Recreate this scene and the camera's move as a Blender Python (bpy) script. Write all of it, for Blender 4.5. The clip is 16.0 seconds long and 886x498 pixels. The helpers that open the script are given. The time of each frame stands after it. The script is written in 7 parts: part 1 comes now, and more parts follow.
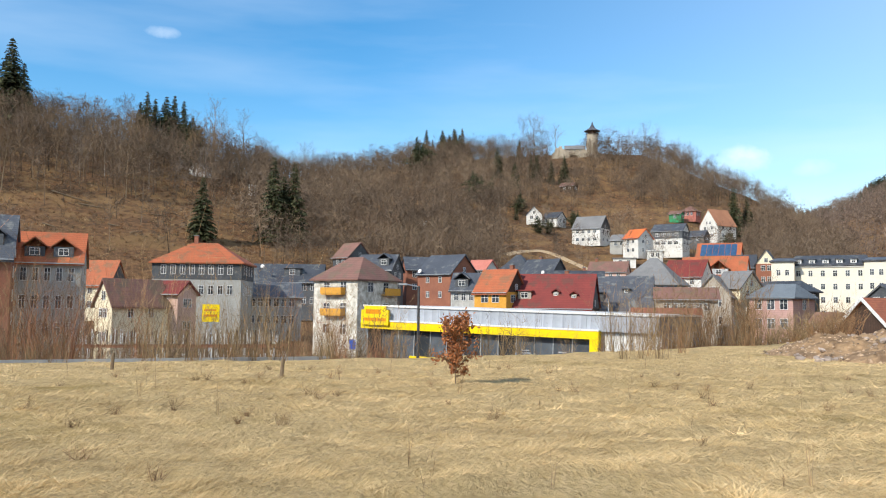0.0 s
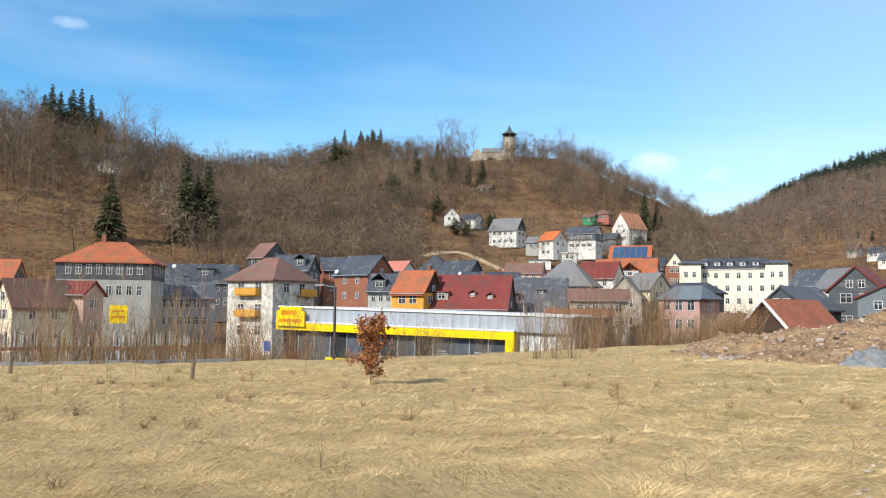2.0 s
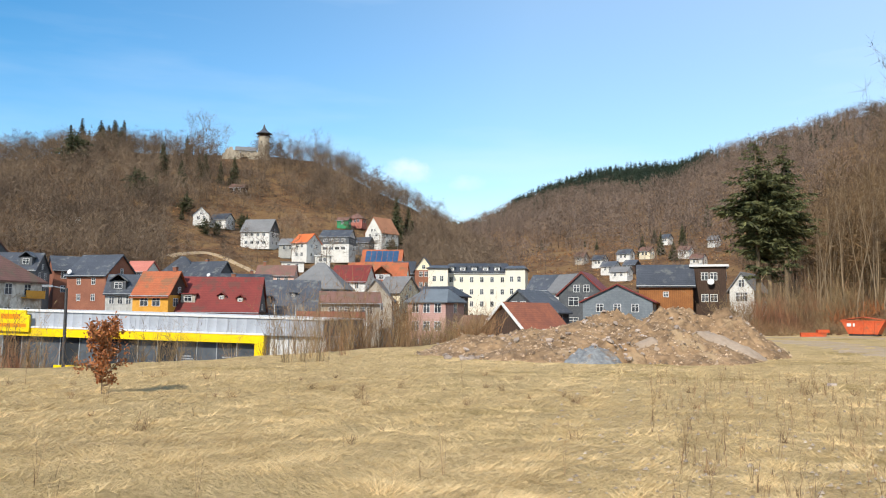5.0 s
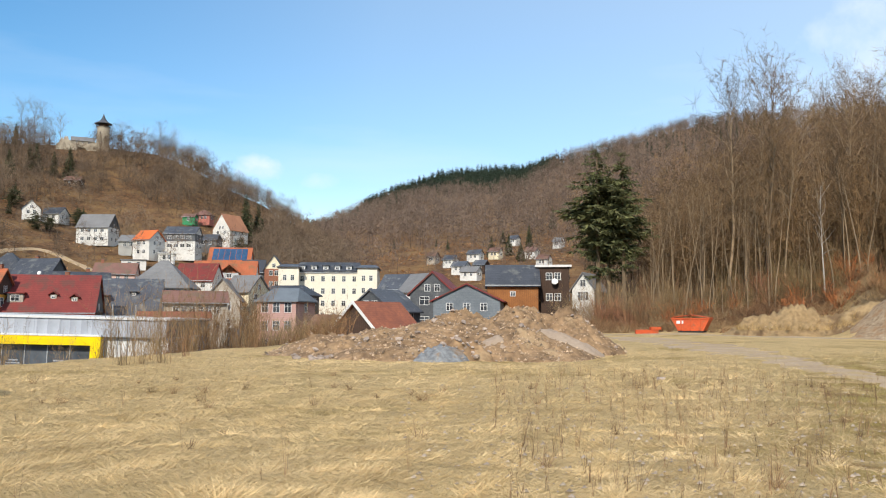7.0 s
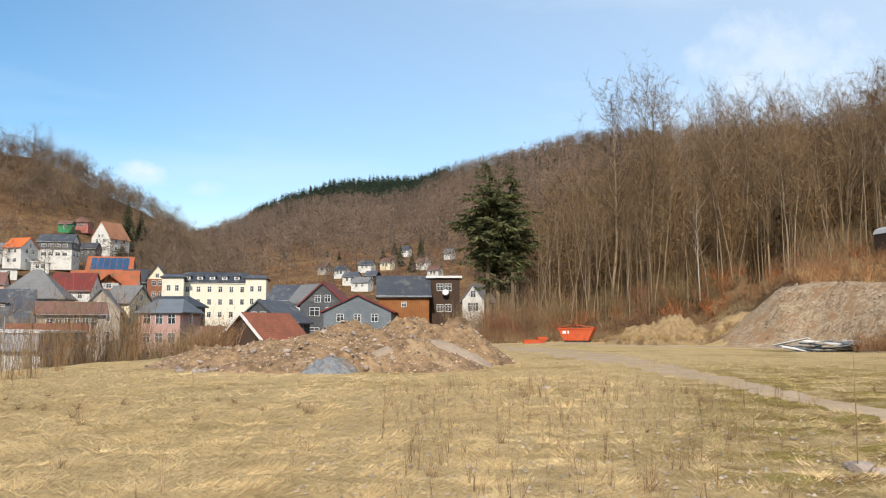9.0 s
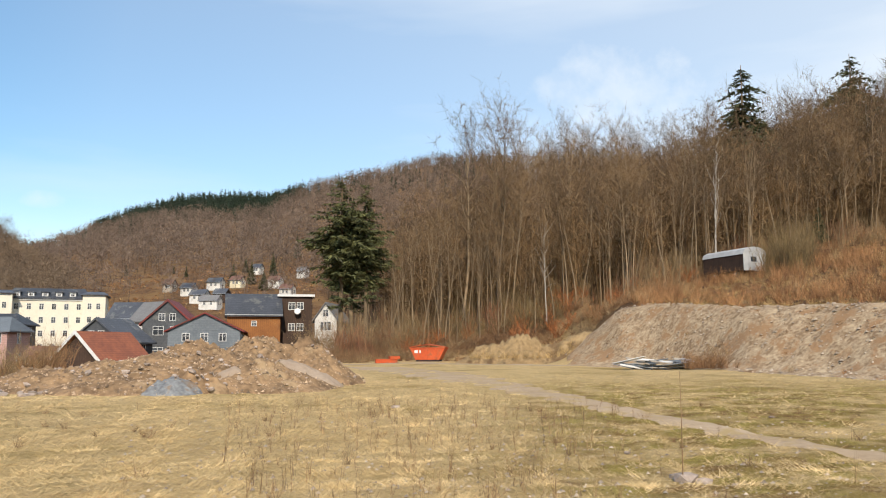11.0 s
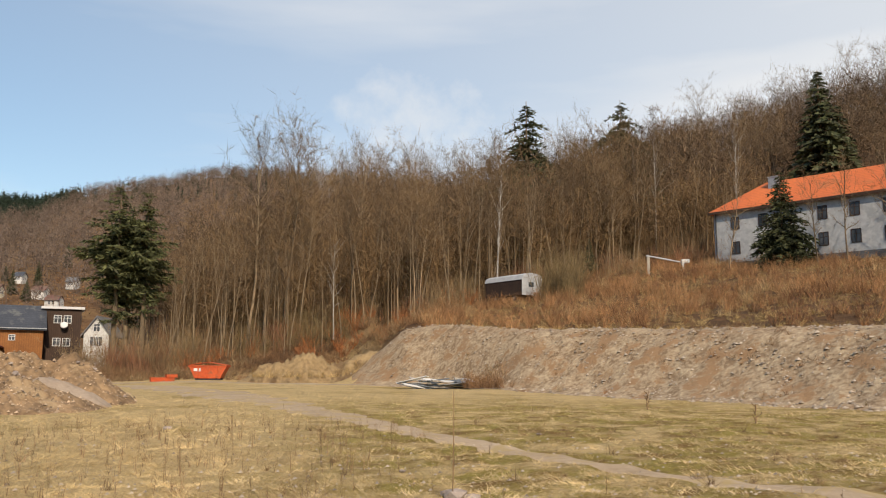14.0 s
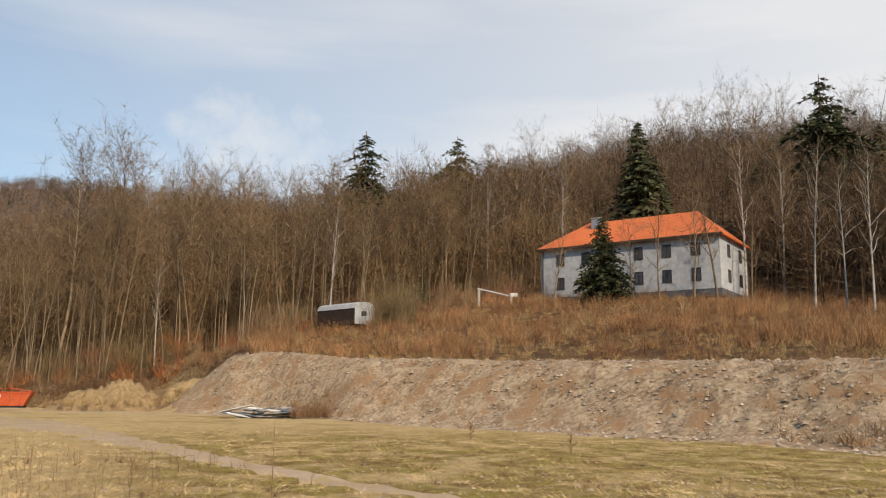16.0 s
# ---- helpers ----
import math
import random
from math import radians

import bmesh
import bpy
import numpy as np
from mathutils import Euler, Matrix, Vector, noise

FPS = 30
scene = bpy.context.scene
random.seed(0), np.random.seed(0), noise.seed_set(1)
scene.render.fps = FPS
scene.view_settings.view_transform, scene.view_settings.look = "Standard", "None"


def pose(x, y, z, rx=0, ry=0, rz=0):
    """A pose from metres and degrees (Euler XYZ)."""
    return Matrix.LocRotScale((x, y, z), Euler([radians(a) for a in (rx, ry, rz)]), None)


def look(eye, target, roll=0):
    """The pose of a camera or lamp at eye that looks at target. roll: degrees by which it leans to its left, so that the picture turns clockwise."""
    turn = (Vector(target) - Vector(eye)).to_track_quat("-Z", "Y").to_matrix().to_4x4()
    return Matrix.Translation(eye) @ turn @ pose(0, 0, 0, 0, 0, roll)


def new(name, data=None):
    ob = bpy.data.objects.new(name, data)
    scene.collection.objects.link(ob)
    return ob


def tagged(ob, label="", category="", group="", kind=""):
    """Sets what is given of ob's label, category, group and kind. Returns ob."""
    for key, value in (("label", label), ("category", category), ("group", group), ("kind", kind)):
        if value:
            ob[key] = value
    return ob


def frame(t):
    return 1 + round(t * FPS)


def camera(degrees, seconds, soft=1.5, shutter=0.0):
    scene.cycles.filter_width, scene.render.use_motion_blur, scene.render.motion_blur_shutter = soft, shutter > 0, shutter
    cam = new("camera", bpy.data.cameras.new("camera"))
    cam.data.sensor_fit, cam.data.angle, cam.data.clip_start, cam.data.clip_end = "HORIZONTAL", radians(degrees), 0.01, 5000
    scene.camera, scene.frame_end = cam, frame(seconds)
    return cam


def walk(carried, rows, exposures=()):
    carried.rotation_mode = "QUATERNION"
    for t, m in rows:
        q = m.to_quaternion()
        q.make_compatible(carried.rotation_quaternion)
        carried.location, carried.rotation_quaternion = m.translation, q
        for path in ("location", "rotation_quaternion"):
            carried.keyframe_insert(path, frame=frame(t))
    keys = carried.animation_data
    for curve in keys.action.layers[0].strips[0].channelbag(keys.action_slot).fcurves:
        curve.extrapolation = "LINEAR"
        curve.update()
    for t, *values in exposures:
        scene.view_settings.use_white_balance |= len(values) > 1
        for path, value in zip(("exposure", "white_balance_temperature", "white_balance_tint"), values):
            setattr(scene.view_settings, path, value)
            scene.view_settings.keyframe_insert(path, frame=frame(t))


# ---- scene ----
# Bearings are in degrees clockwise from straight ahead (+y) at the start, distances in metres from the standing point.
cam = camera(56.0, 16.0, soft=1.1)
TURNS = [
    (0.0, 0.00, 4.20, 0.70), (0.5, -0.26, 4.28, 0.81), (1.0, -1.86, 4.38, 0.93), (1.5, -2.96, 4.24, 0.75),
    (2.0, -5.66, 4.33, 0.65), (2.5, -8.70, 4.33, 0.59), (3.0, -11.53, 4.37, 0.38), (3.5, -13.75, 4.43, 0.30),
    (4.0, -16.98, 4.48, 0.43), (6.5, -29.78, 4.78, 0.21), (7.0, -32.67, 4.69, 0.19), (7.5, -34.81, 4.83, 0.07),
    (8.0, -35.90, 5.28, 0.05), (8.5, -37.96, 5.47, 0.00), (9.0, -40.13, 5.44, -0.06), (11.5, -52.54, 7.11, -0.12),
    (12.0, -54.72, 7.38, -0.02), (12.5, -57.13, 7.65, 0.20), (13.0, -59.89, 7.80, 0.36), (13.5, -62.26, 7.99, 0.36),
    (14.0, -64.58, 8.06, 0.34), (14.5, -66.59, 8.27, 0.53), (15.0, -72.36, 9.02, 0.22), (15.5, -74.57, 9.70, 0.26),
    (16.0, -75.97, 10.15, 0.85),
]
ARM = 0.37      # the camera is held at this distance from the turning body
EYE = 1.6


def held(yaw, pitch, roll):
    a = radians(yaw)
    return pose(-ARM * math.sin(a), ARM * math.cos(a), EYE, 90 + pitch, 0, yaw) @ pose(0, 0, 0, 0, 0, roll)


walk(cam, [(t, held(yaw, pitch, roll)) for t, yaw, pitch, roll in TURNS],
     exposures=[(0.0, 0.32, 6600, 9), (4.0, 0.30, 6650, 9), (7.0, 0.20, 6800, 10), (9.0, 0.16, 7000, 11), (11.5, 0.16, 7300, 12), (12.5, 0.03, 7550, 13), (16.0, -0.06, 7950, 15)])

# ---- light ----
SUN_BEARING, SUN_HEIGHT = 228.0, 36.0
world = bpy.data.worlds.new("sky")
scene.world = world
world.use_nodes = True
wn = world.node_tree.nodes
wl = world.node_tree.links
wn.clear()
sky = wn.new("ShaderNodeTexSky")
sky.sky_type = "NISHITA"
sky.sun_disc = False
sky.sun_elevation = radians(SUN_HEIGHT)
sky.sun_rotation = radians(SUN_BEARING)
sky.air_density, sky.dust_density, sky.ozone_density = 1.0, 0.4, 1.2
sky.altitude = 400
wtc = wn.new("ShaderNodeTexCoord")


def wnode(kind, **inputs):
    nd = wn.new(kind)
    for key, val in inputs.items():
        key = key.replace("_", " ")
        if hasattr(val, "is_linked"):
            wl.new(val, nd.inputs[key])
        else:
            nd.inputs[key].default_value = val
    return nd


def wmath(op, a, b=0.0, c=0.0):
    nd = wn.new("ShaderNodeMath")
    nd.operation = op
    for k, val in enumerate((a, b, c)):
        if hasattr(val, "is_linked"):
            wl.new(val, nd.inputs[k])
        else:
            nd.inputs[k].default_value = val
    return nd.outputs[0]


# clear blue with thin streaks of cirrus, milkier to the right, and a few small fair-weather clouds
way = wtc.outputs["Generated"]
wmap = wnode("ShaderNodeMapping", Vector=way, Scale=(0.9, 0.9, 5.5), Rotation=(0.0, radians(10), 0.0))
streak = wnode("ShaderNodeTexNoise", Vector=wmap.outputs["Vector"], Scale=1.8, Detail=6.0, Roughness=0.5).outputs["Fac"]
puffs = wnode("ShaderNodeTexNoise", Vector=way, Scale=26.0, Detail=5.0, Roughness=0.6).outputs["Fac"]
thin = wnode("ShaderNodeMapRange", Value=streak, From_Min=0.45, From_Max=0.75, To_Min=0.0, To_Max=0.30).outputs["Result"]
sep = wn.new("ShaderNodeSeparateXYZ")
wl.new(way, sep.inputs[0])
milk = wnode("ShaderNodeMapRange", Value=sep.outputs["Y"], From_Min=1.32, From_Max=-0.35, To_Min=0.0, To_Max=0.97).outputs["Result"]
milk = wmath("MULTIPLY", milk, wnode("ShaderNodeMapRange", Value=sep.outputs["X"], From_Min=-0.1, From_Max=0.45).outputs["Result"])
cover = wmath("ADD", thin, milk)
for bearing, height, wide, tall, dense in ((19.8, 10.0, 1.5, 0.75, 0.55), (24.3, 9.2, 1.1, 0.5, 0.25), (-19.2, 17.6, 0.9, 0.30, 0.35), (61.7, 17.2, 5.0, 2.4, 0.25)):
    ab, ah = radians(bearing), radians(height)
    ahead = Vector((math.sin(ab) * math.cos(ah), math.cos(ab) * math.cos(ah), math.sin(ah)))
    right_ = Vector((math.cos(ab), -math.sin(ab), 0))
    up__ = right_.cross(ahead)
    dots = []
    for axis_, size_ in ((right_, wide), (up__, tall)):
        dp = wn.new("ShaderNodeVectorMath")
        dp.operation = "DOT_PRODUCT"
        wl.new(way, dp.inputs[0])
        dp.inputs[1].default_value = axis_
        dots.append(wmath("POWER", wmath("ABSOLUTE", wmath("DIVIDE", wmath("SUBTRACT", dp.outputs["Value"], axis_.dot(ahead)), math.radians(size_))), 2.0))
    q = wmath("ADD", wmath("ADD", dots[0], dots[1]), wmath("MULTIPLY", wmath("SUBTRACT", puffs, 0.5), 5.5))
    mask = wnode("ShaderNodeMapRange", Value=q, From_Min=1.5, From_Max=-0.6, To_Min=0.0, To_Max=dense).outputs["Result"]
    dp = wn.new("ShaderNodeVectorMath")
    dp.operation = "DOT_PRODUCT"
    wl.new(way, dp.inputs[0])
    dp.inputs[1].default_value = ahead
    mask = wmath("MULTIPLY", mask, wmath("GREATER_THAN", dp.outputs["Value"], 0.9))
    cover = wmath("ADD", cover, mask)
cover = wmath("MINIMUM", cover, 0.93)
hs = wnode("ShaderNodeHueSaturation", Color=sky.outputs["Color"], Saturation=1.42, Value=1.25, Hue=0.496)
wmx = wn.new("ShaderNodeMix")
wmx.data_type = "RGBA"
wl.new(cover, wmx.inputs["Factor"])
wl.new(hs.outputs["Color"], wmx.inputs["A"])
wmx.inputs["B"].default_value = (6.0, 6.9, 8.0, 1.0)
wbg = wn.new("ShaderNodeBackground")
wbg.inputs["Strength"].default_value = 0.13
wl.new(wmx.outputs["Result"], wbg.inputs["Color"])
wou = wn.new("ShaderNodeOutputWorld")
wl.new(wbg.outputs["Background"], wou.inputs["Surface"])

sun_data = bpy.data.lights.new("sun", "SUN")
sun_data.energy, sun_data.angle, sun_data.color = 4.2, radians(0.53), (1.0, 0.925, 0.82)
sun = new("sun", sun_data)
_sb, _sh = radians(SUN_BEARING), radians(SUN_HEIGHT)
_sd = Vector((math.sin(_sb) * math.cos(_sh), math.cos(_sb) * math.cos(_sh), math.sin(_sh)))
sun.matrix_world = look(_sd * 300, (0, 0, 0))


# ---- materials ----
def material(name, color, dark=None, rough=0.85, fine=6.0, coarse=0.5, bump=0.15, metal=0.0, rows=0.0, rows_dir="Z", island=0.0, spread=0.35,
             objects=0.0, patch=None, tone=False):
    """Two-scale noise between a colour and a darker one, with bump. rows: courses per metre; island: brightness spread by piece.
    patch: (colour, noise scale, share) of stains; tone: brightness from the mesh's own "tone" values."""
    m = bpy.data.materials.new(name)
    m.use_nodes = True
    n, l = m.node_tree.nodes, m.node_tree.links
    bs = n["Principled BSDF"]
    bs.inputs["Roughness"].default_value, bs.inputs["Metallic"].default_value = rough, metal
    if "Specular IOR Level" in bs.inputs:
        bs.inputs["Specular IOR Level"].default_value = 0.3
    tc = n.new("ShaderNodeTexCoord")
    dark = dark or tuple(c * 0.6 for c in color)
    a = n.new("ShaderNodeTexNoise")
    a.inputs["Scale"].default_value, a.inputs["Detail"].default_value = coarse, 5.0
    b = n.new("ShaderNodeTexNoise")
    b.inputs["Scale"].default_value, b.inputs["Detail"].default_value = fine, 4.0
    l.new(tc.outputs["Object"], a.inputs["Vector"])
    l.new(tc.outputs["Object"], b.inputs["Vector"])
    add = n.new("ShaderNodeMath")
    add.operation = "ADD"
    l.new(a.outputs["Fac"], add.inputs[0])
    l.new(b.outputs["Fac"], add.inputs[1])
    ramp = n.new("ShaderNodeMapRange")
    ramp.inputs["From Min"].default_value, ramp.inputs["From Max"].default_value = 1.0 - spread, 1.0 + spread
    l.new(add.outputs[0], ramp.inputs["Value"])
    mix = n.new("ShaderNodeMix")
    mix.data_type = "RGBA"
    mix.inputs["A"].default_value, mix.inputs["B"].default_value = (*dark, 1), (*color, 1)
    l.new(ramp.outputs["Result"], mix.inputs["Factor"])
    col = mix.outputs["Result"]
    height = b.outputs["Fac"]
    if patch:
        pn = n.new("ShaderNodeTexNoise")
        pn.inputs["Scale"].default_value, pn.inputs["Detail"].default_value, pn.inputs["Roughness"].default_value = patch[1], 7.0, 0.65
        l.new(tc.outputs["Object"], pn.inputs["Vector"])
        pr = n.new("ShaderNodeMapRange")
        pr.inputs["From Min"].default_value, pr.inputs["From Max"].default_value = 0.66 - patch[2] * 0.3, 0.74 - patch[2] * 0.3
        l.new(pn.outputs["Fac"], pr.inputs["Value"])
        pm = n.new("ShaderNodeMix")
        pm.data_type = "RGBA"
        l.new(pr.outputs["Result"], pm.inputs["Factor"])
        l.new(col, pm.inputs["A"])
        pm.inputs["B"].default_value = (*patch[0], 1)
        col = pm.outputs["Result"]
    if tone:
        ta = n.new("ShaderNodeAttribute")
        ta.attribute_name = "tone"
        tm = n.new("ShaderNodeMath")
        tm.operation = "ADD"
        l.new(ta.outputs["Fac"], tm.inputs[0])
        tm.inputs[1].default_value = 1.0
        tx = n.new("ShaderNodeMix")
        tx.data_type, tx.blend_type = "RGBA", "MULTIPLY"
        tx.clamp_result = False
        tx.inputs["Factor"].default_value = 1.0
        l.new(col, tx.inputs["A"])
        l.new(tm.outputs[0], tx.inputs["B"])
        col = tx.outputs["Result"]
    if rows:
        w = n.new("ShaderNodeTexWave")
        w.bands_direction = rows_dir
        w.wave_profile = "SAW"
        w.inputs["Scale"].default_value = rows * 0.314
        w.inputs["Distortion"].default_value = 0.6
        w.inputs["Detail Scale"].default_value = 3.0
        l.new(tc.outputs["Object"], w.inputs["Vector"])
        s = n.new("ShaderNodeMath")
        s.operation = "MULTIPLY_ADD"
        l.new(w.outputs["Fac"], s.inputs[0])
        s.inputs[1].default_value = 1.5
        l.new(b.outputs["Fac"], s.inputs[2])
        height = s.outputs[0]
        k = n.new("ShaderNodeMapRange")
        k.inputs["To Min"].default_value, k.inputs["To Max"].default_value = 0.78, 1.0
        l.new(w.outputs["Fac"], k.inputs["Value"])
        v = n.new("ShaderNodeMix")
        v.data_type, v.blend_type = "RGBA", "MULTIPLY"
        v.inputs["Factor"].default_value = 1.0
        l.new(col, v.inputs["A"])
        l.new(k.outputs["Result"], v.inputs["B"])
        col = v.outputs["Result"]
    if island or objects:
        if island:
            src = n.new("ShaderNodeNewGeometry").outputs["Random Per Island"]
        else:
            src = n.new("ShaderNodeObjectInfo").outputs["Random"]
        amount = island or objects
        k = n.new("ShaderNodeMapRange")
        k.inputs["To Min"].default_value, k.inputs["To Max"].default_value = 1.0 - amount, 1.0 + amount
        l.new(src, k.inputs["Value"])
        v = n.new("ShaderNodeMix")
        v.data_type, v.blend_type = "RGBA", "MULTIPLY"
        v.clamp_result = False
        v.inputs["Factor"].default_value = 1.0
        l.new(col, v.inputs["A"])
        l.new(k.outputs["Result"], v.inputs["B"])
        col = v.outputs["Result"]
    l.new(col, bs.inputs["Base Color"])
    if bump:
        bp = n.new("ShaderNodeBump")
        bp.inputs["Strength"].default_value = bump
        bp.inputs["Distance"].default_value = 0.05
        l.new(height, bp.inputs["Height"])
        l.new(bp.outputs["Normal"], bs.inputs["Normal"])
    return m


M = {}
M["plaster_white"] = material("plaster_white", (0.70, 0.69, 0.65), (0.52, 0.51, 0.47), fine=3, coarse=0.4, patch=((0.44, 0.43, 0.39), 0.7, 0.25))
M["plaster_flaking"] = material("plaster_flaking", (0.74, 0.72, 0.65), (0.34, 0.31, 0.25), fine=1.6, coarse=0.35, spread=0.22)
M["plaster_grey"] = material("plaster_grey", (0.40, 0.40, 0.37), (0.27, 0.27, 0.25), fine=3, coarse=0.4)
M["plaster_pale"] = material("plaster_pale", (0.52, 0.53, 0.52), (0.34, 0.35, 0.36), fine=2.2, coarse=0.25, spread=0.28, patch=((0.36, 0.37, 0.37), 0.45, 0.45))
M["plaster_cream"] = material("plaster_cream", (0.80, 0.72, 0.52), (0.62, 0.54, 0.38), fine=3, coarse=0.4)
M["plaster_yellow"] = material("plaster_yellow", (0.76, 0.715, 0.59), (0.66, 0.61, 0.49), fine=2, coarse=0.3, patch=((0.60, 0.56, 0.45), 0.5, 0.2))
M["plaster_ochre"] = material("plaster_ochre", (0.70, 0.36, 0.06), (0.52, 0.25, 0.04), fine=3, coarse=0.5)
M["plaster_pink"] = material("plaster_pink", (0.58, 0.36, 0.31), (0.42, 0.26, 0.23), fine=4, coarse=0.5, rows=3.0)
M["plaster_rose"] = material("plaster_rose", (0.62, 0.42, 0.34), (0.48, 0.32, 0.26), fine=4, coarse=0.5)
M["brick"] = material("brick", (0.36, 0.15, 0.09), (0.22, 0.09, 0.06), fine=8, coarse=0.6, rows=8.0)
M["timber_white"] = material("timber_white", (0.62, 0.62, 0.58), (0.36, 0.36, 0.34), fine=2, coarse=0.6, rows=1.0, rows_dir="X")
M["slate"] = material("slate", (0.090, 0.100, 0.120), (0.045, 0.05, 0.06), rough=0.55, fine=5, coarse=0.4, rows=4.0, patch=((0.15, 0.155, 0.15), 0.6, 0.4), objects=0.25)
M["slate_wall"] = material("slate_wall", (0.12, 0.13, 0.14), (0.06, 0.065, 0.07), rough=0.65, fine=5, coarse=0.5, rows=5.0, patch=((0.18, 0.18, 0.17), 0.6, 0.3), objects=0.25)
M["slate_blue"] = material("slate_blue", (0.20, 0.23, 0.25), (0.12, 0.14, 0.16), rough=0.6, fine=5, coarse=0.5, rows=5.0)
M["roof_grey"] = material("roof_grey", (0.24, 0.24, 0.24), (0.15, 0.15, 0.15), fine=5, coarse=0.4, rows=3.5)
M["tile_orange"] = material("tile_orange", (0.50, 0.145, 0.06), (0.32, 0.09, 0.04), rough=0.7, fine=5, coarse=0.4, rows=3.5, patch=((0.26, 0.12, 0.06), 0.5, 0.45))
M["tile_bright"] = material("tile_bright", (0.78, 0.19, 0.05), (0.58, 0.13, 0.04), rough=0.65, fine=5, coarse=0.3, rows=3.5, patch=((0.52, 0.15, 0.05), 0.35, 0.4))
M["tile_red"] = material("tile_red", (0.26, 0.045, 0.036), (0.15, 0.028, 0.024), rough=0.6, fine=5, coarse=0.4, rows=3.5, patch=((0.14, 0.045, 0.035), 0.5, 0.45))
M["tile_brown"] = material("tile_brown", (0.27, 0.14, 0.11), (0.16, 0.085, 0.07), rough=0.8, fine=5, coarse=0.4, rows=3.5, patch=((0.17, 0.12, 0.085), 0.5, 0.5))
M["tile_pink"] = material("tile_pink", (0.60, 0.22, 0.17), (0.42, 0.14, 0.10), rough=0.8, fine=5, coarse=0.4, rows=3.5)
M["rust_sheet"] = material("rust_sheet", (0.36, 0.12, 0.06), (0.20, 0.07, 0.045), rough=0.7, fine=3, coarse=0.6, rows=5.0, rows_dir="X")
M["wood_orange"] = material("wood_orange", (0.36, 0.15, 0.05), (0.20, 0.08, 0.03), fine=6, coarse=0.8, rows=4.0, rows_dir="X")
M["wood_dark"] = material("wood_dark", (0.085, 0.05, 0.035), (0.045, 0.03, 0.022), fine=6, coarse=0.8, rows=4.0, rows_dir="X")
M["wood_pale"] = material("wood_pale", (0.45, 0.40, 0.33), (0.28, 0.24, 0.19), fine=6, coarse=0.8)
M["white_paint"] = material("white_paint", (0.70, 0.70, 0.68), (0.58, 0.58, 0.56), rough=0.5, fine=4, coarse=0.6, bump=0.03)
M["glass_dark"] = material("glass_dark", (0.085, 0.098, 0.11), (0.035, 0.04, 0.048), rough=0.1, fine=1.0, coarse=0.3, bump=0.0, objects=0.6)
M["metal_grey"] = material("metal_grey", (0.42, 0.44, 0.45), (0.30, 0.31, 0.32), rough=0.45, metal=0.4, fine=4, coarse=0.5, bump=0.04)
M["metal_dark"] = material("metal_dark", (0.09, 0.09, 0.09), (0.05, 0.05, 0.05), rough=0.5, metal=0.4, fine=4, coarse=0.5, bump=0.04)
M["solar"] = material("solar", (0.05, 0.11, 0.20), (0.03, 0.06, 0.12), rough=0.15, fine=1.5, coarse=0.3, bump=0.0)
M["stone_wall"] = material("stone_wall", (0.50, 0.44, 0.34), (0.27, 0.23, 0.17), fine=3, coarse=0.6, bump=0.4)
M["shop_white"] = material("shop_white", (0.44, 0.47, 0.52), (0.35, 0.38, 0.42), rough=0.5, fine=2, coarse=0.2, bump=0.03, rows=1.0, rows_dir="X")
M["shop_yellow"] = material("shop_yellow", (0.86, 0.62, 0.0), (0.80, 0.55, 0.0), rough=0.4, fine=2, coarse=0.3, bump=0.02)
M["sign_red"] = material("sign_red", (0.72, 0.27, 0.0), (0.6, 0.2, 0.0), rough=0.4, fine=2, coarse=0.3, bump=0.0)
M["sign_blue"] = material("sign_blue", (0.02, 0.12, 0.55), (0.02, 0.10, 0.45), rough=0.4, fine=2, coarse=0.3, bump=0.0)
M["skip_orange"] = material("skip_orange", (0.60, 0.105, 0.03), (0.38, 0.06, 0.02), rough=0.5, fine=5, coarse=0.8, bump=0.05, patch=((0.30, 0.09, 0.04), 1.5, 0.3))
M["bark"] = material("bark", (0.31, 0.225, 0.135), (0.12, 0.085, 0.055), fine=5, coarse=0.6, bump=0.5, objects=0.4)
M["bark_pale"] = material("bark_pale", (0.52, 0.48, 0.42), (0.20, 0.17, 0.14), fine=3, coarse=1.0, bump=0.3, spread=0.25)
M["twig"] = material("twig", (0.225, 0.145, 0.075), (0.11, 0.07, 0.038), fine=2, coarse=0.2, bump=0.0, objects=0.5)
M["twig_pale"] = material("twig_pale", (0.27, 0.24, 0.215), (0.17, 0.145, 0.13), fine=2, coarse=0.2, bump=0.0, objects=0.25)
M["twig_far"] = material("twig_far", (0.205, 0.148, 0.112), (0.125, 0.09, 0.068), fine=0.15, coarse=0.03, bump=0.0, island=0.15, tone=True)
M["larch"] = material("larch", (0.26, 0.13, 0.05), (0.15, 0.075, 0.035), fine=2, coarse=0.2, bump=0.0, objects=0.2)
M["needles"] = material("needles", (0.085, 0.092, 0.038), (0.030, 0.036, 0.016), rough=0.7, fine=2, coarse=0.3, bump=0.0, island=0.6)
# brighter copy of the needles: sunlight on the ragged firs painted into the colour
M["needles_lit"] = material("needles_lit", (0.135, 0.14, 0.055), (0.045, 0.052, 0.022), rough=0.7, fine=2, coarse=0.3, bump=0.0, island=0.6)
M["needles_far"] = material("needles_far", (0.032, 0.050, 0.028), (0.018, 0.030, 0.018), rough=0.8, fine=0.1, coarse=0.02, bump=0.0, island=0.3)
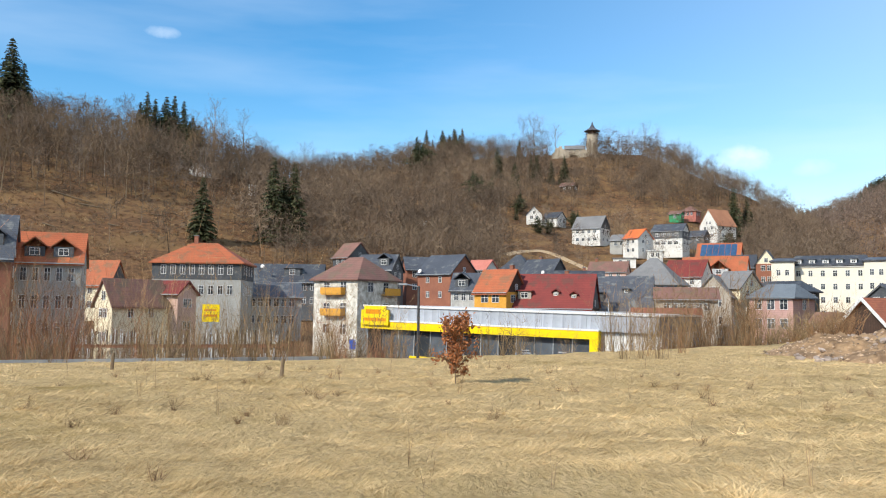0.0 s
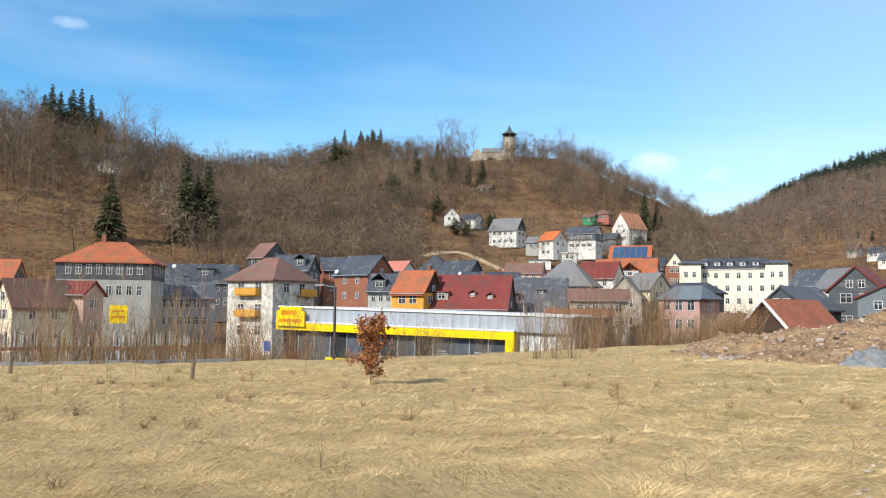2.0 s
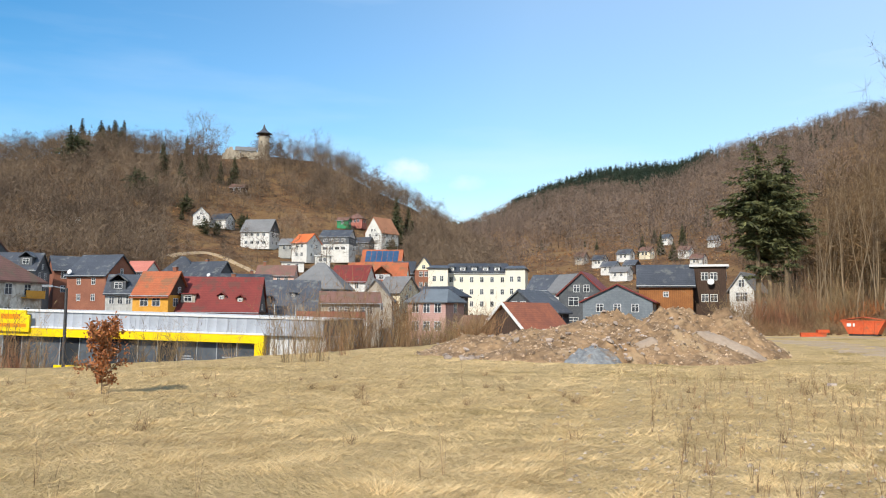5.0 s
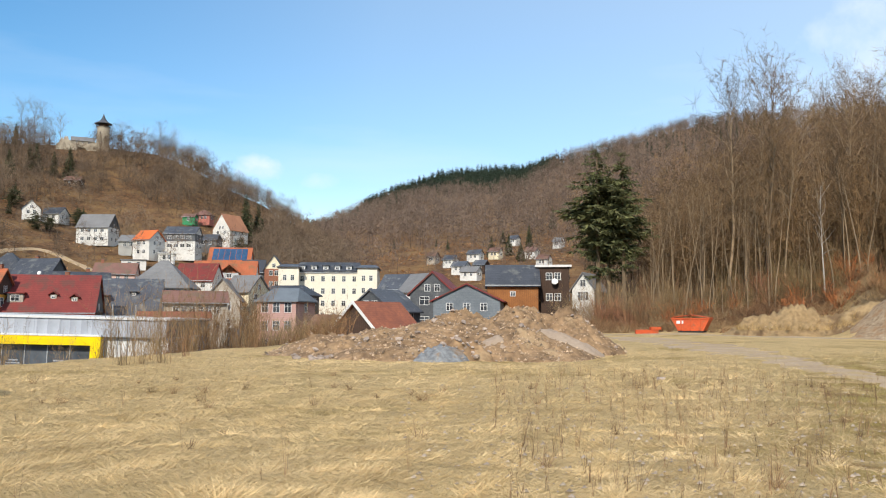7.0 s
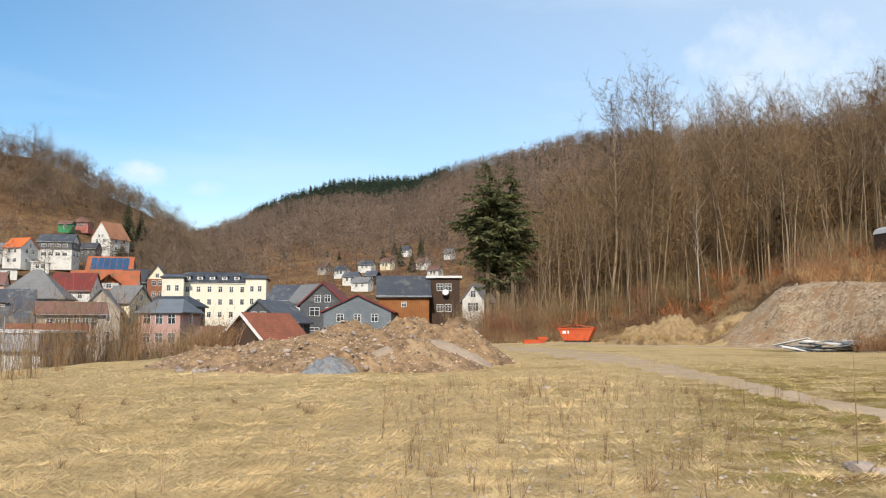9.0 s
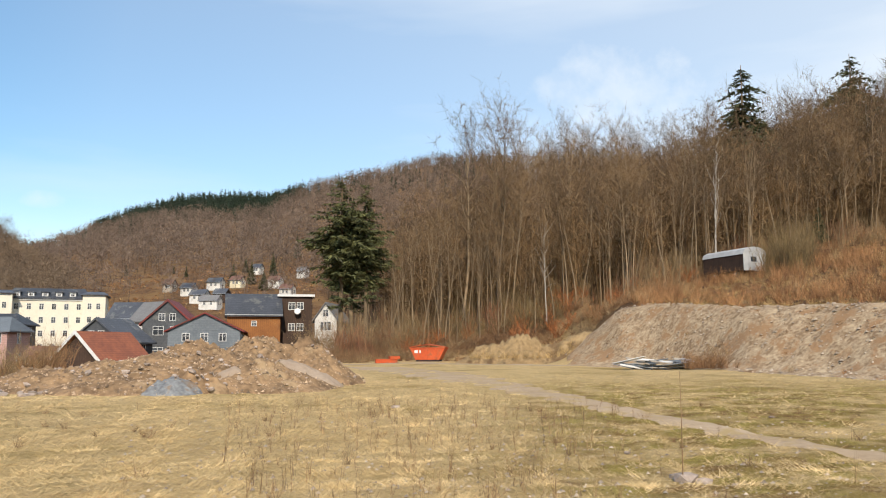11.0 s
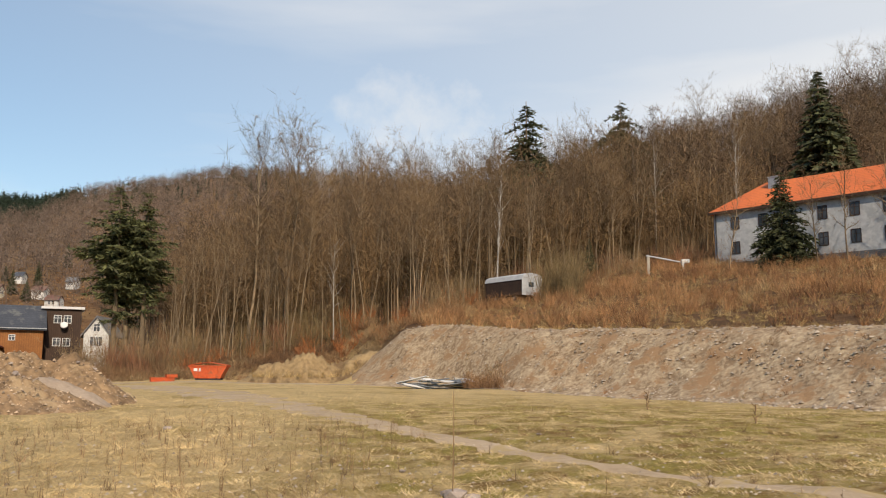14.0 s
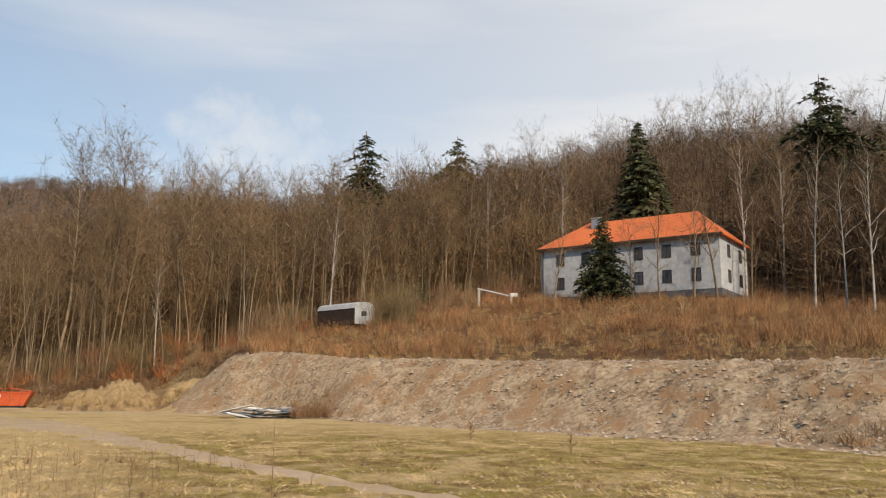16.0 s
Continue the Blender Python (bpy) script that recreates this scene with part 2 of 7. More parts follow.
M["dry_grass"] = material("dry_grass", (0.72, 0.54, 0.295), (0.37, 0.265, 0.12), rough=0.8, fine=0.9, coarse=0.12, bump=0.0, island=0.25, tone=True)
M["osier"] = material("osier", (0.26, 0.18, 0.08), (0.14, 0.098, 0.047), rough=0.85, fine=0.6, coarse=0.1, bump=0.0, island=0.35, tone=True)
M["shelf_grass"] = material("shelf_grass", (0.47, 0.325, 0.14), (0.25, 0.165, 0.07), rough=0.85, fine=0.8, coarse=0.12, bump=0.0, island=0.3, tone=True)
M["weed"] = material("weed", (0.27, 0.165, 0.085), (0.15, 0.09, 0.045), rough=0.85, fine=2, coarse=0.3, bump=0.0, island=0.4, tone=True)
M["beech_leaf"] = material("beech_leaf", (0.42, 0.16, 0.055), (0.25, 0.085, 0.03), rough=0.7, fine=3, coarse=0.8, bump=0.0, island=0.4)
M["bramble"] = material("bramble", (0.29, 0.155, 0.072), (0.15, 0.085, 0.045), rough=0.85, fine=0.6, coarse=0.12, bump=0.0, island=0.4, tone=True, patch=((0.27, 0.19, 0.10), 0.15, 0.6))
M["reed"] = material("reed", (0.38, 0.20, 0.088), (0.17, 0.08, 0.038), rough=0.85, fine=0.6, coarse=0.12, bump=0.0, island=0.4, spread=0.2, tone=True, patch=((0.40, 0.28, 0.14), 0.2, 0.35))
M["shrub"] = material("shrub", (0.31, 0.215, 0.11), (0.17, 0.115, 0.06), rough=0.85, fine=0.6, coarse=0.1, bump=0.0, island=0.4, tone=True, patch=((0.26, 0.12, 0.065), 0.12, 0.5))
M["stone"] = material("stone", (0.46, 0.38, 0.32), (0.27, 0.21, 0.17), fine=5, coarse=1.0, bump=0.3, objects=0.3)
M["stone_small"] = material("stone_small", (0.50, 0.41, 0.31), (0.32, 0.24, 0.17), fine=5, coarse=1.0, bump=0.2, island=0.4)
M["soil"] = material("soil", (0.36, 0.232, 0.125), (0.15, 0.093, 0.05), fine=4.0, coarse=1.1, bump=1.0, spread=0.24, patch=((0.36, 0.25, 0.14), 0.6, 0.30))
M["gravel_grey"] = material("gravel_grey", (0.27, 0.285, 0.29), (0.12, 0.125, 0.13), fine=7, coarse=1.2, bump=1.0, spread=0.25, patch=((0.22, 0.16, 0.11), 1.4, 0.5))
M["gravel_pale"] = material("gravel_pale", (0.40, 0.31, 0.23), (0.27, 0.20, 0.14), fine=7, coarse=0.4, bump=0.6)
M["gravel_bank"] = material("gravel_bank", (0.49, 0.375, 0.24), (0.23, 0.15, 0.085), fine=4.5, coarse=1.4, bump=1.0, spread=0.22, patch=((0.31, 0.185, 0.095), 0.7, 0.50))
M["sand"] = material("sand", (0.38, 0.265, 0.135), (0.19, 0.125, 0.06), fine=3.0, coarse=0.4, bump=0.7, patch=((0.16, 0.10, 0.05), 0.5, 0.5))
M["track"] = material("track", (0.48, 0.36, 0.24), (0.32, 0.225, 0.135), fine=6, coarse=0.5, bump=0.4, patch=((0.40, 0.285, 0.13), 0.9, 0.5))
M["asphalt"] = material("asphalt", (0.09, 0.09, 0.09), (0.06, 0.06, 0.06), fine=6, coarse=0.3, bump=0.2)
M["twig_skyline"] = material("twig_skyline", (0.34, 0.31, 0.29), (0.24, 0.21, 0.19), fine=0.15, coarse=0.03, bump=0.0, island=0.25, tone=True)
# shadow between the trees of the slope wood, put into a darker twig colour
M["twig_shaded"] = material("twig_shaded", (0.15, 0.095, 0.053), (0.075, 0.048, 0.029), fine=0.15, coarse=0.03, bump=0.0, island=0.25, tone=True)
M["hut_green"] = material("hut_green", (0.05, 0.30, 0.13), (0.03, 0.20, 0.09), fine=3, coarse=0.5, bump=0.05)
M["car_white"] = material("car_white", (0.72, 0.73, 0.74), (0.66, 0.67, 0.68), rough=0.25, fine=1, coarse=0.3, bump=0.0)
M["car_dark"] = material("car_dark", (0.06, 0.07, 0.09), (0.04, 0.05, 0.06), rough=0.25, fine=1, coarse=0.3, bump=0.0)
M["rubber"] = material("rubber", (0.03, 0.03, 0.03), (0.02, 0.02, 0.02), rough=0.8, fine=4, coarse=0.5, bump=0.05)
M["tile_faded"] = material("tile_faded", (0.46, 0.22, 0.12), (0.32, 0.14, 0.08), rough=0.8, fine=5, coarse=0.4, rows=3.5)
M["clod"] = material("clod", (0.50, 0.365, 0.24), (0.20, 0.125, 0.07), fine=5, coarse=1.0, bump=0.2, island=0.65)
M["twig_warm"] = material("twig_warm", (0.25, 0.155, 0.073), (0.12, 0.073, 0.036), fine=0.3, coarse=0.06, bump=0.0, island=0.3, tone=True)
M["twig_hill"] = material("twig_hill", (0.205, 0.145, 0.094), (0.095, 0.067, 0.046), fine=0.12, coarse=0.025, bump=0.0, island=0.12, spread=0.25, tone=True)


# ---- building kit ----
class Build:
    """Collects vertices and faces for one mesh."""

    def __init__(self):
        self.v, self.f = [], []

    def add(self, verts, faces):
        o = len(self.v)
        self.v += [tuple(p) for p in verts]
        self.f += [tuple(i + o for i in f) for f in faces]
        return self

    def box(self, x0, x1, y0, y1, z0, z1):
        return self.add([(x0, y0, z0), (x1, y0, z0), (x1, y1, z0), (x0, y1, z0), (x0, y0, z1), (x1, y0, z1), (x1, y1, z1), (x0, y1, z1)],
                        [(3, 2, 1, 0), (4, 5, 6, 7), (0, 1, 5, 4), (1, 2, 6, 5), (2, 3, 7, 6), (3, 0, 4, 7)])

    def prism(self, profile, axis, a0, a1):
        """A profile of (u, z), counter-clockwise, pushed along x (u is y) or along y (u is x)."""
        n = len(profile)
        if axis == "x":
            v = [(a0, u, z) for u, z in profile] + [(a1, u, z) for u, z in profile]
        else:
            v = [(u, a0, z) for u, z in profile] + [(u, a1, z) for u, z in profile]
        f = [(i, (i + 1) % n, (i + 1) % n + n, i + n) for i in range(n)] + [tuple(range(n))[::-1], tuple(range(n, 2 * n))]
        return self.add(v, f)

    def tube(self, p0, p1, r0, r1, sides=6):
        p0, p1 = Vector(p0), Vector(p1)
        d = (p1 - p0).normalized()
        u = d.orthogonal().normalized()
        w = d.cross(u)
        v, f = [], []
        for p, r in ((p0, r0), (p1, r1)):
            for k in range(sides):
                a = 2 * math.pi * k / sides
                v.append(p + (u * math.cos(a) + w * math.sin(a)) * r)
        for k in range(sides):
            f.append((k, (k + 1) % sides, (k + 1) % sides + sides, k + sides))
        f += [tuple(range(sides))[::-1], tuple(range(sides, 2 * sides))]
        return self.add(v, f)

    def mesh(self, name, mat, smooth=False):
        me = bpy.data.meshes.new(name)
        me.from_pydata(self.v, [], self.f)
        me.materials.append(mat)
        if smooth:
            me.polygons.foreach_set("use_smooth", [True] * len(me.polygons))
        bm = bmesh.new()
        bm.from_mesh(me)
        bmesh.ops.recalc_face_normals(bm, faces=bm.faces)
        bm.to_mesh(me)
        bm.free()
        return me


def array_mesh(name, verts, tris, mat, smooth=False, tone=None):
    """A mesh from numpy arrays of vertices and triangles; tone: brightness of each vertex, about 0."""
    me = bpy.data.meshes.new(name)
    verts, tris = np.asarray(verts, np.float32), np.asarray(tris, np.int32)
    me.vertices.add(len(verts))
    me.vertices.foreach_set("co", verts.ravel())
    k = tris.shape[1]
    me.loops.add(tris.size)
    me.loops.foreach_set("vertex_index", tris.ravel())
    me.polygons.add(len(tris))
    me.polygons.foreach_set("loop_start", np.arange(0, tris.size, k, dtype=np.int32))
    me.polygons.foreach_set("loop_total", np.full(len(tris), k, np.int32))
    if smooth:
        me.polygons.foreach_set("use_smooth", np.ones(len(tris), bool))
    if tone is not None:
        me.attributes.new("tone", "FLOAT", "POINT").data.foreach_set("value", np.asarray(tone, np.float32))
    me.update()
    me.validate()
    me.materials.append(mat)
    return me


def part(name, data, parent, label="", m=None):
    ob = new(name, data)
    ob.parent = parent
    if m is not None:
        ob.matrix_local = m
    if label:
        ob["label"] = label
    return ob


def thing(name, x, y, z, turn=0.0, data=None, **tags):
    ob = new(name, data)
    ob.matrix_world = pose(x, y, z, 0, 0, turn)
    return tagged(ob, **tags)


def at(bearing, r):
    a = math.radians(bearing)
    return r * math.sin(a), r * math.cos(a)


# ---- the lie of the land ----
def step(x, a, b):
    t = np.clip((x - a) / (b - a), 0, 1)
    return t * t * (3 - 2 * t)


def lumps(x, y, size, seed=0):
    """Smooth pseudo-random relief of about -1..1."""
    s = 1.0 / size
    return (np.sin(x * s * 1.7 + 1.3 + seed) * np.cos(y * s * 1.3 - 0.7 * seed) + np.sin((x + y) * s * 2.9 + 2.1 * seed) * 0.5
            + np.cos((x - 1.7 * y) * s * 2.3 + seed) * 0.5) / 2.0


RIDGE_B = [-60, -28, -22, -16, -13, -9, -5, -1, 2, 4, 10, 13.5, 16, 18, 20.5, 23, 26, 45]
RIDGE_E = [10, 11.2, 10.9, 9.9, 9.0, 8.8, 9.4, 10.3, 10.5, 10.5, 10.8, 10.5, 9.7, 8.6, 7.4, 5.6, 3.5, 1.0]
FAR_B = [5, 20, 23.5, 26.3, 29.4, 32.5, 35.6, 38.4, 41.1, 45, 48.6, 52, 60, 80, 130]
FAR_E = [4.5, 5.0, 5.6, 6.8, 8.2, 9.2, 9.5, 9.6, 10.6, 11.5, 12.4, 12.7, 12.5, 10, 6]
BANK_B = [55, 60, 64, 70, 77, 84, 94, 103, 130]
BANK_R = [72, 66, 62, 53, 47, 42, 36, 32, 28]
BANK_Z = [3.2, 4.3, 5.0, 4.2, 3.9, 3.7, 3.5, 3.3, 3.2]


def ground_z(x, y):
    x, y = np.asarray(x, float), np.asarray(y, float)
    r = np.hypot(x, y) + 1e-6
    b = np.degrees(np.arctan2(x, y))
    b = np.where(b < -120, b + 360, b)
    field = 0.05 * lumps(x, y, 0.6, 4) * (r < 60) + 0.05 * lumps(x, y, 3.0, 1) + 0.10 * lumps(x, y, 9.0, 2) * np.clip(r / 12, 0, 1)
    # the valley with the town, and the hill with the tower
    edge = np.interp(b, [-60, -28, -14, 0, 8, 16, 22, 27], [24, 25, 26, 27, 31, 38, 48, 75])
    deep = np.interp(b, [-60, 18, 24, 32, 44], [-5.2, -5.2, -3.5, -0.5, 0.3])
    drop = step(r, edge, edge + 30)
    valley = field * (1 - drop) + deep * drop
    valley = valley + np.interp(r, [120, 165, 210, 245], [0, 2.0, 8.0, 12.5]) * np.interp(b, [19, 21.5, 30, 33], [1.0, 0.2, 0.2, 0.7])
    crest = np.interp(b, [-60, -13, 4, 12, 24], [410, 410, 480, 480, 460])
    crest_z = 1.6 + crest * np.tan(np.radians(np.interp(b, RIDGE_B, RIDGE_E)))
    s = np.clip((r - 225) / (crest - 225), 0, 1)
    power = np.interp(b, [-28, -10, 5, 10, 20], [0.92, 1.0, 1.2, 1.45, 1.4])
    hill = 9 + np.maximum(crest_z - 9, 0) * s ** power - np.clip(r - crest, 0, 300) * 0.10
    left = np.maximum(valley, np.where(r > 225, hill + 2.0 * lumps(x, y, 25, 3) * np.clip(s * 4, 0, 1) * (1 - s), -50))
    # the bank and the wooded slope beside it
    r1 = np.interp(b, BANK_B, BANK_R)
    z1 = np.interp(b, BANK_B, BANK_Z)
    base = np.interp(r, [0, 30, 90], [0, 0.0, 0.3])
    shelf = field + base + (z1 - base) * step(r, r1, r1 + 8.5) * np.interp(b, [57, 62], [0.0, 1.0])
    r2 = np.interp(b, [43, 60, 64, 80, 105], [98, 98, 94, 112, 102])
    z2 = np.interp(b, [43, 49, 54, 62, 70, 80, 92, 104], [1.5, 3.0, 4.8, 6.6, 10.5, 15.2, 15.2, 11.5])
    low = np.interp(b, [43, 58, 62], [83.0, 83.0, 74.0])
    low = np.where(b > 62, r1 + 8.5, low)
    t = np.clip((r - low) / np.maximum(r2 - low, 5), 0, 1)
    slope = shelf + (z2 - np.where(b > 60, z1, 0.5)) * (t ** 1.1)
    top_e = np.interp(b, [43, 50, 58, 66, 72, 78, 86, 92, 105, 130], [5.5, 7.0, 10.3, 9.9, 11.7, 13.3, 14.4, 15.6, 15.0, 12])
    top_z = 1.6 + 260 * np.tan(np.radians(top_e))
    t2 = np.clip((r - r2) / (260 - r2), 0, 1)
    right = slope + np.maximum(top_z - z2, 0) * t2 + 1.2 * lumps(x, y, 14, 5) * np.clip((r - r2) / 30, 0, 1)
    right = right - np.clip(r - 260, 0, 300) * 0.12
    z = left + (right - left) * step(b, 40, 50)
    # the long ridge behind, and the last one in the gap
    far_z = 1.6 + 900 * np.tan(np.radians(np.interp(b, FAR_B, FAR_E)))
    s3 = np.clip((r - 290) / 610, 0, 1)
    far = 10 + np.maximum(far_z - 10, 0) * s3 ** 1.05 - np.clip(r - 900, 0, 2000) * 0.05 + 5 * lumps(x, y, 60, 4) * s3 * (1 - s3)
    far = np.where((r > 290) & (b > 8), far, -50)
    last = 1.6 + np.clip((r - 900) / 900, 0, 1) * 1800 * math.tan(math.radians(6.2)) - np.clip(r - 1800, 0, 3000) * 0.03
    last = np.where(r > 900, last, -50)
    # low rising ground behind the back
    back = field + np.clip(r - 60, 0, 400) * 0.08
    z = np.maximum(np.maximum(z, far), np.where((b > -60) & (b < 130), last, -50))
    w = np.maximum(step(b, 118, 140), 1 - step(b, -75, -50))
    return z + (np.minimum(back, 40) - z) * w


def gz(x, y):
    return float(ground_z(x, y))


def bear(x, y):
    return np.degrees(np.arctan2(x, y))


def on_slope(bearing, height, r0=225.0, r1=900.0):
    """The distance at which the ground along a bearing comes up to that angle above the eye."""
    a = radians(bearing)
    for r in np.arange(r0, r1, 2.0):
        if math.degrees(math.atan2(gz(r * math.sin(a), r * math.cos(a)) - EYE, r)) >= height:
            return float(r)
    return r1


def ground_material():
    m = bpy.data.materials.new("ground")
    m.use_nodes = True
    n, l = m.node_tree.nodes, m.node_tree.links
    bs = n["Principled BSDF"]
    bs.inputs["Roughness"].default_value = 0.95
    bs.inputs["Specular IOR Level"].default_value = 0.15
    tc = n.new("ShaderNodeTexCoord")

    def nz(scale, detail=6.0, rough=0.6, stretch=None):
        t = n.new("ShaderNodeTexNoise")
        t.inputs["Scale"].default_value, t.inputs["Detail"].default_value, t.inputs["Roughness"].default_value = scale, detail, rough
        if stretch:
            mp = n.new("ShaderNodeMapping")
            mp.inputs["Scale"].default_value = stretch
            l.new(tc.outputs["Object"], mp.inputs["Vector"])
            l.new(mp.outputs["Vector"], t.inputs["Vector"])
        else:
            l.new(tc.outputs["Object"], t.inputs["Vector"])
        return t.outputs["Fac"]

    def ramp(value, lo, hi):
        t = n.new("ShaderNodeMapRange")
        t.inputs["From Min"].default_value, t.inputs["From Max"].default_value = lo, hi
        l.new(value, t.inputs["Value"])
        return t.outputs["Result"]

    def mix(f, a, b):
        t = n.new("ShaderNodeMix")
        t.data_type = "RGBA"
        l.new(f, t.inputs["Factor"])
        for key, val in (("A", a), ("B", b)):
            if isinstance(val, tuple):
                t.inputs[key].default_value = (*val, 1)
            else:
                l.new(val, t.inputs[key])
        return t.outputs["Result"]

    streaks = nz(2.6, 7, 0.65, (1.0, 0.35, 1.0))
    patches = nz(0.22, 5, 0.6)
    fine = nz(14, 6, 0.7, (1.0, 0.5, 1.0))
    straw = mix(ramp(streaks, 0.32, 0.68), (0.30, 0.20, 0.075), (0.62, 0.44, 0.20))
    straw = mix(ramp(fine, 0.3, 0.72), straw, (0.70, 0.515, 0.27))
    green = mix(ramp(streaks, 0.3, 0.7), (0.25, 0.175, 0.055), (0.47, 0.335, 0.125))
    meadow = mix(ramp(patches, 0.52, 0.72), straw, green)
    floor = mix(ramp(nz(0.6, 6, 0.65), 0.35, 0.65), (0.075, 0.042, 0.024), (0.20, 0.11, 0.052))
    slope_grass = mix(ramp(nz(0.07, 7, 0.7), 0.46, 0.60), floor, (0.225, 0.135, 0.06))
    moss = mix(ramp(nz(1.3, 6, 0.6), 0.35, 0.62), (0.235, 0.135, 0.05), (0.36, 0.285, 0.075))
    zone = n.new("ShaderNodeAttribute")
    zone.attribute_name = "zone"
    sep = n.new("ShaderNodeSeparateXYZ")
    l.new(zone.outputs["Vector"], sep.inputs[0])
    c = mix(sep.outputs["X"], meadow, floor)
    c = mix(sep.outputs["Y"], c, slope_grass)
    mm = n.new("ShaderNodeMath")
    mm.operation = "MULTIPLY"
    l.new(sep.outputs["Z"], mm.inputs[0])
    l.new(ramp(nz(0.55, 6, 0.65), 0.39, 0.52), mm.inputs[1])
    c = mix(mm.outputs[0], c, moss)
    l.new(c, bs.inputs["Base Color"])
    bp = n.new("ShaderNodeBump")
    bp.inputs["Strength"].default_value, bp.inputs["Distance"].default_value = 1.0, 0.16
    ad = n.new("ShaderNodeMath")
    ad.operation = "ADD"
    l.new(streaks, ad.inputs[0])
    l.new(fine, ad.inputs[1])
    l.new(ad.outputs[0], bp.inputs["Height"])
    l.new(bp.outputs["Normal"], bs.inputs["Normal"])
    return m


def build_ground():
    rings = [0.0]
    r = 1.5
    while r < 4500:
        rings.append(r)
        r += max(0.14, r * (0.020 if r < 130 else 0.028))
    rings.append(4600.0)
    angles = np.unique(np.concatenate([np.arange(-180, -45, 5.0), np.arange(-45, 115, 0.4), np.arange(115, 180, 5.0)]))
    rr, aa = np.meshgrid(np.array(rings), np.radians(angles), indexing="ij")
    x, y = rr * np.sin(aa), rr * np.cos(aa)
    z = ground_z(x, y)
    nr, na = rr.shape
    i = np.arange(nr - 1)[:, None] * na
    j = np.arange(na)[None, :]
    jn = (j + 1) % na
    quads = np.stack([i + j, i + jn, i + na + jn, i + na + j], -1).reshape(-1, 4)
    me = array_mesh("ground", np.stack([x, y, z], -1).reshape(-1, 3), quads, ground_material(), smooth=True)
    b = np.degrees(aa)
    edge = np.interp(b, [-60, -28, -14, 0, 8, 16, 22, 27, 40, 45, 55, 62], [26, 27, 28, 30, 34, 41, 50, 75, 80, 80, 80, 90])
    wood = step(rr, edge + 3, edge + 9) * (1 - step(b, 57, 62))
    r1 = np.interp(b, BANK_B, BANK_R)
    wood = np.maximum(wood, step(rr, r1 + 8, r1 + 11) * step(b, 56, 62))
    high = step(rr, 225, 260) * (1 - step(b, 40, 46)) + step(rr, 300, 340) * step(b, 40, 46)
    moss = step(b, 50, 62) * (1 - step(b, 100, 120)) * step(rr, 7, 11) * (1 - step(rr, 30, 46))
    zone = np.stack([np.clip(wood, 0, 1), np.clip(high, 0, 1) * 0.9, np.clip(moss, 0, 1)], -1).reshape(-1, 3).astype(np.float32)
    at_ = me.attributes.new("zone", "FLOAT_VECTOR", "POINT")
    at_.data.foreach_set("vector", zone.ravel())
    tagged(new("ground", me), "dry straw-coloured meadow running into a wooded valley", "ground", kind="structure")


build_ground()


def draped(name, centre, half, mat, lift=0.03, across=7, label="", category="path"):
    """A strip laid on the ground along points of (bearing, distance), with half widths."""
    pts = [Vector((*at(b, r), 0)) for b, r in centre]
    fine, wide = [], []
    for k in range(len(pts) - 1):
        for s in range(12):
            u = s / 12
            p0, p3 = pts[max(k - 1, 0)], pts[min(k + 2, len(pts) - 1)]
            a, b2 = pts[k], pts[k + 1]
            fine.append(0.5 * (2 * a + (b2 - p0) * u + (2 * p0 - 5 * a + 4 * b2 - p3) * u * u + (3 * a - p0 - 3 * b2 + p3) * u ** 3))
            wide.append(half[k] + (half[k + 1] - half[k]) * u)
    v, f = [], []
    for k, p in enumerate(fine):
        d = (fine[min(k + 1, len(fine) - 1)] - fine[max(k - 1, 0)]).normalized()
        side = Vector((d.y, -d.x, 0))
        for i in range(across):
            u = 2 * i / (across - 1) - 1
            q = p + side * (u * wide[k] * (1 + 0.22 * float(lumps(p.x * 3 + u, p.y * 3, 2.5, 7))))
            v.append((q.x, q.y, gz(q.x, q.y) + lift * (1 - abs(u) ** 3 * 1.6)))
    for k in range(len(fine) - 1):
        for i in range(across - 1):
            a = k * across + i
            f.append((a, a + 1, a + across + 1, a + across))
    me = Build().add(v, f).mesh(name, mat, smooth=True)
    return tagged(new(name, me), label, category, kind="structure")


draped("track", [(41, 70), (46, 62), (50, 46), (55, 33), (60, 24), (69, 17.3), (79, 14), (88, 12.6), (100, 11), (120, 10)],
       [2.2, 2.4, 2.0, 1.3, 0.85, 0.55, 0.48, 0.45, 0.45, 0.45], M["track"], label="pale gravel foot track worn across the dry meadow")
draped("track", [(42, 76), (48, 74), (54, 70), (60, 66), (66, 60)], [1.6, 1.8, 1.5, 1.2, 0.8], M["track"], lift=0.045,
       label="pale gravel track along the foot of the bank")
draped("road", [(-60, 62), (-30, 58), (-15, 60), (-5, 66), (2, 70)], [6, 8, 9, 9, 7], M["asphalt"], lift=0.05,
       label="grey asphalt car park below the meadow", category="road")
draped("road", [(4.2, 270), (6.5, 285), (8.8, 275), (10.5, 262)], [2, 2, 2, 2], M["track"], lift=0.2, label="pale lane on the hillside", category="road")


# ---- houses ----
_cache = {}


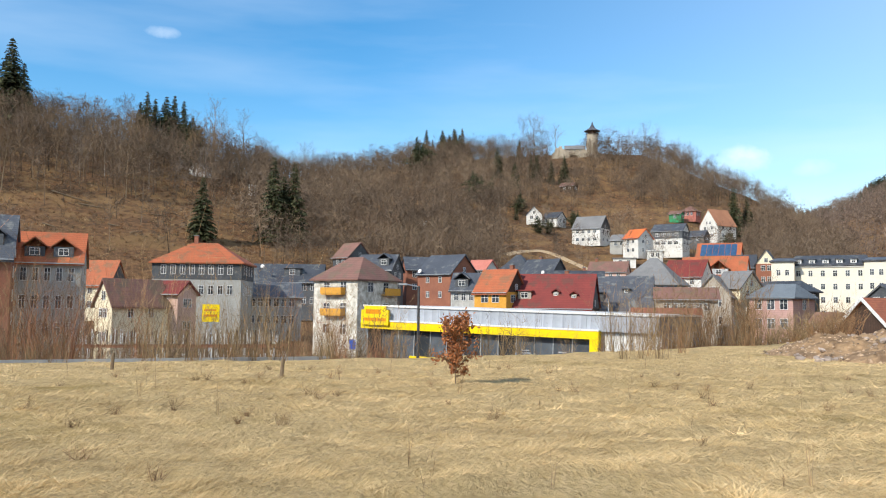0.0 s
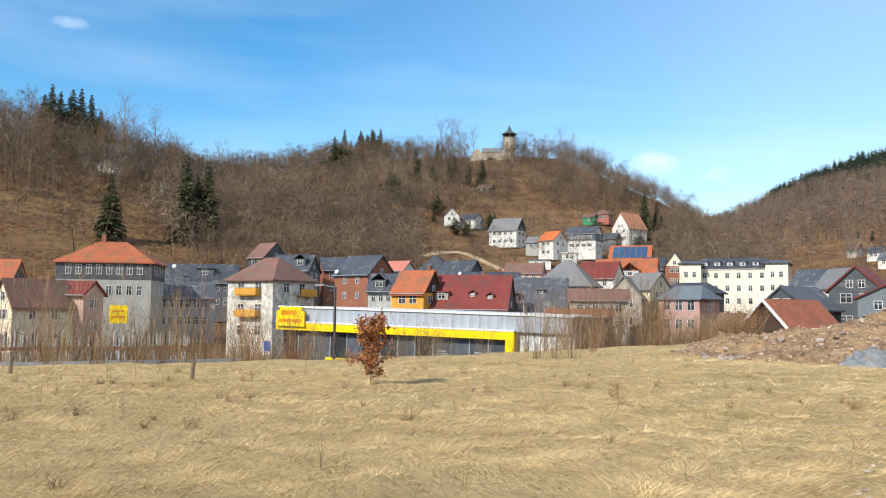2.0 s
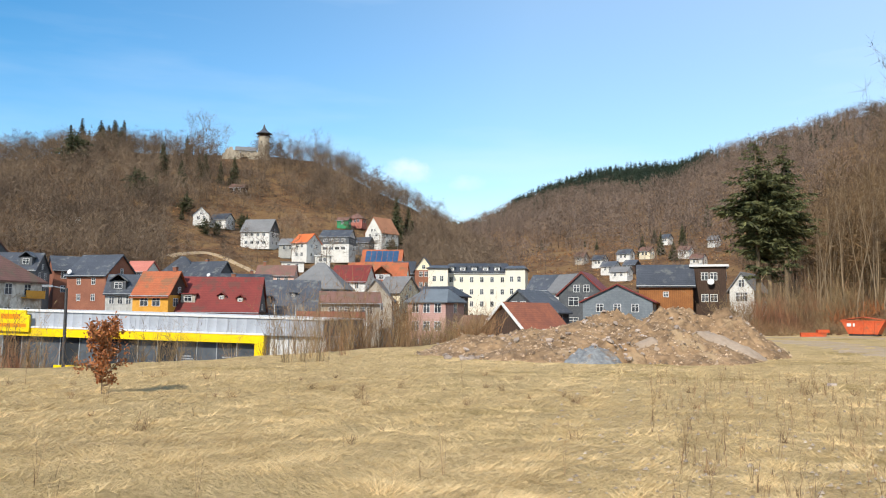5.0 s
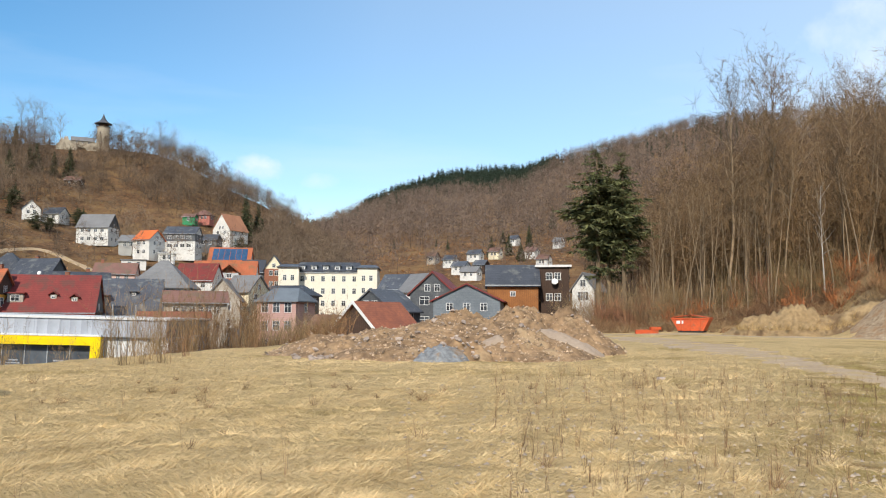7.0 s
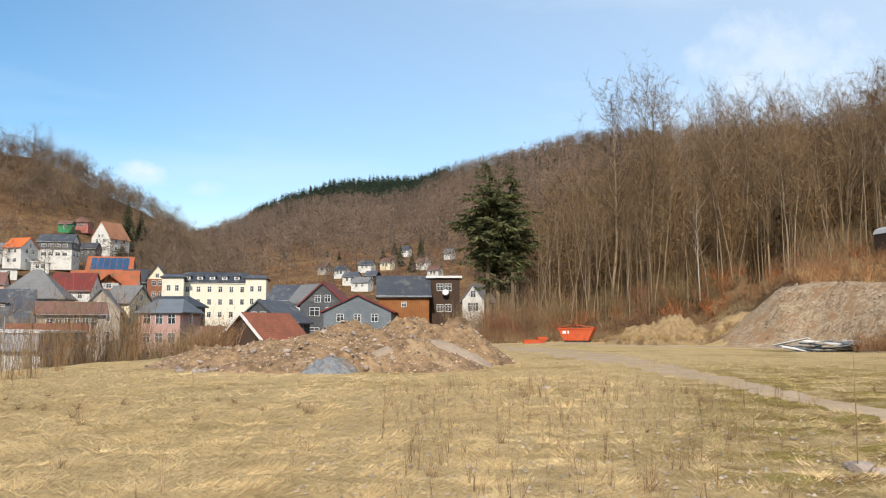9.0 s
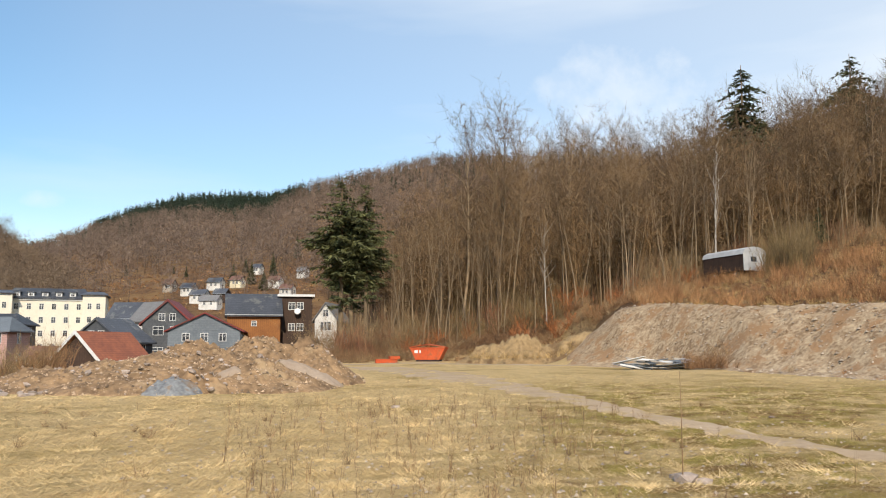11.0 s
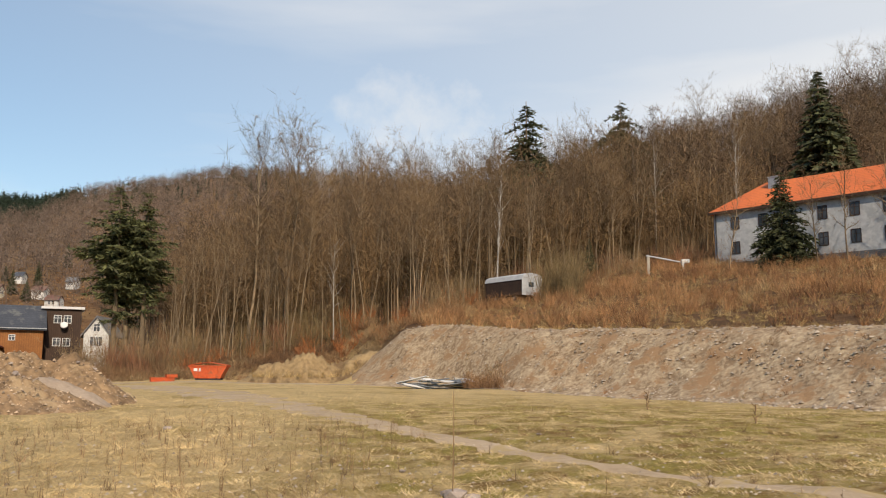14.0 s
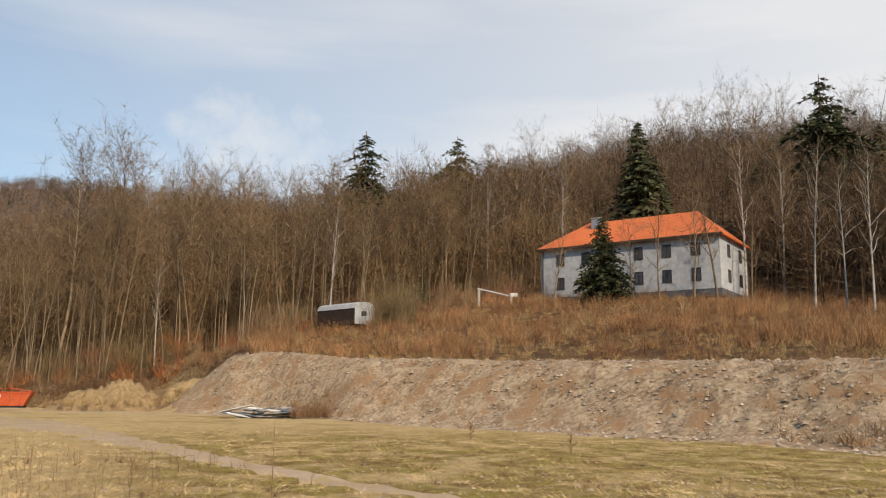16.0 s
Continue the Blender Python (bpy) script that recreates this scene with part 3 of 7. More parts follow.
def window_meshes(w, h, frame_mat="white_paint"):
    key = (round(w, 2), round(h, 2), frame_mat)
    if key not in _cache:
        t = 0.065
        xs = [-w / 2, -w / 2 + t, -0.03, 0.03, w / 2 - t, w / 2]
        zs = [0, t, h * 0.62, h * 0.62 + 0.05, h - t, h]
        solid = [[i in (0, 2, 4) or j in (0, 2, 4) for j in range(5)] for i in range(5)]
        v = [(x, y, z) for y in (-0.05, 0.06) for x in xs for z in zs]
        f = []
        for i in range(5):
            for j in range(5):
                if not solid[i][j]:
                    continue
                a, b_, c, d_ = i * 6 + j, (i + 1) * 6 + j, (i + 1) * 6 + j + 1, i * 6 + j + 1
                f += [(a, b_, c, d_), (d_ + 36, c + 36, b_ + 36, a + 36)]
                for p, q, ni, nj in ((a, b_, i, j - 1), (b_, c, i + 1, j), (c, d_, i, j + 1), (d_, a, i - 1, j)):
                    if not (0 <= ni < 5 and 0 <= nj < 5 and solid[ni][nj]):
                        f.append((p, q, q + 36, p + 36))
        b = Build().add(v, f)
        _cache[key] = (b.mesh("window", M[frame_mat]),
                       Build().box(-w / 2 + t, w / 2 - t, -0.012, 0.02, t, h - t).mesh("pane", M["glass_dark"]))
    return _cache[key]


def add_window(root, x, y, z, w, h, turn=0.0, frame_mat="white_paint"):
    fr, pa = window_meshes(w, h, frame_mat)
    wnd = part("window", fr, root, m=pose(x, y, z, 0, 0, turn))
    part("pane", pa, wnd)
    return wnd


def roof_gable(w, d, eave, ridge, axis, over=0.45, thick=0.22):
    """A gabled roof as one thick folded slab, ridge along x or y."""
    half = (d if axis == "x" else w) / 2
    length = (w if axis == "x" else d) / 2 + over * 0.7
    rise = ridge - eave
    k = rise / half
    lo = eave - k * over
    prof = [(-half - over, lo), (0, ridge), (half + over, lo), (half + over, lo + thick), (0, ridge + thick * 1.15), (-half - over, lo + thick)]
    return Build().prism(prof, axis, -length, length)


def roof_hip(w, d, eave, ridge, over=0.5, thick=0.2, ridge_len=None):
    if ridge_len is None:
        ridge_len = max(w - d, w * 0.12) if w >= d else 0.1
    b = Build()
    x, y, h = w / 2 + over, d / 2 + over, ridge_len / 2
    v = [(-x, -y, eave - thick), (x, -y, eave - thick), (x, y, eave - thick), (-x, y, eave - thick),
         (-x, -y, eave), (x, -y, eave), (x, y, eave), (-x, y, eave), (-h, 0, ridge), (h, 0, ridge)]
    f = [(3, 2, 1, 0), (0, 1, 5, 4), (1, 2, 6, 5), (2, 3, 7, 6), (3, 0, 4, 7), (4, 5, 9, 8), (5, 6, 9), (6, 7, 8, 9), (7, 4, 8)]
    return b.add(v, f)


def dormer(root, x, y, z, w, h, wall, roof, depth=2.2, flat=False):
    dm = part("dormer", Build().box(x - w / 2, x + w / 2, y, y + depth, z, z + h).mesh("dormer", wall), root)
    if flat:
        part("dormer_roof", Build().box(x - w / 2 - 0.25, x + w / 2 + 0.25, y - 0.3, y + depth, z + h + 0.004, z + h + 0.18).mesh("dormer_roof", roof), dm)
    else:
        prof = [(x - w / 2 - 0.3, z + h - 0.1), (x, z + h + w * 0.45), (x + w / 2 + 0.3, z + h - 0.1), (x + w / 2 + 0.3, z + h + 0.08),
                (x, z + h + w * 0.45 + 0.2), (x - w / 2 - 0.3, z + h + 0.08)]
        part("dormer_roof", Build().prism(prof, "y", y - 0.3, y + depth + 0.3).mesh("dormer_roof", roof), dm)
    add_window(root, x, y - 0.02, z + h * 0.25, min(w * 0.6, 1.2), h * 0.62)


def house(label, b, r, w, d, eave, ridge, wall, roof, turn=0.0, axis="x", kind="gable", cols=3, rows=2, storey=2.8, win=(1.0, 1.35), side_cols=2,
          base=None, chimney=(), dormers=(), dormer_wall=None, upper=None, upper_h=0.0, group="", name="house", satellite=None, category="house",
          gable_wall=None, first=1.75, thick=0.22, over=0.45, margin=1.0, ridge_len=None, left_cols=0, door=False, frame_mat="white_paint"):
    """A house at a bearing and distance. Heights are above the camera's field; x runs along the front, which faces the field."""
    x, y = at(b, r)
    floor_z = min(base, gz(x, y)) if base is not None else gz(x, y)
    floor_z -= 0.4
    root = thing(name, x, y, floor_z, -b + turn, label=label, category=category, group=group)
    e, g = eave - floor_z, ridge - floor_z
    wm, rm = M[wall], M[roof]
    gm = M[gable_wall] if gable_wall else wm
    body = Build().box(-w / 2, w / 2, -d / 2, d / 2, 0, e - upper_h)
    part("wall", body.mesh("wall", wm), root)
    if upper:
        part("upper_wall", Build().box(-w / 2 - 0.05, w / 2 + 0.05, -d / 2 - 0.05, d / 2 + 0.05, e - upper_h + 0.003, e).mesh("upper_wall", M[upper]), root)
    if kind == "gable":
        half = (d if axis == "x" else w) / 2
        for sgn in (-1, 1):
            prof = [(-half, e + 0.003), (half, e + 0.003), (0, g - 0.02)]
            lo = (w if axis == "x" else d) / 2
            a0, a1 = (lo - 0.3, lo) if sgn > 0 else (-lo, -lo + 0.3)
            part("gable", Build().prism(prof, axis, a0, a1).mesh("gable", gm), root)
        part("roof", roof_gable(w, d, e, g, axis, over, thick).mesh("roof", rm), root)
    elif kind == "hip":
        part("roof", roof_hip(w, d, e + 0.01, g, ridge_len=ridge_len).mesh("roof", rm), root)
    else:
        part("roof", Build().box(-w / 2 - 0.35, w / 2 + 0.35, -d / 2 - 0.35, d / 2 + 0.35, e + 0.004, e + 0.3).mesh("roof", rm), root)
    part("gutter", Build().box(-w / 2 - 0.3, w / 2 + 0.3, -d / 2 - over - 0.14, -d / 2 - over - 0.02, e - 0.22, e - 0.1).mesh("gutter", M["metal_grey"]), root) \
        if kind == "gable" and axis == "x" else None
    for k in range(rows):
        z = e - first - k * storey
        if z < 0.6:
            break
        for c in range(cols):
            wx = (c + 0.5) / cols * (w - 2 * margin) - w / 2 + margin
            if door and k == rows - 1 and c == cols // 2:
                part("door", Build().box(wx - 0.5, wx + 0.5, -d / 2 - 0.05, -d / 2 + 0.02, z - 0.9, z + 1.2).mesh("door", M["wood_dark"]), root)
            else:
                add_window(root, wx, -d / 2 - 0.02, z, *win, frame_mat=frame_mat)
        for c in range(side_cols):
            wy = (c + 0.5) / side_cols * (d - 2 * margin) - d / 2 + margin
            add_window(root, w / 2 + 0.02, wy, z, win[0], win[1], 90, frame_mat)
        for c in range(left_cols):
            wy = (c + 0.5) / left_cols * (d - 2 * margin) - d / 2 + margin
            add_window(root, -w / 2 - 0.02, wy, z, win[0], win[1], -90)
    if kind == "gable" and g - e > 2.2 and axis == "y":
        for dx in ((-0.75, 0.75) if w > 6 else (0,)):
            add_window(root, dx, -d / 2 - 0.02, e + 0.3, min(0.9, win[0]), 1.1)
    if kind == "gable" and g - e > 2.4 and axis == "x" and side_cols:
        add_window(root, w / 2 + 0.02, 0, e + 0.3, 0.8, 1.0, 90)
    for cx, cy in chimney:
        half = (d if axis == "x" else w) / 2
        off = cy if axis == "x" else cx
        top = g - abs(off) / half * (g - e) if kind != "flat" else e
        ch = part("chimney", Build().box(cx - 0.32, cx + 0.32, cy - 0.32, cy + 0.32, top - 0.6, top + 1.1).mesh("chimney", M["brick"]), root)
        part("chimney_cap", Build().box(cx - 0.4, cx + 0.4, cy - 0.4, cy + 0.4, top + 1.104, top + 1.22).mesh("chimney_cap", M["roof_grey"]), ch)
    for dx, frac, dw, dh, flat in dormers:
        half = d / 2
        dy = -half + half * frac
        dz = e + (g - e) * frac
        dormer(root, dx, dy, dz, dw, dh, M[dormer_wall or "slate_wall"], rm, depth=min(half * (1 - frac), 2.6), flat=flat)
    if satellite:
        sx, sz = satellite
        dish = part("satellite_dish", Build().tube((sx, -d / 2 - 0.6, e + sz), (sx, -d / 2 - 0.75, e + sz + 0.05), 0.45, 0.4, 14).mesh("satellite_dish", M["white_paint"]), root)
        part("arm", Build().tube((sx, -d / 2 + 0.6, e + sz - 0.5), (sx, -d / 2 - 0.6, e + sz), 0.03, 0.03, 5).mesh("arm", M["metal_grey"]), dish)
    return root


def up(r, angle):
    return EYE + r * math.tan(radians(angle))


def town():
    g = "houses of the town"
    house("brick house with a dark slate roof at the valley edge", -30.2, 116, 12.5, 9, 7.1, 12.4, "brick", "slate", turn=-8, cols=5, rows=3, first=2.3,
          win=(1.0, 1.5), group=g, dormers=[(4.0, 0.25, 2.4, 1.6, False)])
    house("grey rendered house with an orange tiled roof and gabled dormers", -25.1, 119, 7.8, 8, 7.0, 10.8, "plaster_grey", "tile_orange", turn=-6, cols=5,
          rows=3, storey=3.4, first=2.4, win=(0.75, 1.7), group=g, dormers=[(-1.6, 0.12, 2.3, 1.5, False), (1.7, 0.12, 2.3, 1.5, False)], margin=0.5)
    house("house with an orange roof and a slate-hung gable", -22.3, 182, 8.0, 7, 5.8, 10.6, "plaster_cream", "tile_orange", turn=-30, gable_wall="slate_wall",
          cols=3, rows=2, group=g)
    house("small cream house with a weathered red roof", -20.3, 109, 3.8, 7.5, 2.0, 4.7, "plaster_cream", "tile_brown", turn=-58, axis="y", cols=2, rows=2,
          win=(0.8, 1.1), group=g)
    house("low rose-coloured house with a red roof", -18.0, 112, 5.0, 4, 3.3, 4.7, "plaster_rose", "tile_red", turn=-35, cols=2, rows=2, win=(0.8, 1.1), group=g)
    house("large house with an orange hipped roof over a slate-hung storey", -15.9, 143, 14.0, 10, 8.7, 12.2, "plaster_grey", "tile_orange", turn=-14, kind="hip",
          cols=8, rows=2, storey=3.2, first=1.9, win=(0.85, 1.5), side_cols=4, upper="slate_wall", upper_h=2.7, group=g, chimney=[(-1.5, 0)])
    house("slate-roofed house with a wide dormer", -10.4, 185, 15.0, 9, 7.2, 11.0, "slate_wall", "slate", turn=-8, cols=7, rows=2, group=g,
          dormers=[(1.0, 0.3, 3.4, 1.8, True)], satellite=(-5, 3.2))
    house("slate-roofed terrace house with grey plaster", -11.6, 150, 10.0, 8, 3.6, 5.9, "plaster_grey", "slate", turn=4, cols=6, rows=2, group=g)
    w = house("white apartment house with flaking plaster and a brown hipped roof", -5.9, 120, 8.4, 8.4, 5.7, 9.0, "plaster_flaking", "tile_brown", turn=-43,
              kind="hip", cols=2, rows=3, storey=2.9, win=(1.2, 1.4), side_cols=2, group=g, ridge_len=2.6)
    e = 5.7 - w.location.z
    for k in range(2):
        z = e - 2.15 - 2.9 * k
        bal = part("balcony", Build().box(-1.9, 1.9, -5.1, -4.21, z, z + 0.14).box(-1.9, 1.9, -5.16, -5.08, z + 0.144, z + 1.0)
                   .box(-1.98, -1.904, -5.16, -4.21, z + 0.144, z + 1.0).box(1.904, 1.98, -5.16, -4.21, z + 0.144, z + 1.0).mesh("balcony", M["plaster_ochre"]), w, "ochre balcony front")
        part("rail", Build().tube((-1.95, -5.12, z + 1.06), (1.95, -5.12, z + 1.06), 0.04, 0.04, 6).mesh("rail", M["metal_grey"]), bal)
    z = e - 2.15
    part("balcony", Build().box(4.21, 5.0, 0.6, 3.9, z, z + 0.14).box(4.94, 5.02, 0.6, 3.9, z + 0.144, z + 1.0).mesh("balcony", M["plaster_ochre"]), w, "ochre balcony front")
    house("brown-roofed house with a slate gable under the wood", -6.2, 221, 6.2, 8, 15.0, 18.8, "slate_wall", "tile_brown", turn=-50, cols=2, rows=1, group=g,
          base=10)
    house("slate-roofed house with a timber gable", -4.3, 182, 8, 8, 10.0, 13.3, "slate_wall", "slate", turn=-20, cols=3, rows=2, group=g,
          dormers=[(2.0, 0.2, 2.2, 1.8, False)])
    house("slate-roofed house with red brick walls", -1.6, 190, 7, 7, 10.6, 13.4, "brick", "slate", turn=10, cols=3, rows=2, group=g)
    house("brick house with a slate roof and a steep gable", 0.35, 162, 8.0, 8.5, 8.5, 12.1, "brick", "slate", turn=-38, cols=2, rows=3, win=(0.8, 1.2),
          side_cols=1, group=g, satellite=(-3, 0.5))
    house("house with a faded pink tiled roof", 2.7, 195, 5.2, 6, 11.0, 13.2, "plaster_white", "tile_pink", turn=-30, cols=2, rows=2, group=g)
    house("white half-timbered house with a gable dormer", 1.7, 143, 4.4, 6, 5.0, 7.8, "timber_white", "slate", turn=-12, cols=3, rows=2, win=(0.8, 1.2), group=g,
          dormers=[(-0.4, 0.1, 2.2, 1.6, False)], margin=0.3)
    house("ochre house with an orange roof and a timber gable", 3.95, 140, 6.2, 6.2, 4.7, 8.3, "plaster_ochre", "tile_orange", turn=-32, cols=2, rows=2,
          win=(1.4, 1.3), gable_wall="wood_dark", side_cols=2, group=g, chimney=[(2.2, 0.2)])
    house("house with a long dark red tiled roof and two small dormers", 7.8, 140, 12.6, 8.6, 2.2, 7.6, "wood_dark", "tile_red", turn=-12, cols=6, rows=2, group=g,
          dormers=[(-4.7, 0.22, 2.2, 1.5, True), (0.4, 0.33, 0.9, 0.8, False), (3.4, 0.26, 0.9, 0.8, False)], chimney=[(1.6, 0.3)],
          dormer_wall="wood_pale", gable_wall="slate_wall")
    house("cluster house with steep slate roofs", 5.2, 208, 9, 8, 10.6, 15.6, "plaster_white", "slate", turn=-20, kind="hip", cols=4, rows=2, group=g)
    house("slate-roofed house beside the lane", 6.9, 200, 9, 8, 9.6, 13.8, "slate_wall", "slate", turn=-35, cols=3, rows=2, group=g, chimney=[(-1, 0.4)], satellite=(3, 1))
    house("house under a wide slate roof with a box dormer", 11.6, 148, 13, 10, 1.9, 7.6, "slate_wall", "slate", turn=-4, cols=5, rows=2, group=g,
          dormers=[(-3.2, 0.22, 3.4, 1.7, True), (2.2, 0.5, 1.0, 0.8, True)])
    house("house under a grey hipped slate roof", 14.2, 176, 11.5, 10, 7.2, 12.8, "slate_blue", "roof_grey", turn=-14, kind="hip", cols=4, rows=2, group=g)
    house("slate-roofed house with a long rear wing", 9.0, 182, 12, 8, 7.4, 10.2, "slate_wall", "slate", turn=3, cols=4, rows=2, group=g, chimney=[(2, 0.3)])
    house("low house with a dark red roof", 11.3, 234, 10.2, 8, 12.5, 15.3, "plaster_rose", "tile_brown", turn=-10, cols=4, rows=1, group=g, chimney=[(-3.5, 0)])
    house("long workshop with a brown tiled roof and timbered wall", 16.2, 130, 8.8, 6, 3.7, 5.2, "wood_pale", "tile_brown", turn=3, cols=6, rows=2, storey=2.4,
          win=(0.9, 1.1), group=g)
    house("low brown outbuilding behind the shop", 14.9, 112, 8.5, 5, 1.2, 2.0, "wood_dark", "rust_sheet", turn=0, cols=2, rows=1, group=g)
    house("house with an orange roof and a white gable", 18.1, 214, 15, 9, 10.4, 15.2, "plaster_white", "tile_orange", turn=-10, cols=6, rows=2, group=g,
          dormers=[(1.5, 0.05, 4.4, 1.6, False)], dormer_wall="plaster_pale")
    house("house with a red tiled roof", 16.4, 205, 9, 8, 10.0, 13.9, "plaster_white", "tile_red", turn=-20, cols=3, rows=2, group=g)
    s = house("house with dark blue solar panels on its roof", 18.4, 236, 11, 8, 16.2, 20.3, "plaster_white", "tile_orange", turn=-8, cols=4, rows=2, group=g)
    ea, ri = 16.2 - s.location.z, 20.3 - s.location.z
    k = (ri - ea) / 4.0
    for i in range(6):
        x0 = -4.6 + i * 1.55
        part("solar_panel", Build().add([(x0, -3.6, ea + 0.4 * k + 0.34), (x0 + 1.45, -3.6, ea + 0.4 * k + 0.34), (x0 + 1.45, -0.5, ea + 3.5 * k + 0.34),
                                         (x0, -0.5, ea + 3.5 * k + 0.34), (x0, -3.6, ea + 0.4 * k + 0.26), (x0 + 1.45, -3.6, ea + 0.4 * k + 0.26),
                                         (x0 + 1.45, -0.5, ea + 3.5 * k + 0.26), (x0, -0.5, ea + 3.5 * k + 0.26)],
                                        [(0, 1, 2, 3), (7, 6, 5, 4), (0, 4, 5, 1), (1, 5, 6, 2), (2, 6, 7, 3), (3, 7, 4, 0)]).mesh("solar_panel", M["solar"]), s, "dark blue solar panel")
    house("pink brick house with white windows and a flat blue-grey roof", 22.1, 143, 6.9, 8, 4.2, 6.4, "plaster_pink", "slate_blue", turn=-24, kind="hip", cols=3,
          rows=3, storey=2.95, first=1.9, win=(1.25, 1.6), side_cols=1, group=g, ridge_len=4.5, margin=0.4)
    house("slate-clad rear part of the pink house", 22.2, 152, 9.0, 7, 5.4, 7.2, "slate_wall", "slate", turn=-24, cols=3, rows=1, group=g, kind="hip", ridge_len=6)
    house("narrow cream house with a grey roof", 19.5, 146, 4.6, 7, 5.8, 8.4, "plaster_cream", "roof_grey", turn=-30, cols=1, rows=3, side_cols=2, group=g)
    house("weathered gable house with a grey roof", 18.1, 142, 5.6, 7, 4.4, 7.6, "wood_pale", "roof_grey", turn=-8, axis="y", cols=2, rows=2, group=g)
    house("house with an ornate brick and sandstone gable", 21.3, 224, 4.8, 7, 14.0, 17.3, "brick", "slate", turn=-6, axis="y", cols=2, rows=2, group=g,
          gable_wall="plaster_cream")
    house("slate-clad house beside the ornate gable", 19.9, 226, 5.6, 7, 13.2, 16.4, "slate_wall", "slate", turn=-6, cols=2, rows=2, group=g)
    y = house("long pale yellow three-storey building with a slate mansard roof", 24.95, 216, 17.5, 11, 13.0, 15.6, "plaster_yellow", "slate", turn=-4, cols=6, rows=4,
              storey=3.05, first=2.6, win=(0.95, 1.4), group=g, kind="hip", ridge_len=15,
              dormers=[(dx, 0.1, 1.3, 1.1, True) for dx in (-6.5, -3.6, -0.7, 2.2, 5.1)], dormer_wall="white_paint")
    fz = 13.0 - y.location.z
    part("cornice", Build().box(-8.9, 8.9, -5.75, -5.505, fz - 0.5, fz - 0.22).mesh("cornice", M["white_paint"]), y, "white cornice")
    for sx, bb in ((-1, 22.3), (1, 27.6)):
        house("projecting end wing of the pale yellow building", bb, 214, 4.9, 12, 13.9, 14.9, "plaster_yellow", "slate", turn=-4, cols=2, rows=4, storey=3.05,
              first=3.4, win=(0.9, 1.4), group=g, kind="hip", ridge_len=3.5, margin=0.6)
    house("low hut with an orange roof and white gable", 24.8, 119, 3.6, 3.6, 0.2, 1.7, "plaster_white", "tile_brown", turn=-38, cols=2, rows=1, group=g)
    sh = house("open wooden shed with a rusty roof and white bargeboards", 28.2, 79, 4.4, 6, 0.8, 2.8, "wood_dark", "rust_sheet", turn=-42, axis="y", cols=0, rows=0,
               side_cols=0, group=g, category="shed", name="shed")
    ez, rz = 0.8 - sh.location.z, 2.8 - sh.location.z
    for sg in (-1, 1):
        part("bargeboard", Build().add([(sg * 2.75, -3.40, ez - 0.50), (sg * 2.75, -3.40, ez - 0.15), (0, -3.40, rz + 0.35), (0, -3.40, rz),
                                        (sg * 2.75, -3.33, ez - 0.50), (sg * 2.75, -3.33, ez - 0.15), (0, -3.33, rz + 0.35), (0, -3.33, rz)],
                                       [(0, 1, 2, 3), (7, 6, 5, 4), (0, 4, 5, 1), (1, 5, 6, 2), (2, 6, 7, 3), (3, 7, 4, 0)]).mesh("bargeboard", M["white_paint"]), sh, "white bargeboard")
    house("dark slate house behind the shed", 28.7, 120, 7.5, 7, 2.5, 5.3, "slate_wall", "slate", turn=-35, axis="y", cols=2, rows=1, group=g)
    house("slate-clad gable house with red trim and white windows", 32.3, 131, 6.8, 9, 5.2, 8.3, "slate_wall", "tile_red", turn=-10, axis="y", cols=2, rows=2, storey=3.0,
          win=(1.5, 1.3), group=g, thick=0.3)
    house("blue-grey house with a red-edged low gable", 34.5, 108, 8.4, 7, 3.7, 5.7, "slate_blue", "tile_red", turn=-6, axis="y", cols=3, rows=1, win=(0.9, 1.0),
          first=1.3, group=g, thick=0.16)
    house("orange timber barn under a grey slate roof", 37.4, 114, 6.7, 6, 6.0, 8.5, "wood_orange", "slate", turn=2, cols=1, rows=1, first=1.6, win=(0.7, 0.7), group=g,
          category="barn", name="barn")
    house("dark flat-roofed house with white trim", 40.2, 116, 4.2, 5, 8.4, 8.5, "wood_dark", "white_paint", turn=0, kind="flat", cols=2, rows=2, win=(0.9, 1.0), group=g,
          satellite=(0.2, -2.0))
    house("white gabled house glimpsed behind the firs", 42.6, 130, 3.4, 7, up(130, 1.9), up(130, 2.9), "plaster_white", "roof_grey", turn=-15, axis="y", cols=2, rows=1, group=g)
    house("white house with a dark blue roof", 29.8, 176, 7, 7, 7.4, 10.4, "plaster_white", "slate", turn=-25, cols=2, rows=2, group=g)
    house("white gabled house with a grey roof", 31.2, 165, 6, 7, 6.8, 10.0, "plaster_white", "roof_grey", turn=35, axis="y", cols=2, rows=2, group=g)


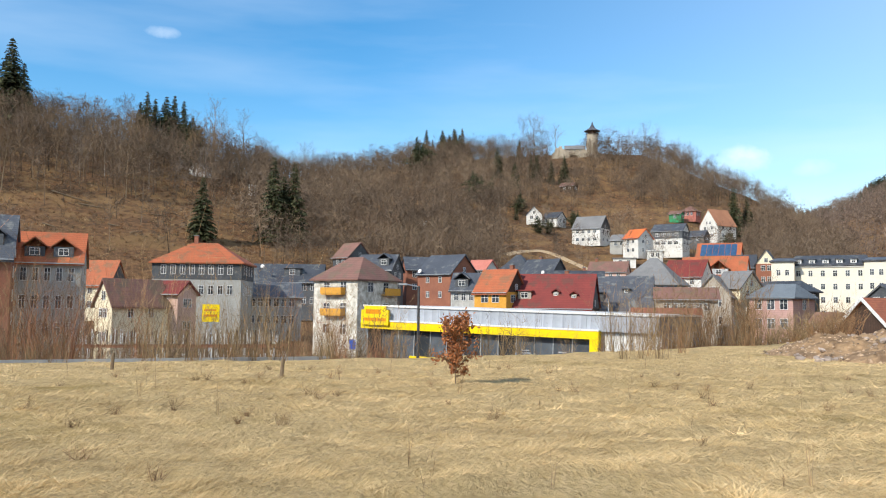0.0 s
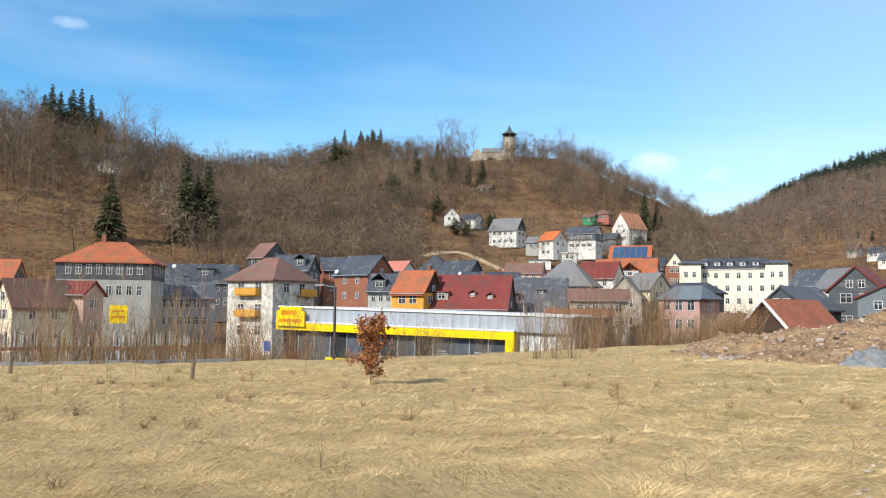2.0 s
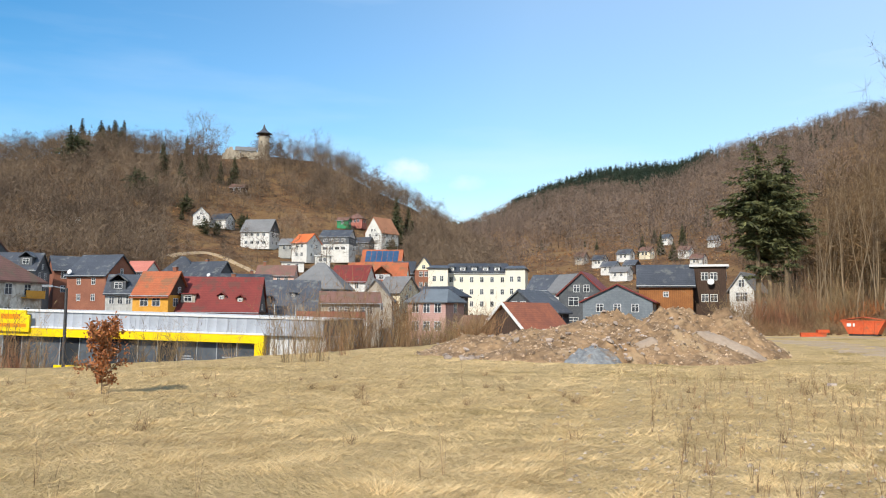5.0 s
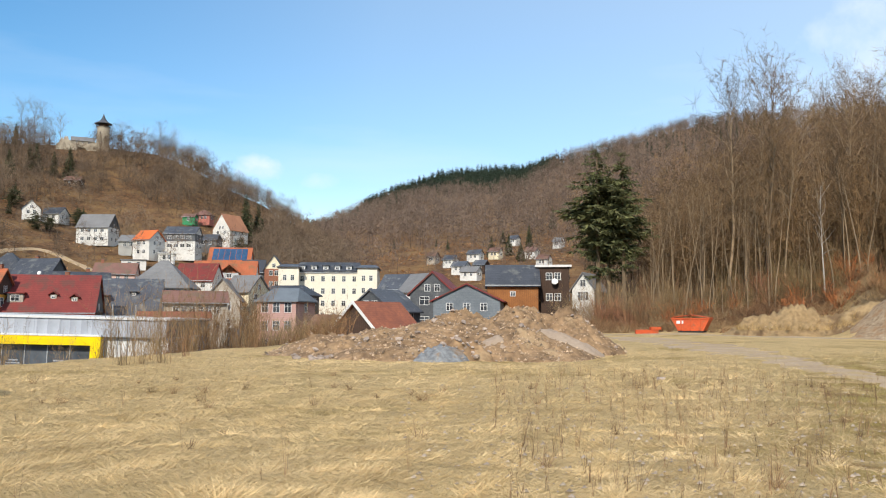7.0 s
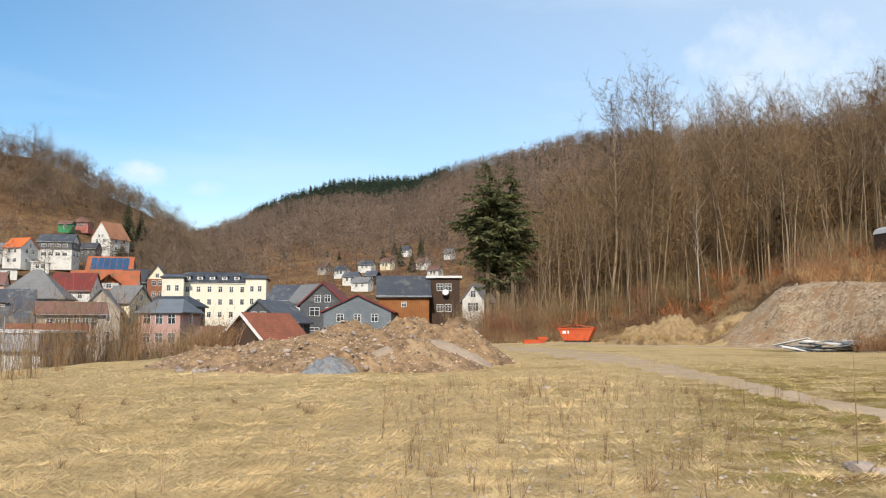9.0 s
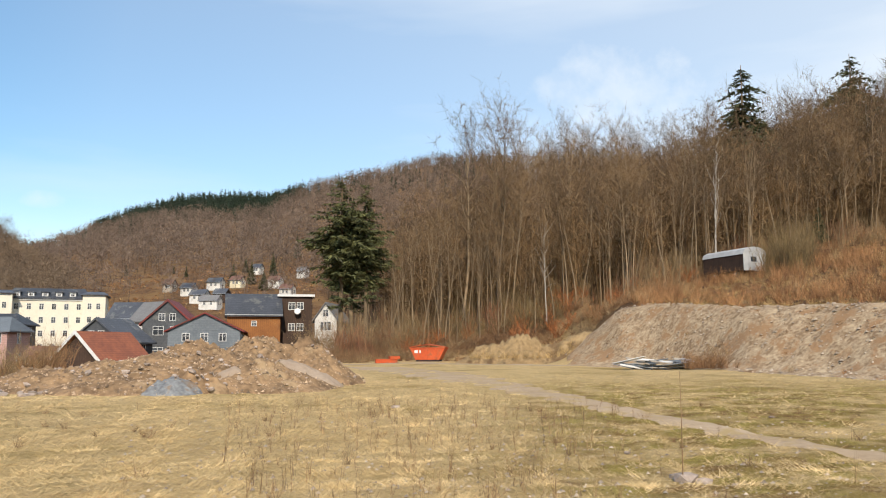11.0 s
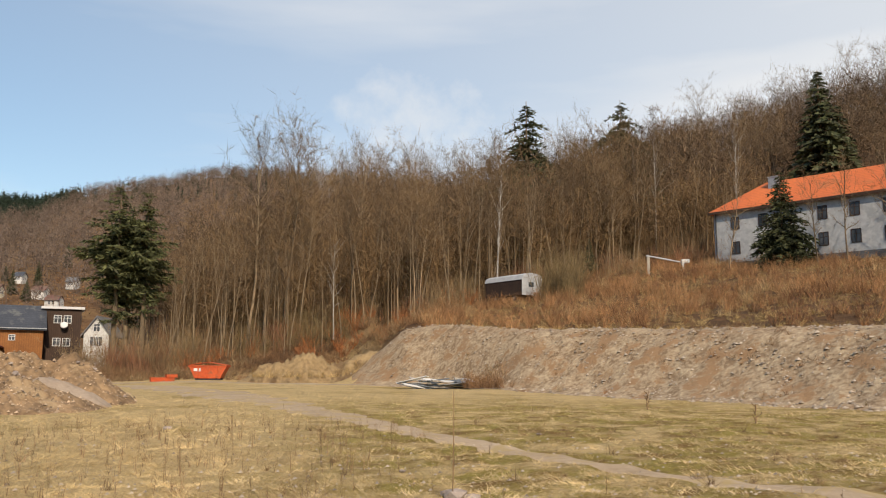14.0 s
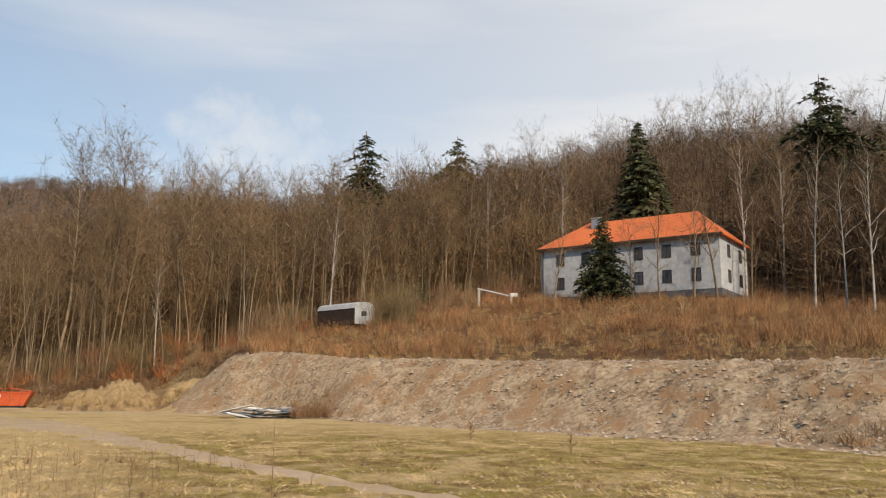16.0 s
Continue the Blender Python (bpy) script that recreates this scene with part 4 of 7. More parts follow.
def slope_houses():
    g = "houses on the hillside"

    def hill(label, b, ang, w, d, h, rise, wall, roof, **k):
        r = on_slope(b, ang)
        base = gz(*at(b, r))
        return house(label, b, r, w, d, base + h, base + h + rise, wall, roof, group=g, **k)

    hill("white two-storey house with a grey roof on the hillside", 10.1, 4.45, 11.0, 9, 6.0, 4.6, "plaster_white", "roof_grey", turn=-24, cols=4, rows=2,
         gable_wall="slate_wall", win=(1.2, 1.2))
    hill("white house with a bright red roof on the hillside", 13.2, 3.6, 6.4, 7.5, 6.4, 3.0, "plaster_white", "tile_bright", turn=-40, cols=2, rows=2, win=(1.0, 1.2))
    hill("white house with a dark slate upper storey", 15.3, 3.65, 10.5, 9, 8.6, 2.6, "plaster_white", "slate", turn=-16, cols=4, rows=2, upper="slate_wall", upper_h=2.6,
         win=(1.5, 1.1))
    hill("tall white gabled house with a faded orange roof", 18.3, 4.55, 8.6, 10, 6.5, 6.0, "plaster_white", "tile_faded", turn=-42, axis="y", cols=2, rows=2, win=(1.1, 1.3))
    hill("white chalet with a dark roof in the trees", 6.3, 5.9, 6, 8, 3.6, 3.0, "plaster_white", "slate", turn=-5, axis="y", cols=2, rows=1)
    hill("white chalet wing with a dark roof", 7.6, 5.75, 7, 7, 3.2, 2.4, "plaster_white", "slate", turn=-30, cols=2, rows=1)
    hill("small green garden hut on the slope", 15.7, 6.0, 5, 4, 3.2, 1.2, "hut_green", "tile_brown", turn=-20, cols=1, rows=1)
    hill("red garden house with a hipped tiled roof", 16.6, 6.0, 6.5, 6, 4.0, 2.4, "tile_pink", "tile_brown", turn=-20, kind="hip", cols=3, rows=1)
    hill("small dark summer hut on the hillside", 8.6, 8.1, 7, 5, 2.6, 1.8, "wood_dark", "tile_brown", turn=-20, cols=2, rows=1)
    hill("white summer house among the trees", -16.4, 8.6, 7.5, 6, 3.0, 2.2, "white_paint", "roof_grey", turn=-30, axis="y", cols=2, rows=1)
    hill("small white hut on the wooded slope", -13.0, 7.5, 3.2, 4, 3.8, 1.0, "white_paint", "white_paint", kind="flat", cols=1, rows=1)
    hill("small white hut on the wooded slope", -1.4, 5.6, 3.0, 3, 2.0, 0.8, "white_paint", "white_paint", kind="flat", cols=1, rows=0)
    hill("grey garage house below the slope", 12.1, 3.9, 6, 6, 4.4, 2.0, "plaster_grey", "roof_grey", turn=-20, cols=2, rows=1)
    hill("white annex on the hillside", 14.3, 3.4, 5, 5, 3.0, 0.3, "plaster_white", "white_paint", kind="flat", cols=2, rows=1)
    hill("dark slate house on the slope", 17.0, 4.2, 7, 6, 4.4, 2.0, "slate_wall", "slate", turn=-20, cols=2, rows=1)
    hill("low white outbuilding by the lane", 12.3, 3.0, 7, 5, 2.6, 0.3, "plaster_white", "roof_grey", kind="flat", cols=2, rows=1)
    for b, ang, w, roof, wall in ((33.9, 2.9, 6, "slate", "plaster_white"), (34.6, 2.5, 7, "roof_grey", "plaster_white"), (35.3, 3.0, 5, "slate", "wood_dark"), (39.6, 3.4, 5, "tile_brown", "plaster_white"),
                                  (32.0, 3.6, 4, "tile_brown", "wood_pale"), (37.6, 4.9, 4, "slate", "plaster_white"), (40.6, 4.7, 4, "roof_grey", "plaster_white"), (34.9, 3.8, 6, "slate", "plaster_white"), (36.3, 4.0, 5, "tile_brown", "plaster_cream"),
                                  (33.2, 3.4, 5, "slate", "plaster_white"), (38.8, 4.0, 5, "tile_brown", "plaster_white")):
        hill("small house with a garden on the far slope", b, ang, w, 5, 3.2, 1.8, wall, roof, turn=-25, cols=2, rows=1)
    for b, ang, w, h in ((64.2, 9.6, 2.6, 2.2), (66.3, 8.4, 4, 2.4), (64.6, 7.3, 3, 2.0)):
        r = on_slope(b, ang - 0.9, 120.0, 250.0)
        base = gz(*at(b, r))
        house("white house glimpsed between the bare trees", b, r, w, 5, base + h, base + h + 1.6, "plaster_white", "roof_grey", cols=2, rows=1, group=g)


def right_house():
    r = 106.0
    x, y = at(89.6, r)
    h = house("long pale rendered house with a bright orange hipped roof", 89.6, r, 22.4, 11.5, 20.3, 24.4, "plaster_pale", "tile_bright", turn=-21, kind="hip", cols=6,
              rows=2, storey=2.95, first=2.3, win=(1.05, 1.5), side_cols=2, ridge_len=14.2, base=13.6, frame_mat="wood_dark")
    e, g = 20.3 - h.location.z, 24.4 - h.location.z
    part("plinth", Build().box(-11.3, 11.3, -5.85, 5.85, 0, 0.9).mesh("plinth", M["slate_wall"]), h, "dark plinth")
    ch = part("chimney", Build().box(-6.0, -4.9, -1.9, -0.9, e + 2.2, g + 0.1).mesh("chimney", M["metal_grey"]), h, "grey sheet-clad chimney")
    part("chimney_cap", Build().box(-6.08, -4.82, -1.98, -0.82, g + 0.104, g + 0.22).mesh("chimney_cap", M["metal_grey"]), ch)
    part("downpipe", Build().tube((-10.9, -5.85, 1.0), (-10.9, -5.85, e - 0.2), 0.07, 0.07, 6).mesh("downpipe", M["metal_dark"]), h)
    part("fascia", Build().box(-11.7, 11.7, -6.32, -6.255, e - 0.28, e + 0.02).mesh("fascia", M["wood_dark"]), h)


def ring_stack(rings, sides=16):
    """A turned body from rings of (height, radius), closed at both ends."""
    v = [(r * math.cos(2 * math.pi * k / sides), r * math.sin(2 * math.pi * k / sides), z) for z, r in rings for k in range(sides)]
    f = [(j * sides + k, j * sides + (k + 1) % sides, (j + 1) * sides + (k + 1) % sides, (j + 1) * sides + k) for j in range(len(rings) - 1) for k in range(sides)]
    f += [tuple(range(sides))[::-1], tuple(range((len(rings) - 1) * sides, len(rings) * sides))]
    return Build().add(v, f)


def hilltop_tower():
    b, r = 10.18, 472.0
    x, y = at(b, r)
    z0 = min(up(r, 10.6), gz(x, y)) - 1
    t = thing("watchtower", x, y, z0, -b, label="old stone watchtower with a dark pointed roof on the hilltop", category="tower")
    h = up(r, 11.95) - z0
    part("shaft", ring_stack([(0, 3.3), (h * 0.5, 3.1), (h - 0.5, 2.95), (h - 0.49, 3.15), (h, 3.15)]).mesh("shaft", M["stone_wall"]), t)
    part("gallery", ring_stack([(h + 0.01, 3.5), (h + 0.35, 3.5), (h + 0.36, 2.2), (h + 1.7, 2.2)]).mesh("gallery", M["wood_dark"]), t, "dark timber gallery")
    part("roof", ring_stack([(h + 1.72, 4.5), (h + 1.95, 4.4), (h + 2.7, 2.9), (h + 3.6, 1.75), (h + 5.0, 0.85), (h + 7.4, 0.06)]).mesh("roof", M["slate"]), t, "dark slate roof sweeping up to a spire")
    for k in range(8):
        a = k * math.pi / 4
        part("post", Build().tube((3.3 * math.cos(a), 3.3 * math.sin(a), h + 0.35), (3.3 * math.cos(a), 3.3 * math.sin(a), h + 1.8), 0.13, 0.13, 5).mesh("post", M["wood_dark"]), t)
    for k, a in enumerate((-2.0, -1.2)):
        part("slit_window", Build().box(-0.3, 0.3, -0.1, 0.1, 0, 1.1).mesh("slit_window", M["metal_dark"]), t,
             m=pose(3.02 * math.cos(a), 3.02 * math.sin(a), h - 4.0 - k * 2.2, 0, 0, math.degrees(a) + 90))
    for bb, w, hh in ((9.5, 5, 3.2), (9.85, 3.5, 4.2), (8.45, 3.5, 3.4), (7.98, 5.6, 6.2), (7.6, 2.4, 3.0)):
        xx, yy = at(bb, 470)
        zz = gz(xx, yy) + 0.6
        me = Build().prism([(-w / 2, -3), (w / 2, -3), (w / 2, hh * 0.7), (w * 0.3, hh * 0.72), (w * 0.2, hh), (-w * 0.1, hh * 0.95), (-w * 0.16, hh * 0.75), (-w * 0.3, hh * 0.9), (-w / 2, hh * 0.6)], "y", -0.7, 0.7).mesh("ruined_wall", M["stone_wall"])
        thing("ruined_wall", xx, yy, zz, -bb, me, label="broken castle wall of pale stone on the hilltop", category="ruin", group="ruined walls")
    xx, yy = at(9.0, 474)
    zz = gz(xx, yy)
    house("low house with a grey roof inside the castle ruin", 9.0, 474, 11, 7, zz + 3.2, zz + 5.6, "stone_wall", "roof_grey", cols=3, rows=1, first=1.5, win=(0.8, 1.0))


def shop():
    """The flat-roofed supermarket: local x runs along its glazed front."""
    r0, r1 = 97.0, 84.0
    xl, yl = at(-5.2, r0)
    xr, yr = at(14.35, r1)
    cx, cy = (xl + xr) / 2, (yl + yr) / 2
    length = math.hypot(xr - xl, yr - yl)
    turn = math.degrees(math.atan2(yr - yl, xr - xl))
    z0 = gz(cx, cy) - 0.3
    s = thing("supermarket", cx, cy, z0, 0, label="flat-roofed supermarket with a white fascia and yellow trim", category="supermarket")
    s.matrix_world = pose(cx, cy, z0, 0, 0, turn) @ pose(0, 0, 0, 0, 1.27, 0)     # the roof line falls with the street
    h = 1.72 - z0
    L = length / 2
    D = 22.0
    part("wall", Build().box(-L, L, 0.25, D, 0, h - 1.8).mesh("wall", M["shop_white"]), s)
    n = 14
    for k in range(n):
        a, b2 = -L - 0.1 + k * (2 * L + 0.2) / n, -L - 0.1 + (k + 1) * (2 * L + 0.2) / n
        part("fascia_panel", Build().box(a + 0.012, b2 - 0.012, -0.35, 0.12, h - 1.8, h - 0.16).mesh("fascia_panel", M["shop_white"]), s)
    part("roof", Build().box(-L - 0.1, L + 0.1, 0.13, D, h - 1.79, h - 0.2).mesh("roof", M["roof_grey"]), s)
    part("roof_edge", Build().box(-L - 0.25, L + 0.25, -0.5, D + 0.1, h - 0.158, h + 0.05).mesh("roof_edge", M["white_paint"]), s, "white roof edge")
    fx = L - 6.6
    part("yellow_band", Build().box(-L - 0.3, fx, -0.75, -0.36, h - 2.62, h - 1.8).mesh("yellow_band", M["shop_yellow"]), s, "yellow band along the front")
    part("corner_frame", Build().box(fx, fx + 0.9, -0.78, 0.24, 0, h - 1.8).mesh("corner_frame", M["shop_yellow"]), s, "yellow corner frame")
    part("white_line", Build().box(-L - 0.3, fx + 0.9, -0.8, -0.36, h - 1.796, h - 1.62).mesh("white_line", M["white_paint"]), s)
    bays = 13
    a0, a1 = -L + 0.2, fx
    for k in range(bays):
        a, b2 = a0 + k * (a1 - a0) / bays, a0 + (k + 1) * (a1 - a0) / bays
        p = part("shop_window", Build().box(a + 0.05, b2 - 0.05, 0.06, 0.14, 0.9, h - 2.64).mesh("shop_window", M["glass_dark"]), s, "dark shop glazing")
        part("mullion", Build().box(a - 0.045, a + 0.045, 0.0, 0.2, 0.3, h - 2.64).mesh("mullion", M["metal_grey"]), p)
        if k in (9, 11):
            bar = Build()
            for j, wd in enumerate((0.9, 1.25, 1.4, 1.0)):
                zc = 3.1 - j * 0.26
                bar.box((a + b2) / 2 - wd / 2, (a + b2) / 2 + wd / 2, 0.03, 0.055, zc - 0.07, zc + 0.07)
            part("lettering", bar.mesh("lettering", M["metal_grey"]), p, "pale lettering on the glass")
    for a, b2 in ((a0 + 5.6, a0 + 9.4), (a1 - 12.0, a1 - 5.0)):
        part("yellow_sill", Build().box(a, b2, -0.1, 0.045, 0.9, 1.75).mesh("yellow_sill", M["shop_yellow"]), s, "yellow sill band")
    for k in range(6):
        part("side_panel", Build().box(fx + 1.3 + k * 0.95, fx + 2.15 + k * 0.95, 0.16, 0.245, 0.2, h - 2.0).mesh("side_panel", M["white_paint"]), s)
    x0 = -L - 0.1
    sg = part("sign_board", Build().box(x0, x0 + 3.6, -1.05, -0.8, h - 2.2, h - 0.5).box(x0 + 0.4, x0 + 3.2, -1.05, -0.8, h - 0.496, h - 0.05).mesh("sign_board", M["shop_yellow"]), s, "yellow shop sign board")
    part("sign_mark", Build().box(x0 + 0.6, x0 + 2.6, -1.08, -1.054, h - 0.95, h - 0.45).box(x0 + 0.35, x0 + 3.3, -1.08, -1.054, h - 1.75, h - 1.4).mesh("sign_mark", M["sign_red"]), sg, "red bars on the sign")


def street_furniture():
    x, y = at(-1.62, 62)
    z0 = gz(x, y)
    h = up(62, 1.62) - z0
    lp = thing("street_lamp", x, y, z0, 2, label="tall concrete street lamp beside the car park", category="street lamp")
    part("pole", Build().tube((0, 0, -0.2), (0, 0, h), 0.13, 0.09, 8).mesh("pole", M["metal_dark"]), lp)
    part("bracket", Build().tube((0, 0, h - 0.05), (-0.9, 0, h + 0.12), 0.045, 0.04, 6).mesh("bracket", M["metal_grey"]), lp)
    part("lamp_head", Build().box(-1.5, -0.85, -0.14, 0.14, h + 0.05, h + 0.2).mesh("lamp_head", M["metal_grey"]), lp)
    x, y = at(-15.35, 50)
    z0 = gz(x, y)
    top = up(50, 0.2) - z0
    sg = thing("yellow_sign", x, y, z0, 8, label="yellow advertising sign on a steel post", category="sign")
    part("post", Build().box(-0.08, 0.08, -0.06, 0.06, -0.2, top - 1.0).mesh("post", M["metal_grey"]), sg)
    brd = part("board", Build().box(-0.48, 0.48, -0.1, 0.1, top - 1.0, top).mesh("board", M["shop_yellow"]), sg)
    part("bars", Build().box(-0.36, 0.3, -0.115, -0.103, top - 0.38, top - 0.28).box(-0.36, 0.36, -0.115, -0.103, top - 0.7, top - 0.58).mesh("bars", M["sign_red"]), brd)
    x, y = at(-6.05, 60)
    z0 = gz(x, y)
    bs = thing("blue_sign", x, y, z0, 5, label="small blue parking sign on a post", category="sign")
    t2 = up(60, -2.05) - z0
    part("post", Build().tube((0, 0, -0.2), (0, 0, t2 - 0.7), 0.04, 0.04, 6).mesh("post", M["metal_grey"]), bs)
    part("board", Build().box(-0.22, 0.22, -0.03, 0.03, t2 - 0.696, t2).mesh("board", M["sign_blue"]), bs)
    for b, r, h in ((12.6, 78, 7.8), (13.9, 74, 6.0), (15.6, 70, 5.6), (11.2, 90, 8.0)):
        x, y = at(b, r)
        thing("mast", x, y, gz(x, y), 0, Build().tube((0, 0, -0.2), (0, 0, h), 0.08, 0.05, 6).mesh("mast", M["metal_grey"]),
              label="thin grey steel mast near the shop", category="mast", group="masts by the shop")
    # slatted screen of pale boards behind the thicket
    fb, fr_ = -16.8, 45.0
    x, y = at(fb, fr_)
    z0 = gz(x, y)
    fe = thing("slat_fence", x, y, z0, -fb, label="long screen of pale weathered upright slats", category="fence")
    rnd = random.Random(77)
    lo, mid, hi = up(fr_, -3.6) - z0, up(fr_, -2.5) - z0, up(fr_, -1.5) - z0
    part("rail", Build().box(-5.2, 5.2, 0.05, 0.12, mid - 0.1, mid + 0.06).mesh("rail", M["brick"]), fe, "reddish cross rail")
    for k in range(116):
        xx = -5.1 + k * 0.088
        for za, zb in ((min(lo, 0.0) - 0.2, mid - 0.14), (mid + 0.1, hi)):
            if rnd.random() < 0.3:
                continue
            mat = rnd.choice(["white_paint", "white_paint", "wood_pale", "wood_dark"])
            part("slat", Build().box(xx - rnd.uniform(0.018, 0.036), xx + rnd.uniform(0.018, 0.036), 0.0, 0.03, za, zb + rnd.uniform(-0.3, 0.05)).mesh("slat", M[mat]), fe)
    for xx in (-5.1, -2.5, 0.0, 2.5, 5.1):
        part("post", Build().box(xx - 0.05, xx + 0.05, 0.124, 0.2, -0.3, hi).mesh("post", M["wood_dark"]), fe)
    # stakes at the edge of the meadow
    for b, r, h in ((-21.1, 22.6, 0.40), (-10.6, 20.5, 0.45)):
        x, y = at(b, r)
        thing("stake", x, y, gz(x, y), 0, Build().tube((0, 0, -0.1), (0.03, 0, h), 0.05, 0.04, 8).mesh("stake", M["bark"]),
              label="short weathered wooden stake in the grass", category="stake", group="stakes at the meadow edge")
    # low rail at the edge of the field
    rail = thing("guard_rail", *at(-24, 30.5), gz(*at(-24, 30.5)), 24, label="low grey guard rail below the meadow edge", category="rail")
    L = 9.0
    zt = up(30.5, -3.3) - rail.location.z
    part("beam", Build().box(-L, L, -0.04, 0.04, zt - 0.16, zt).mesh("beam", M["metal_grey"]), rail)
    for k in range(10):
        xx = -L + 0.4 + k * (2 * L - 0.8) / 9
        part("post", Build().box(xx - 0.05, xx + 0.05, 0.044, 0.12, -3.0, zt - 0.02).mesh("post", M["metal_grey"]), rail)


def parked_car(b, r, paint, turn, label):
    x, y = at(b, r)
    c = thing("car", x, y, gz(x, y) + 0.02, -b + turn, label=label, category="car", group="parked cars")
    side = [(-2.1, 0.28), (2.1, 0.28), (2.15, 0.62), (1.95, 0.82), (1.15, 0.92), (0.55, 1.42), (-0.95, 1.45), (-1.75, 0.98), (-2.12, 0.86)]
    part("body", Build().prism(side, "y", -0.85, 0.85).mesh("body", M[paint]), c)
    for sy in (-1, 1):
        y0, y1 = (0.853, 0.87) if sy > 0 else (-0.87, -0.853)
        part("side_window", Build().prism([(-1.45, 0.98), (-0.05, 0.98), (-0.05, 1.38), (-0.9, 1.38)], "y", y0, y1).mesh("side_window", M["glass_dark"]), c)
        part("side_window", Build().prism([(0.05, 0.98), (0.95, 0.98), (0.52, 1.36), (0.05, 1.38)], "y", y0, y1).mesh("side_window", M["glass_dark"]), c)
        for sx in (-1.3, 1.3):
            w = part("wheel", Build().tube((sx, sy * 0.70, 0.31), (sx, sy * 0.88, 0.31), 0.31, 0.31, 16).mesh("wheel", M["rubber"]), c)
            part("rim", Build().tube((sx, sy * 0.884, 0.31), (sx, sy * 0.9, 0.31), 0.19, 0.17, 12).mesh("rim", M["metal_grey"]), w)
    part("windscreen", Build().add([(1.17, -0.75, 0.94), (1.17, 0.75, 0.94), (0.6, 0.7, 1.41), (0.6, -0.7, 1.41), (1.2, -0.75, 0.95), (1.2, 0.75, 0.95), (0.63, 0.7, 1.42), (0.63, -0.7, 1.42)],
                                   [(0, 1, 2, 3), (7, 6, 5, 4), (0, 4, 5, 1), (1, 5, 6, 2), (2, 6, 7, 3), (3, 7, 4, 0)]).mesh("windscreen", M["glass_dark"]), c)
    for sy in (-0.6, 0.6):
        part("headlight", Build().box(2.08, 2.17, sy - 0.18, sy + 0.18, 0.6, 0.74).mesh("headlight", M["metal_grey"]), c)


def skip_container():
    r = 78.0
    x, y = at(49.2, r)
    z0 = gz(x, y)
    s = thing("skip", x, y, z0 + 0.04, -49.2 - 12, label="orange-red steel waste skip standing on gravel", category="skip")
    b = Build()
    L0, L1, W, H = 1.1, 1.62, 0.8, 1.12
    t = 0.08
    v = [(-L0, -W, 0.1), (L0, -W, 0.1), (L1, -W, H), (-L1, -W, H), (-L0, W, 0.1), (L0, W, 0.1), (L1, W, H), (-L1, W, H)]
    f = [(0, 1, 2, 3), (7, 6, 5, 4), (0, 4, 5, 1), (1, 5, 6, 2), (3, 7, 4, 0)]
    b.add(v, f)
    b.add([(p[0] * 0.95, p[1] * 0.92, p[2] + 0.08 if p[2] < 1 else p[2]) for p in v], [tuple(reversed(q)) for q in f])
    part("tub", b.mesh("tub", M["skip_orange"]), s)
    part("rim", Build().box(-L1 - 0.06, L1 + 0.06, -W - 0.06, -W + 0.03, H + 0.002, H + 0.1).box(-L1 - 0.06, L1 + 0.06, W - 0.03, W + 0.06, H + 0.002, H + 0.1)
         .box(-L1 - 0.06, -L1 + 0.04, -W + 0.034, W - 0.034, H + 0.002, H + 0.1).box(L1 - 0.04, L1 + 0.06, -W + 0.034, W - 0.034, H + 0.002, H + 0.1).mesh("rim", M["skip_orange"]), s)
    for k in (-0.8, 0.0, 0.8):
        part("rib", Build().box(k - 0.06, k + 0.06, -W - 0.08, -W - 0.003, 0.15, H).mesh("rib", M["skip_orange"]), s)
    part("plate", Build().box(-1.2, -0.6, -W - 0.03, -W - 0.004, 0.72, 0.98).mesh("plate", M["white_paint"]), s, "white plate")
    for sx in (-1, 1):
        part("lid", Build().add([(sx * 0.02, -W, H + 0.36), (sx * 0.02, W, H + 0.36), (sx * L1, W, H + 0.11), (sx * L1, -W, H + 0.11),
                                 (sx * 0.02, -W, H + 0.41), (sx * 0.02, W, H + 0.41), (sx * L1, W, H + 0.16), (sx * L1, -W, H + 0.16)],
                                [(0, 1, 2, 3), (7, 6, 5, 4), (0, 4, 5, 1), (1, 5, 6, 2), (2, 6, 7, 3), (3, 7, 4, 0)]).mesh("lid", M["skip_orange"]), s)
    for sx in (-1, 1):
        part("skid", Build().box(-L0, L0, sx * 0.6 - 0.08, sx * 0.6 + 0.08, -0.05, 0.098).mesh("skid", M["metal_dark"]), s)
    x, y = at(46.3, 76)
    thing("steel_beam", x, y, gz(x, y), -30, Build().box(-1.0, 1.0, -0.2, 0.2, 0, 0.35).box(0.3, 1.2, -0.3, 0.3, 0.352, 0.6).mesh("steel_beam", M["skip_orange"]),
          label="orange-red steel skip lid lying on the ground", category="scrap")


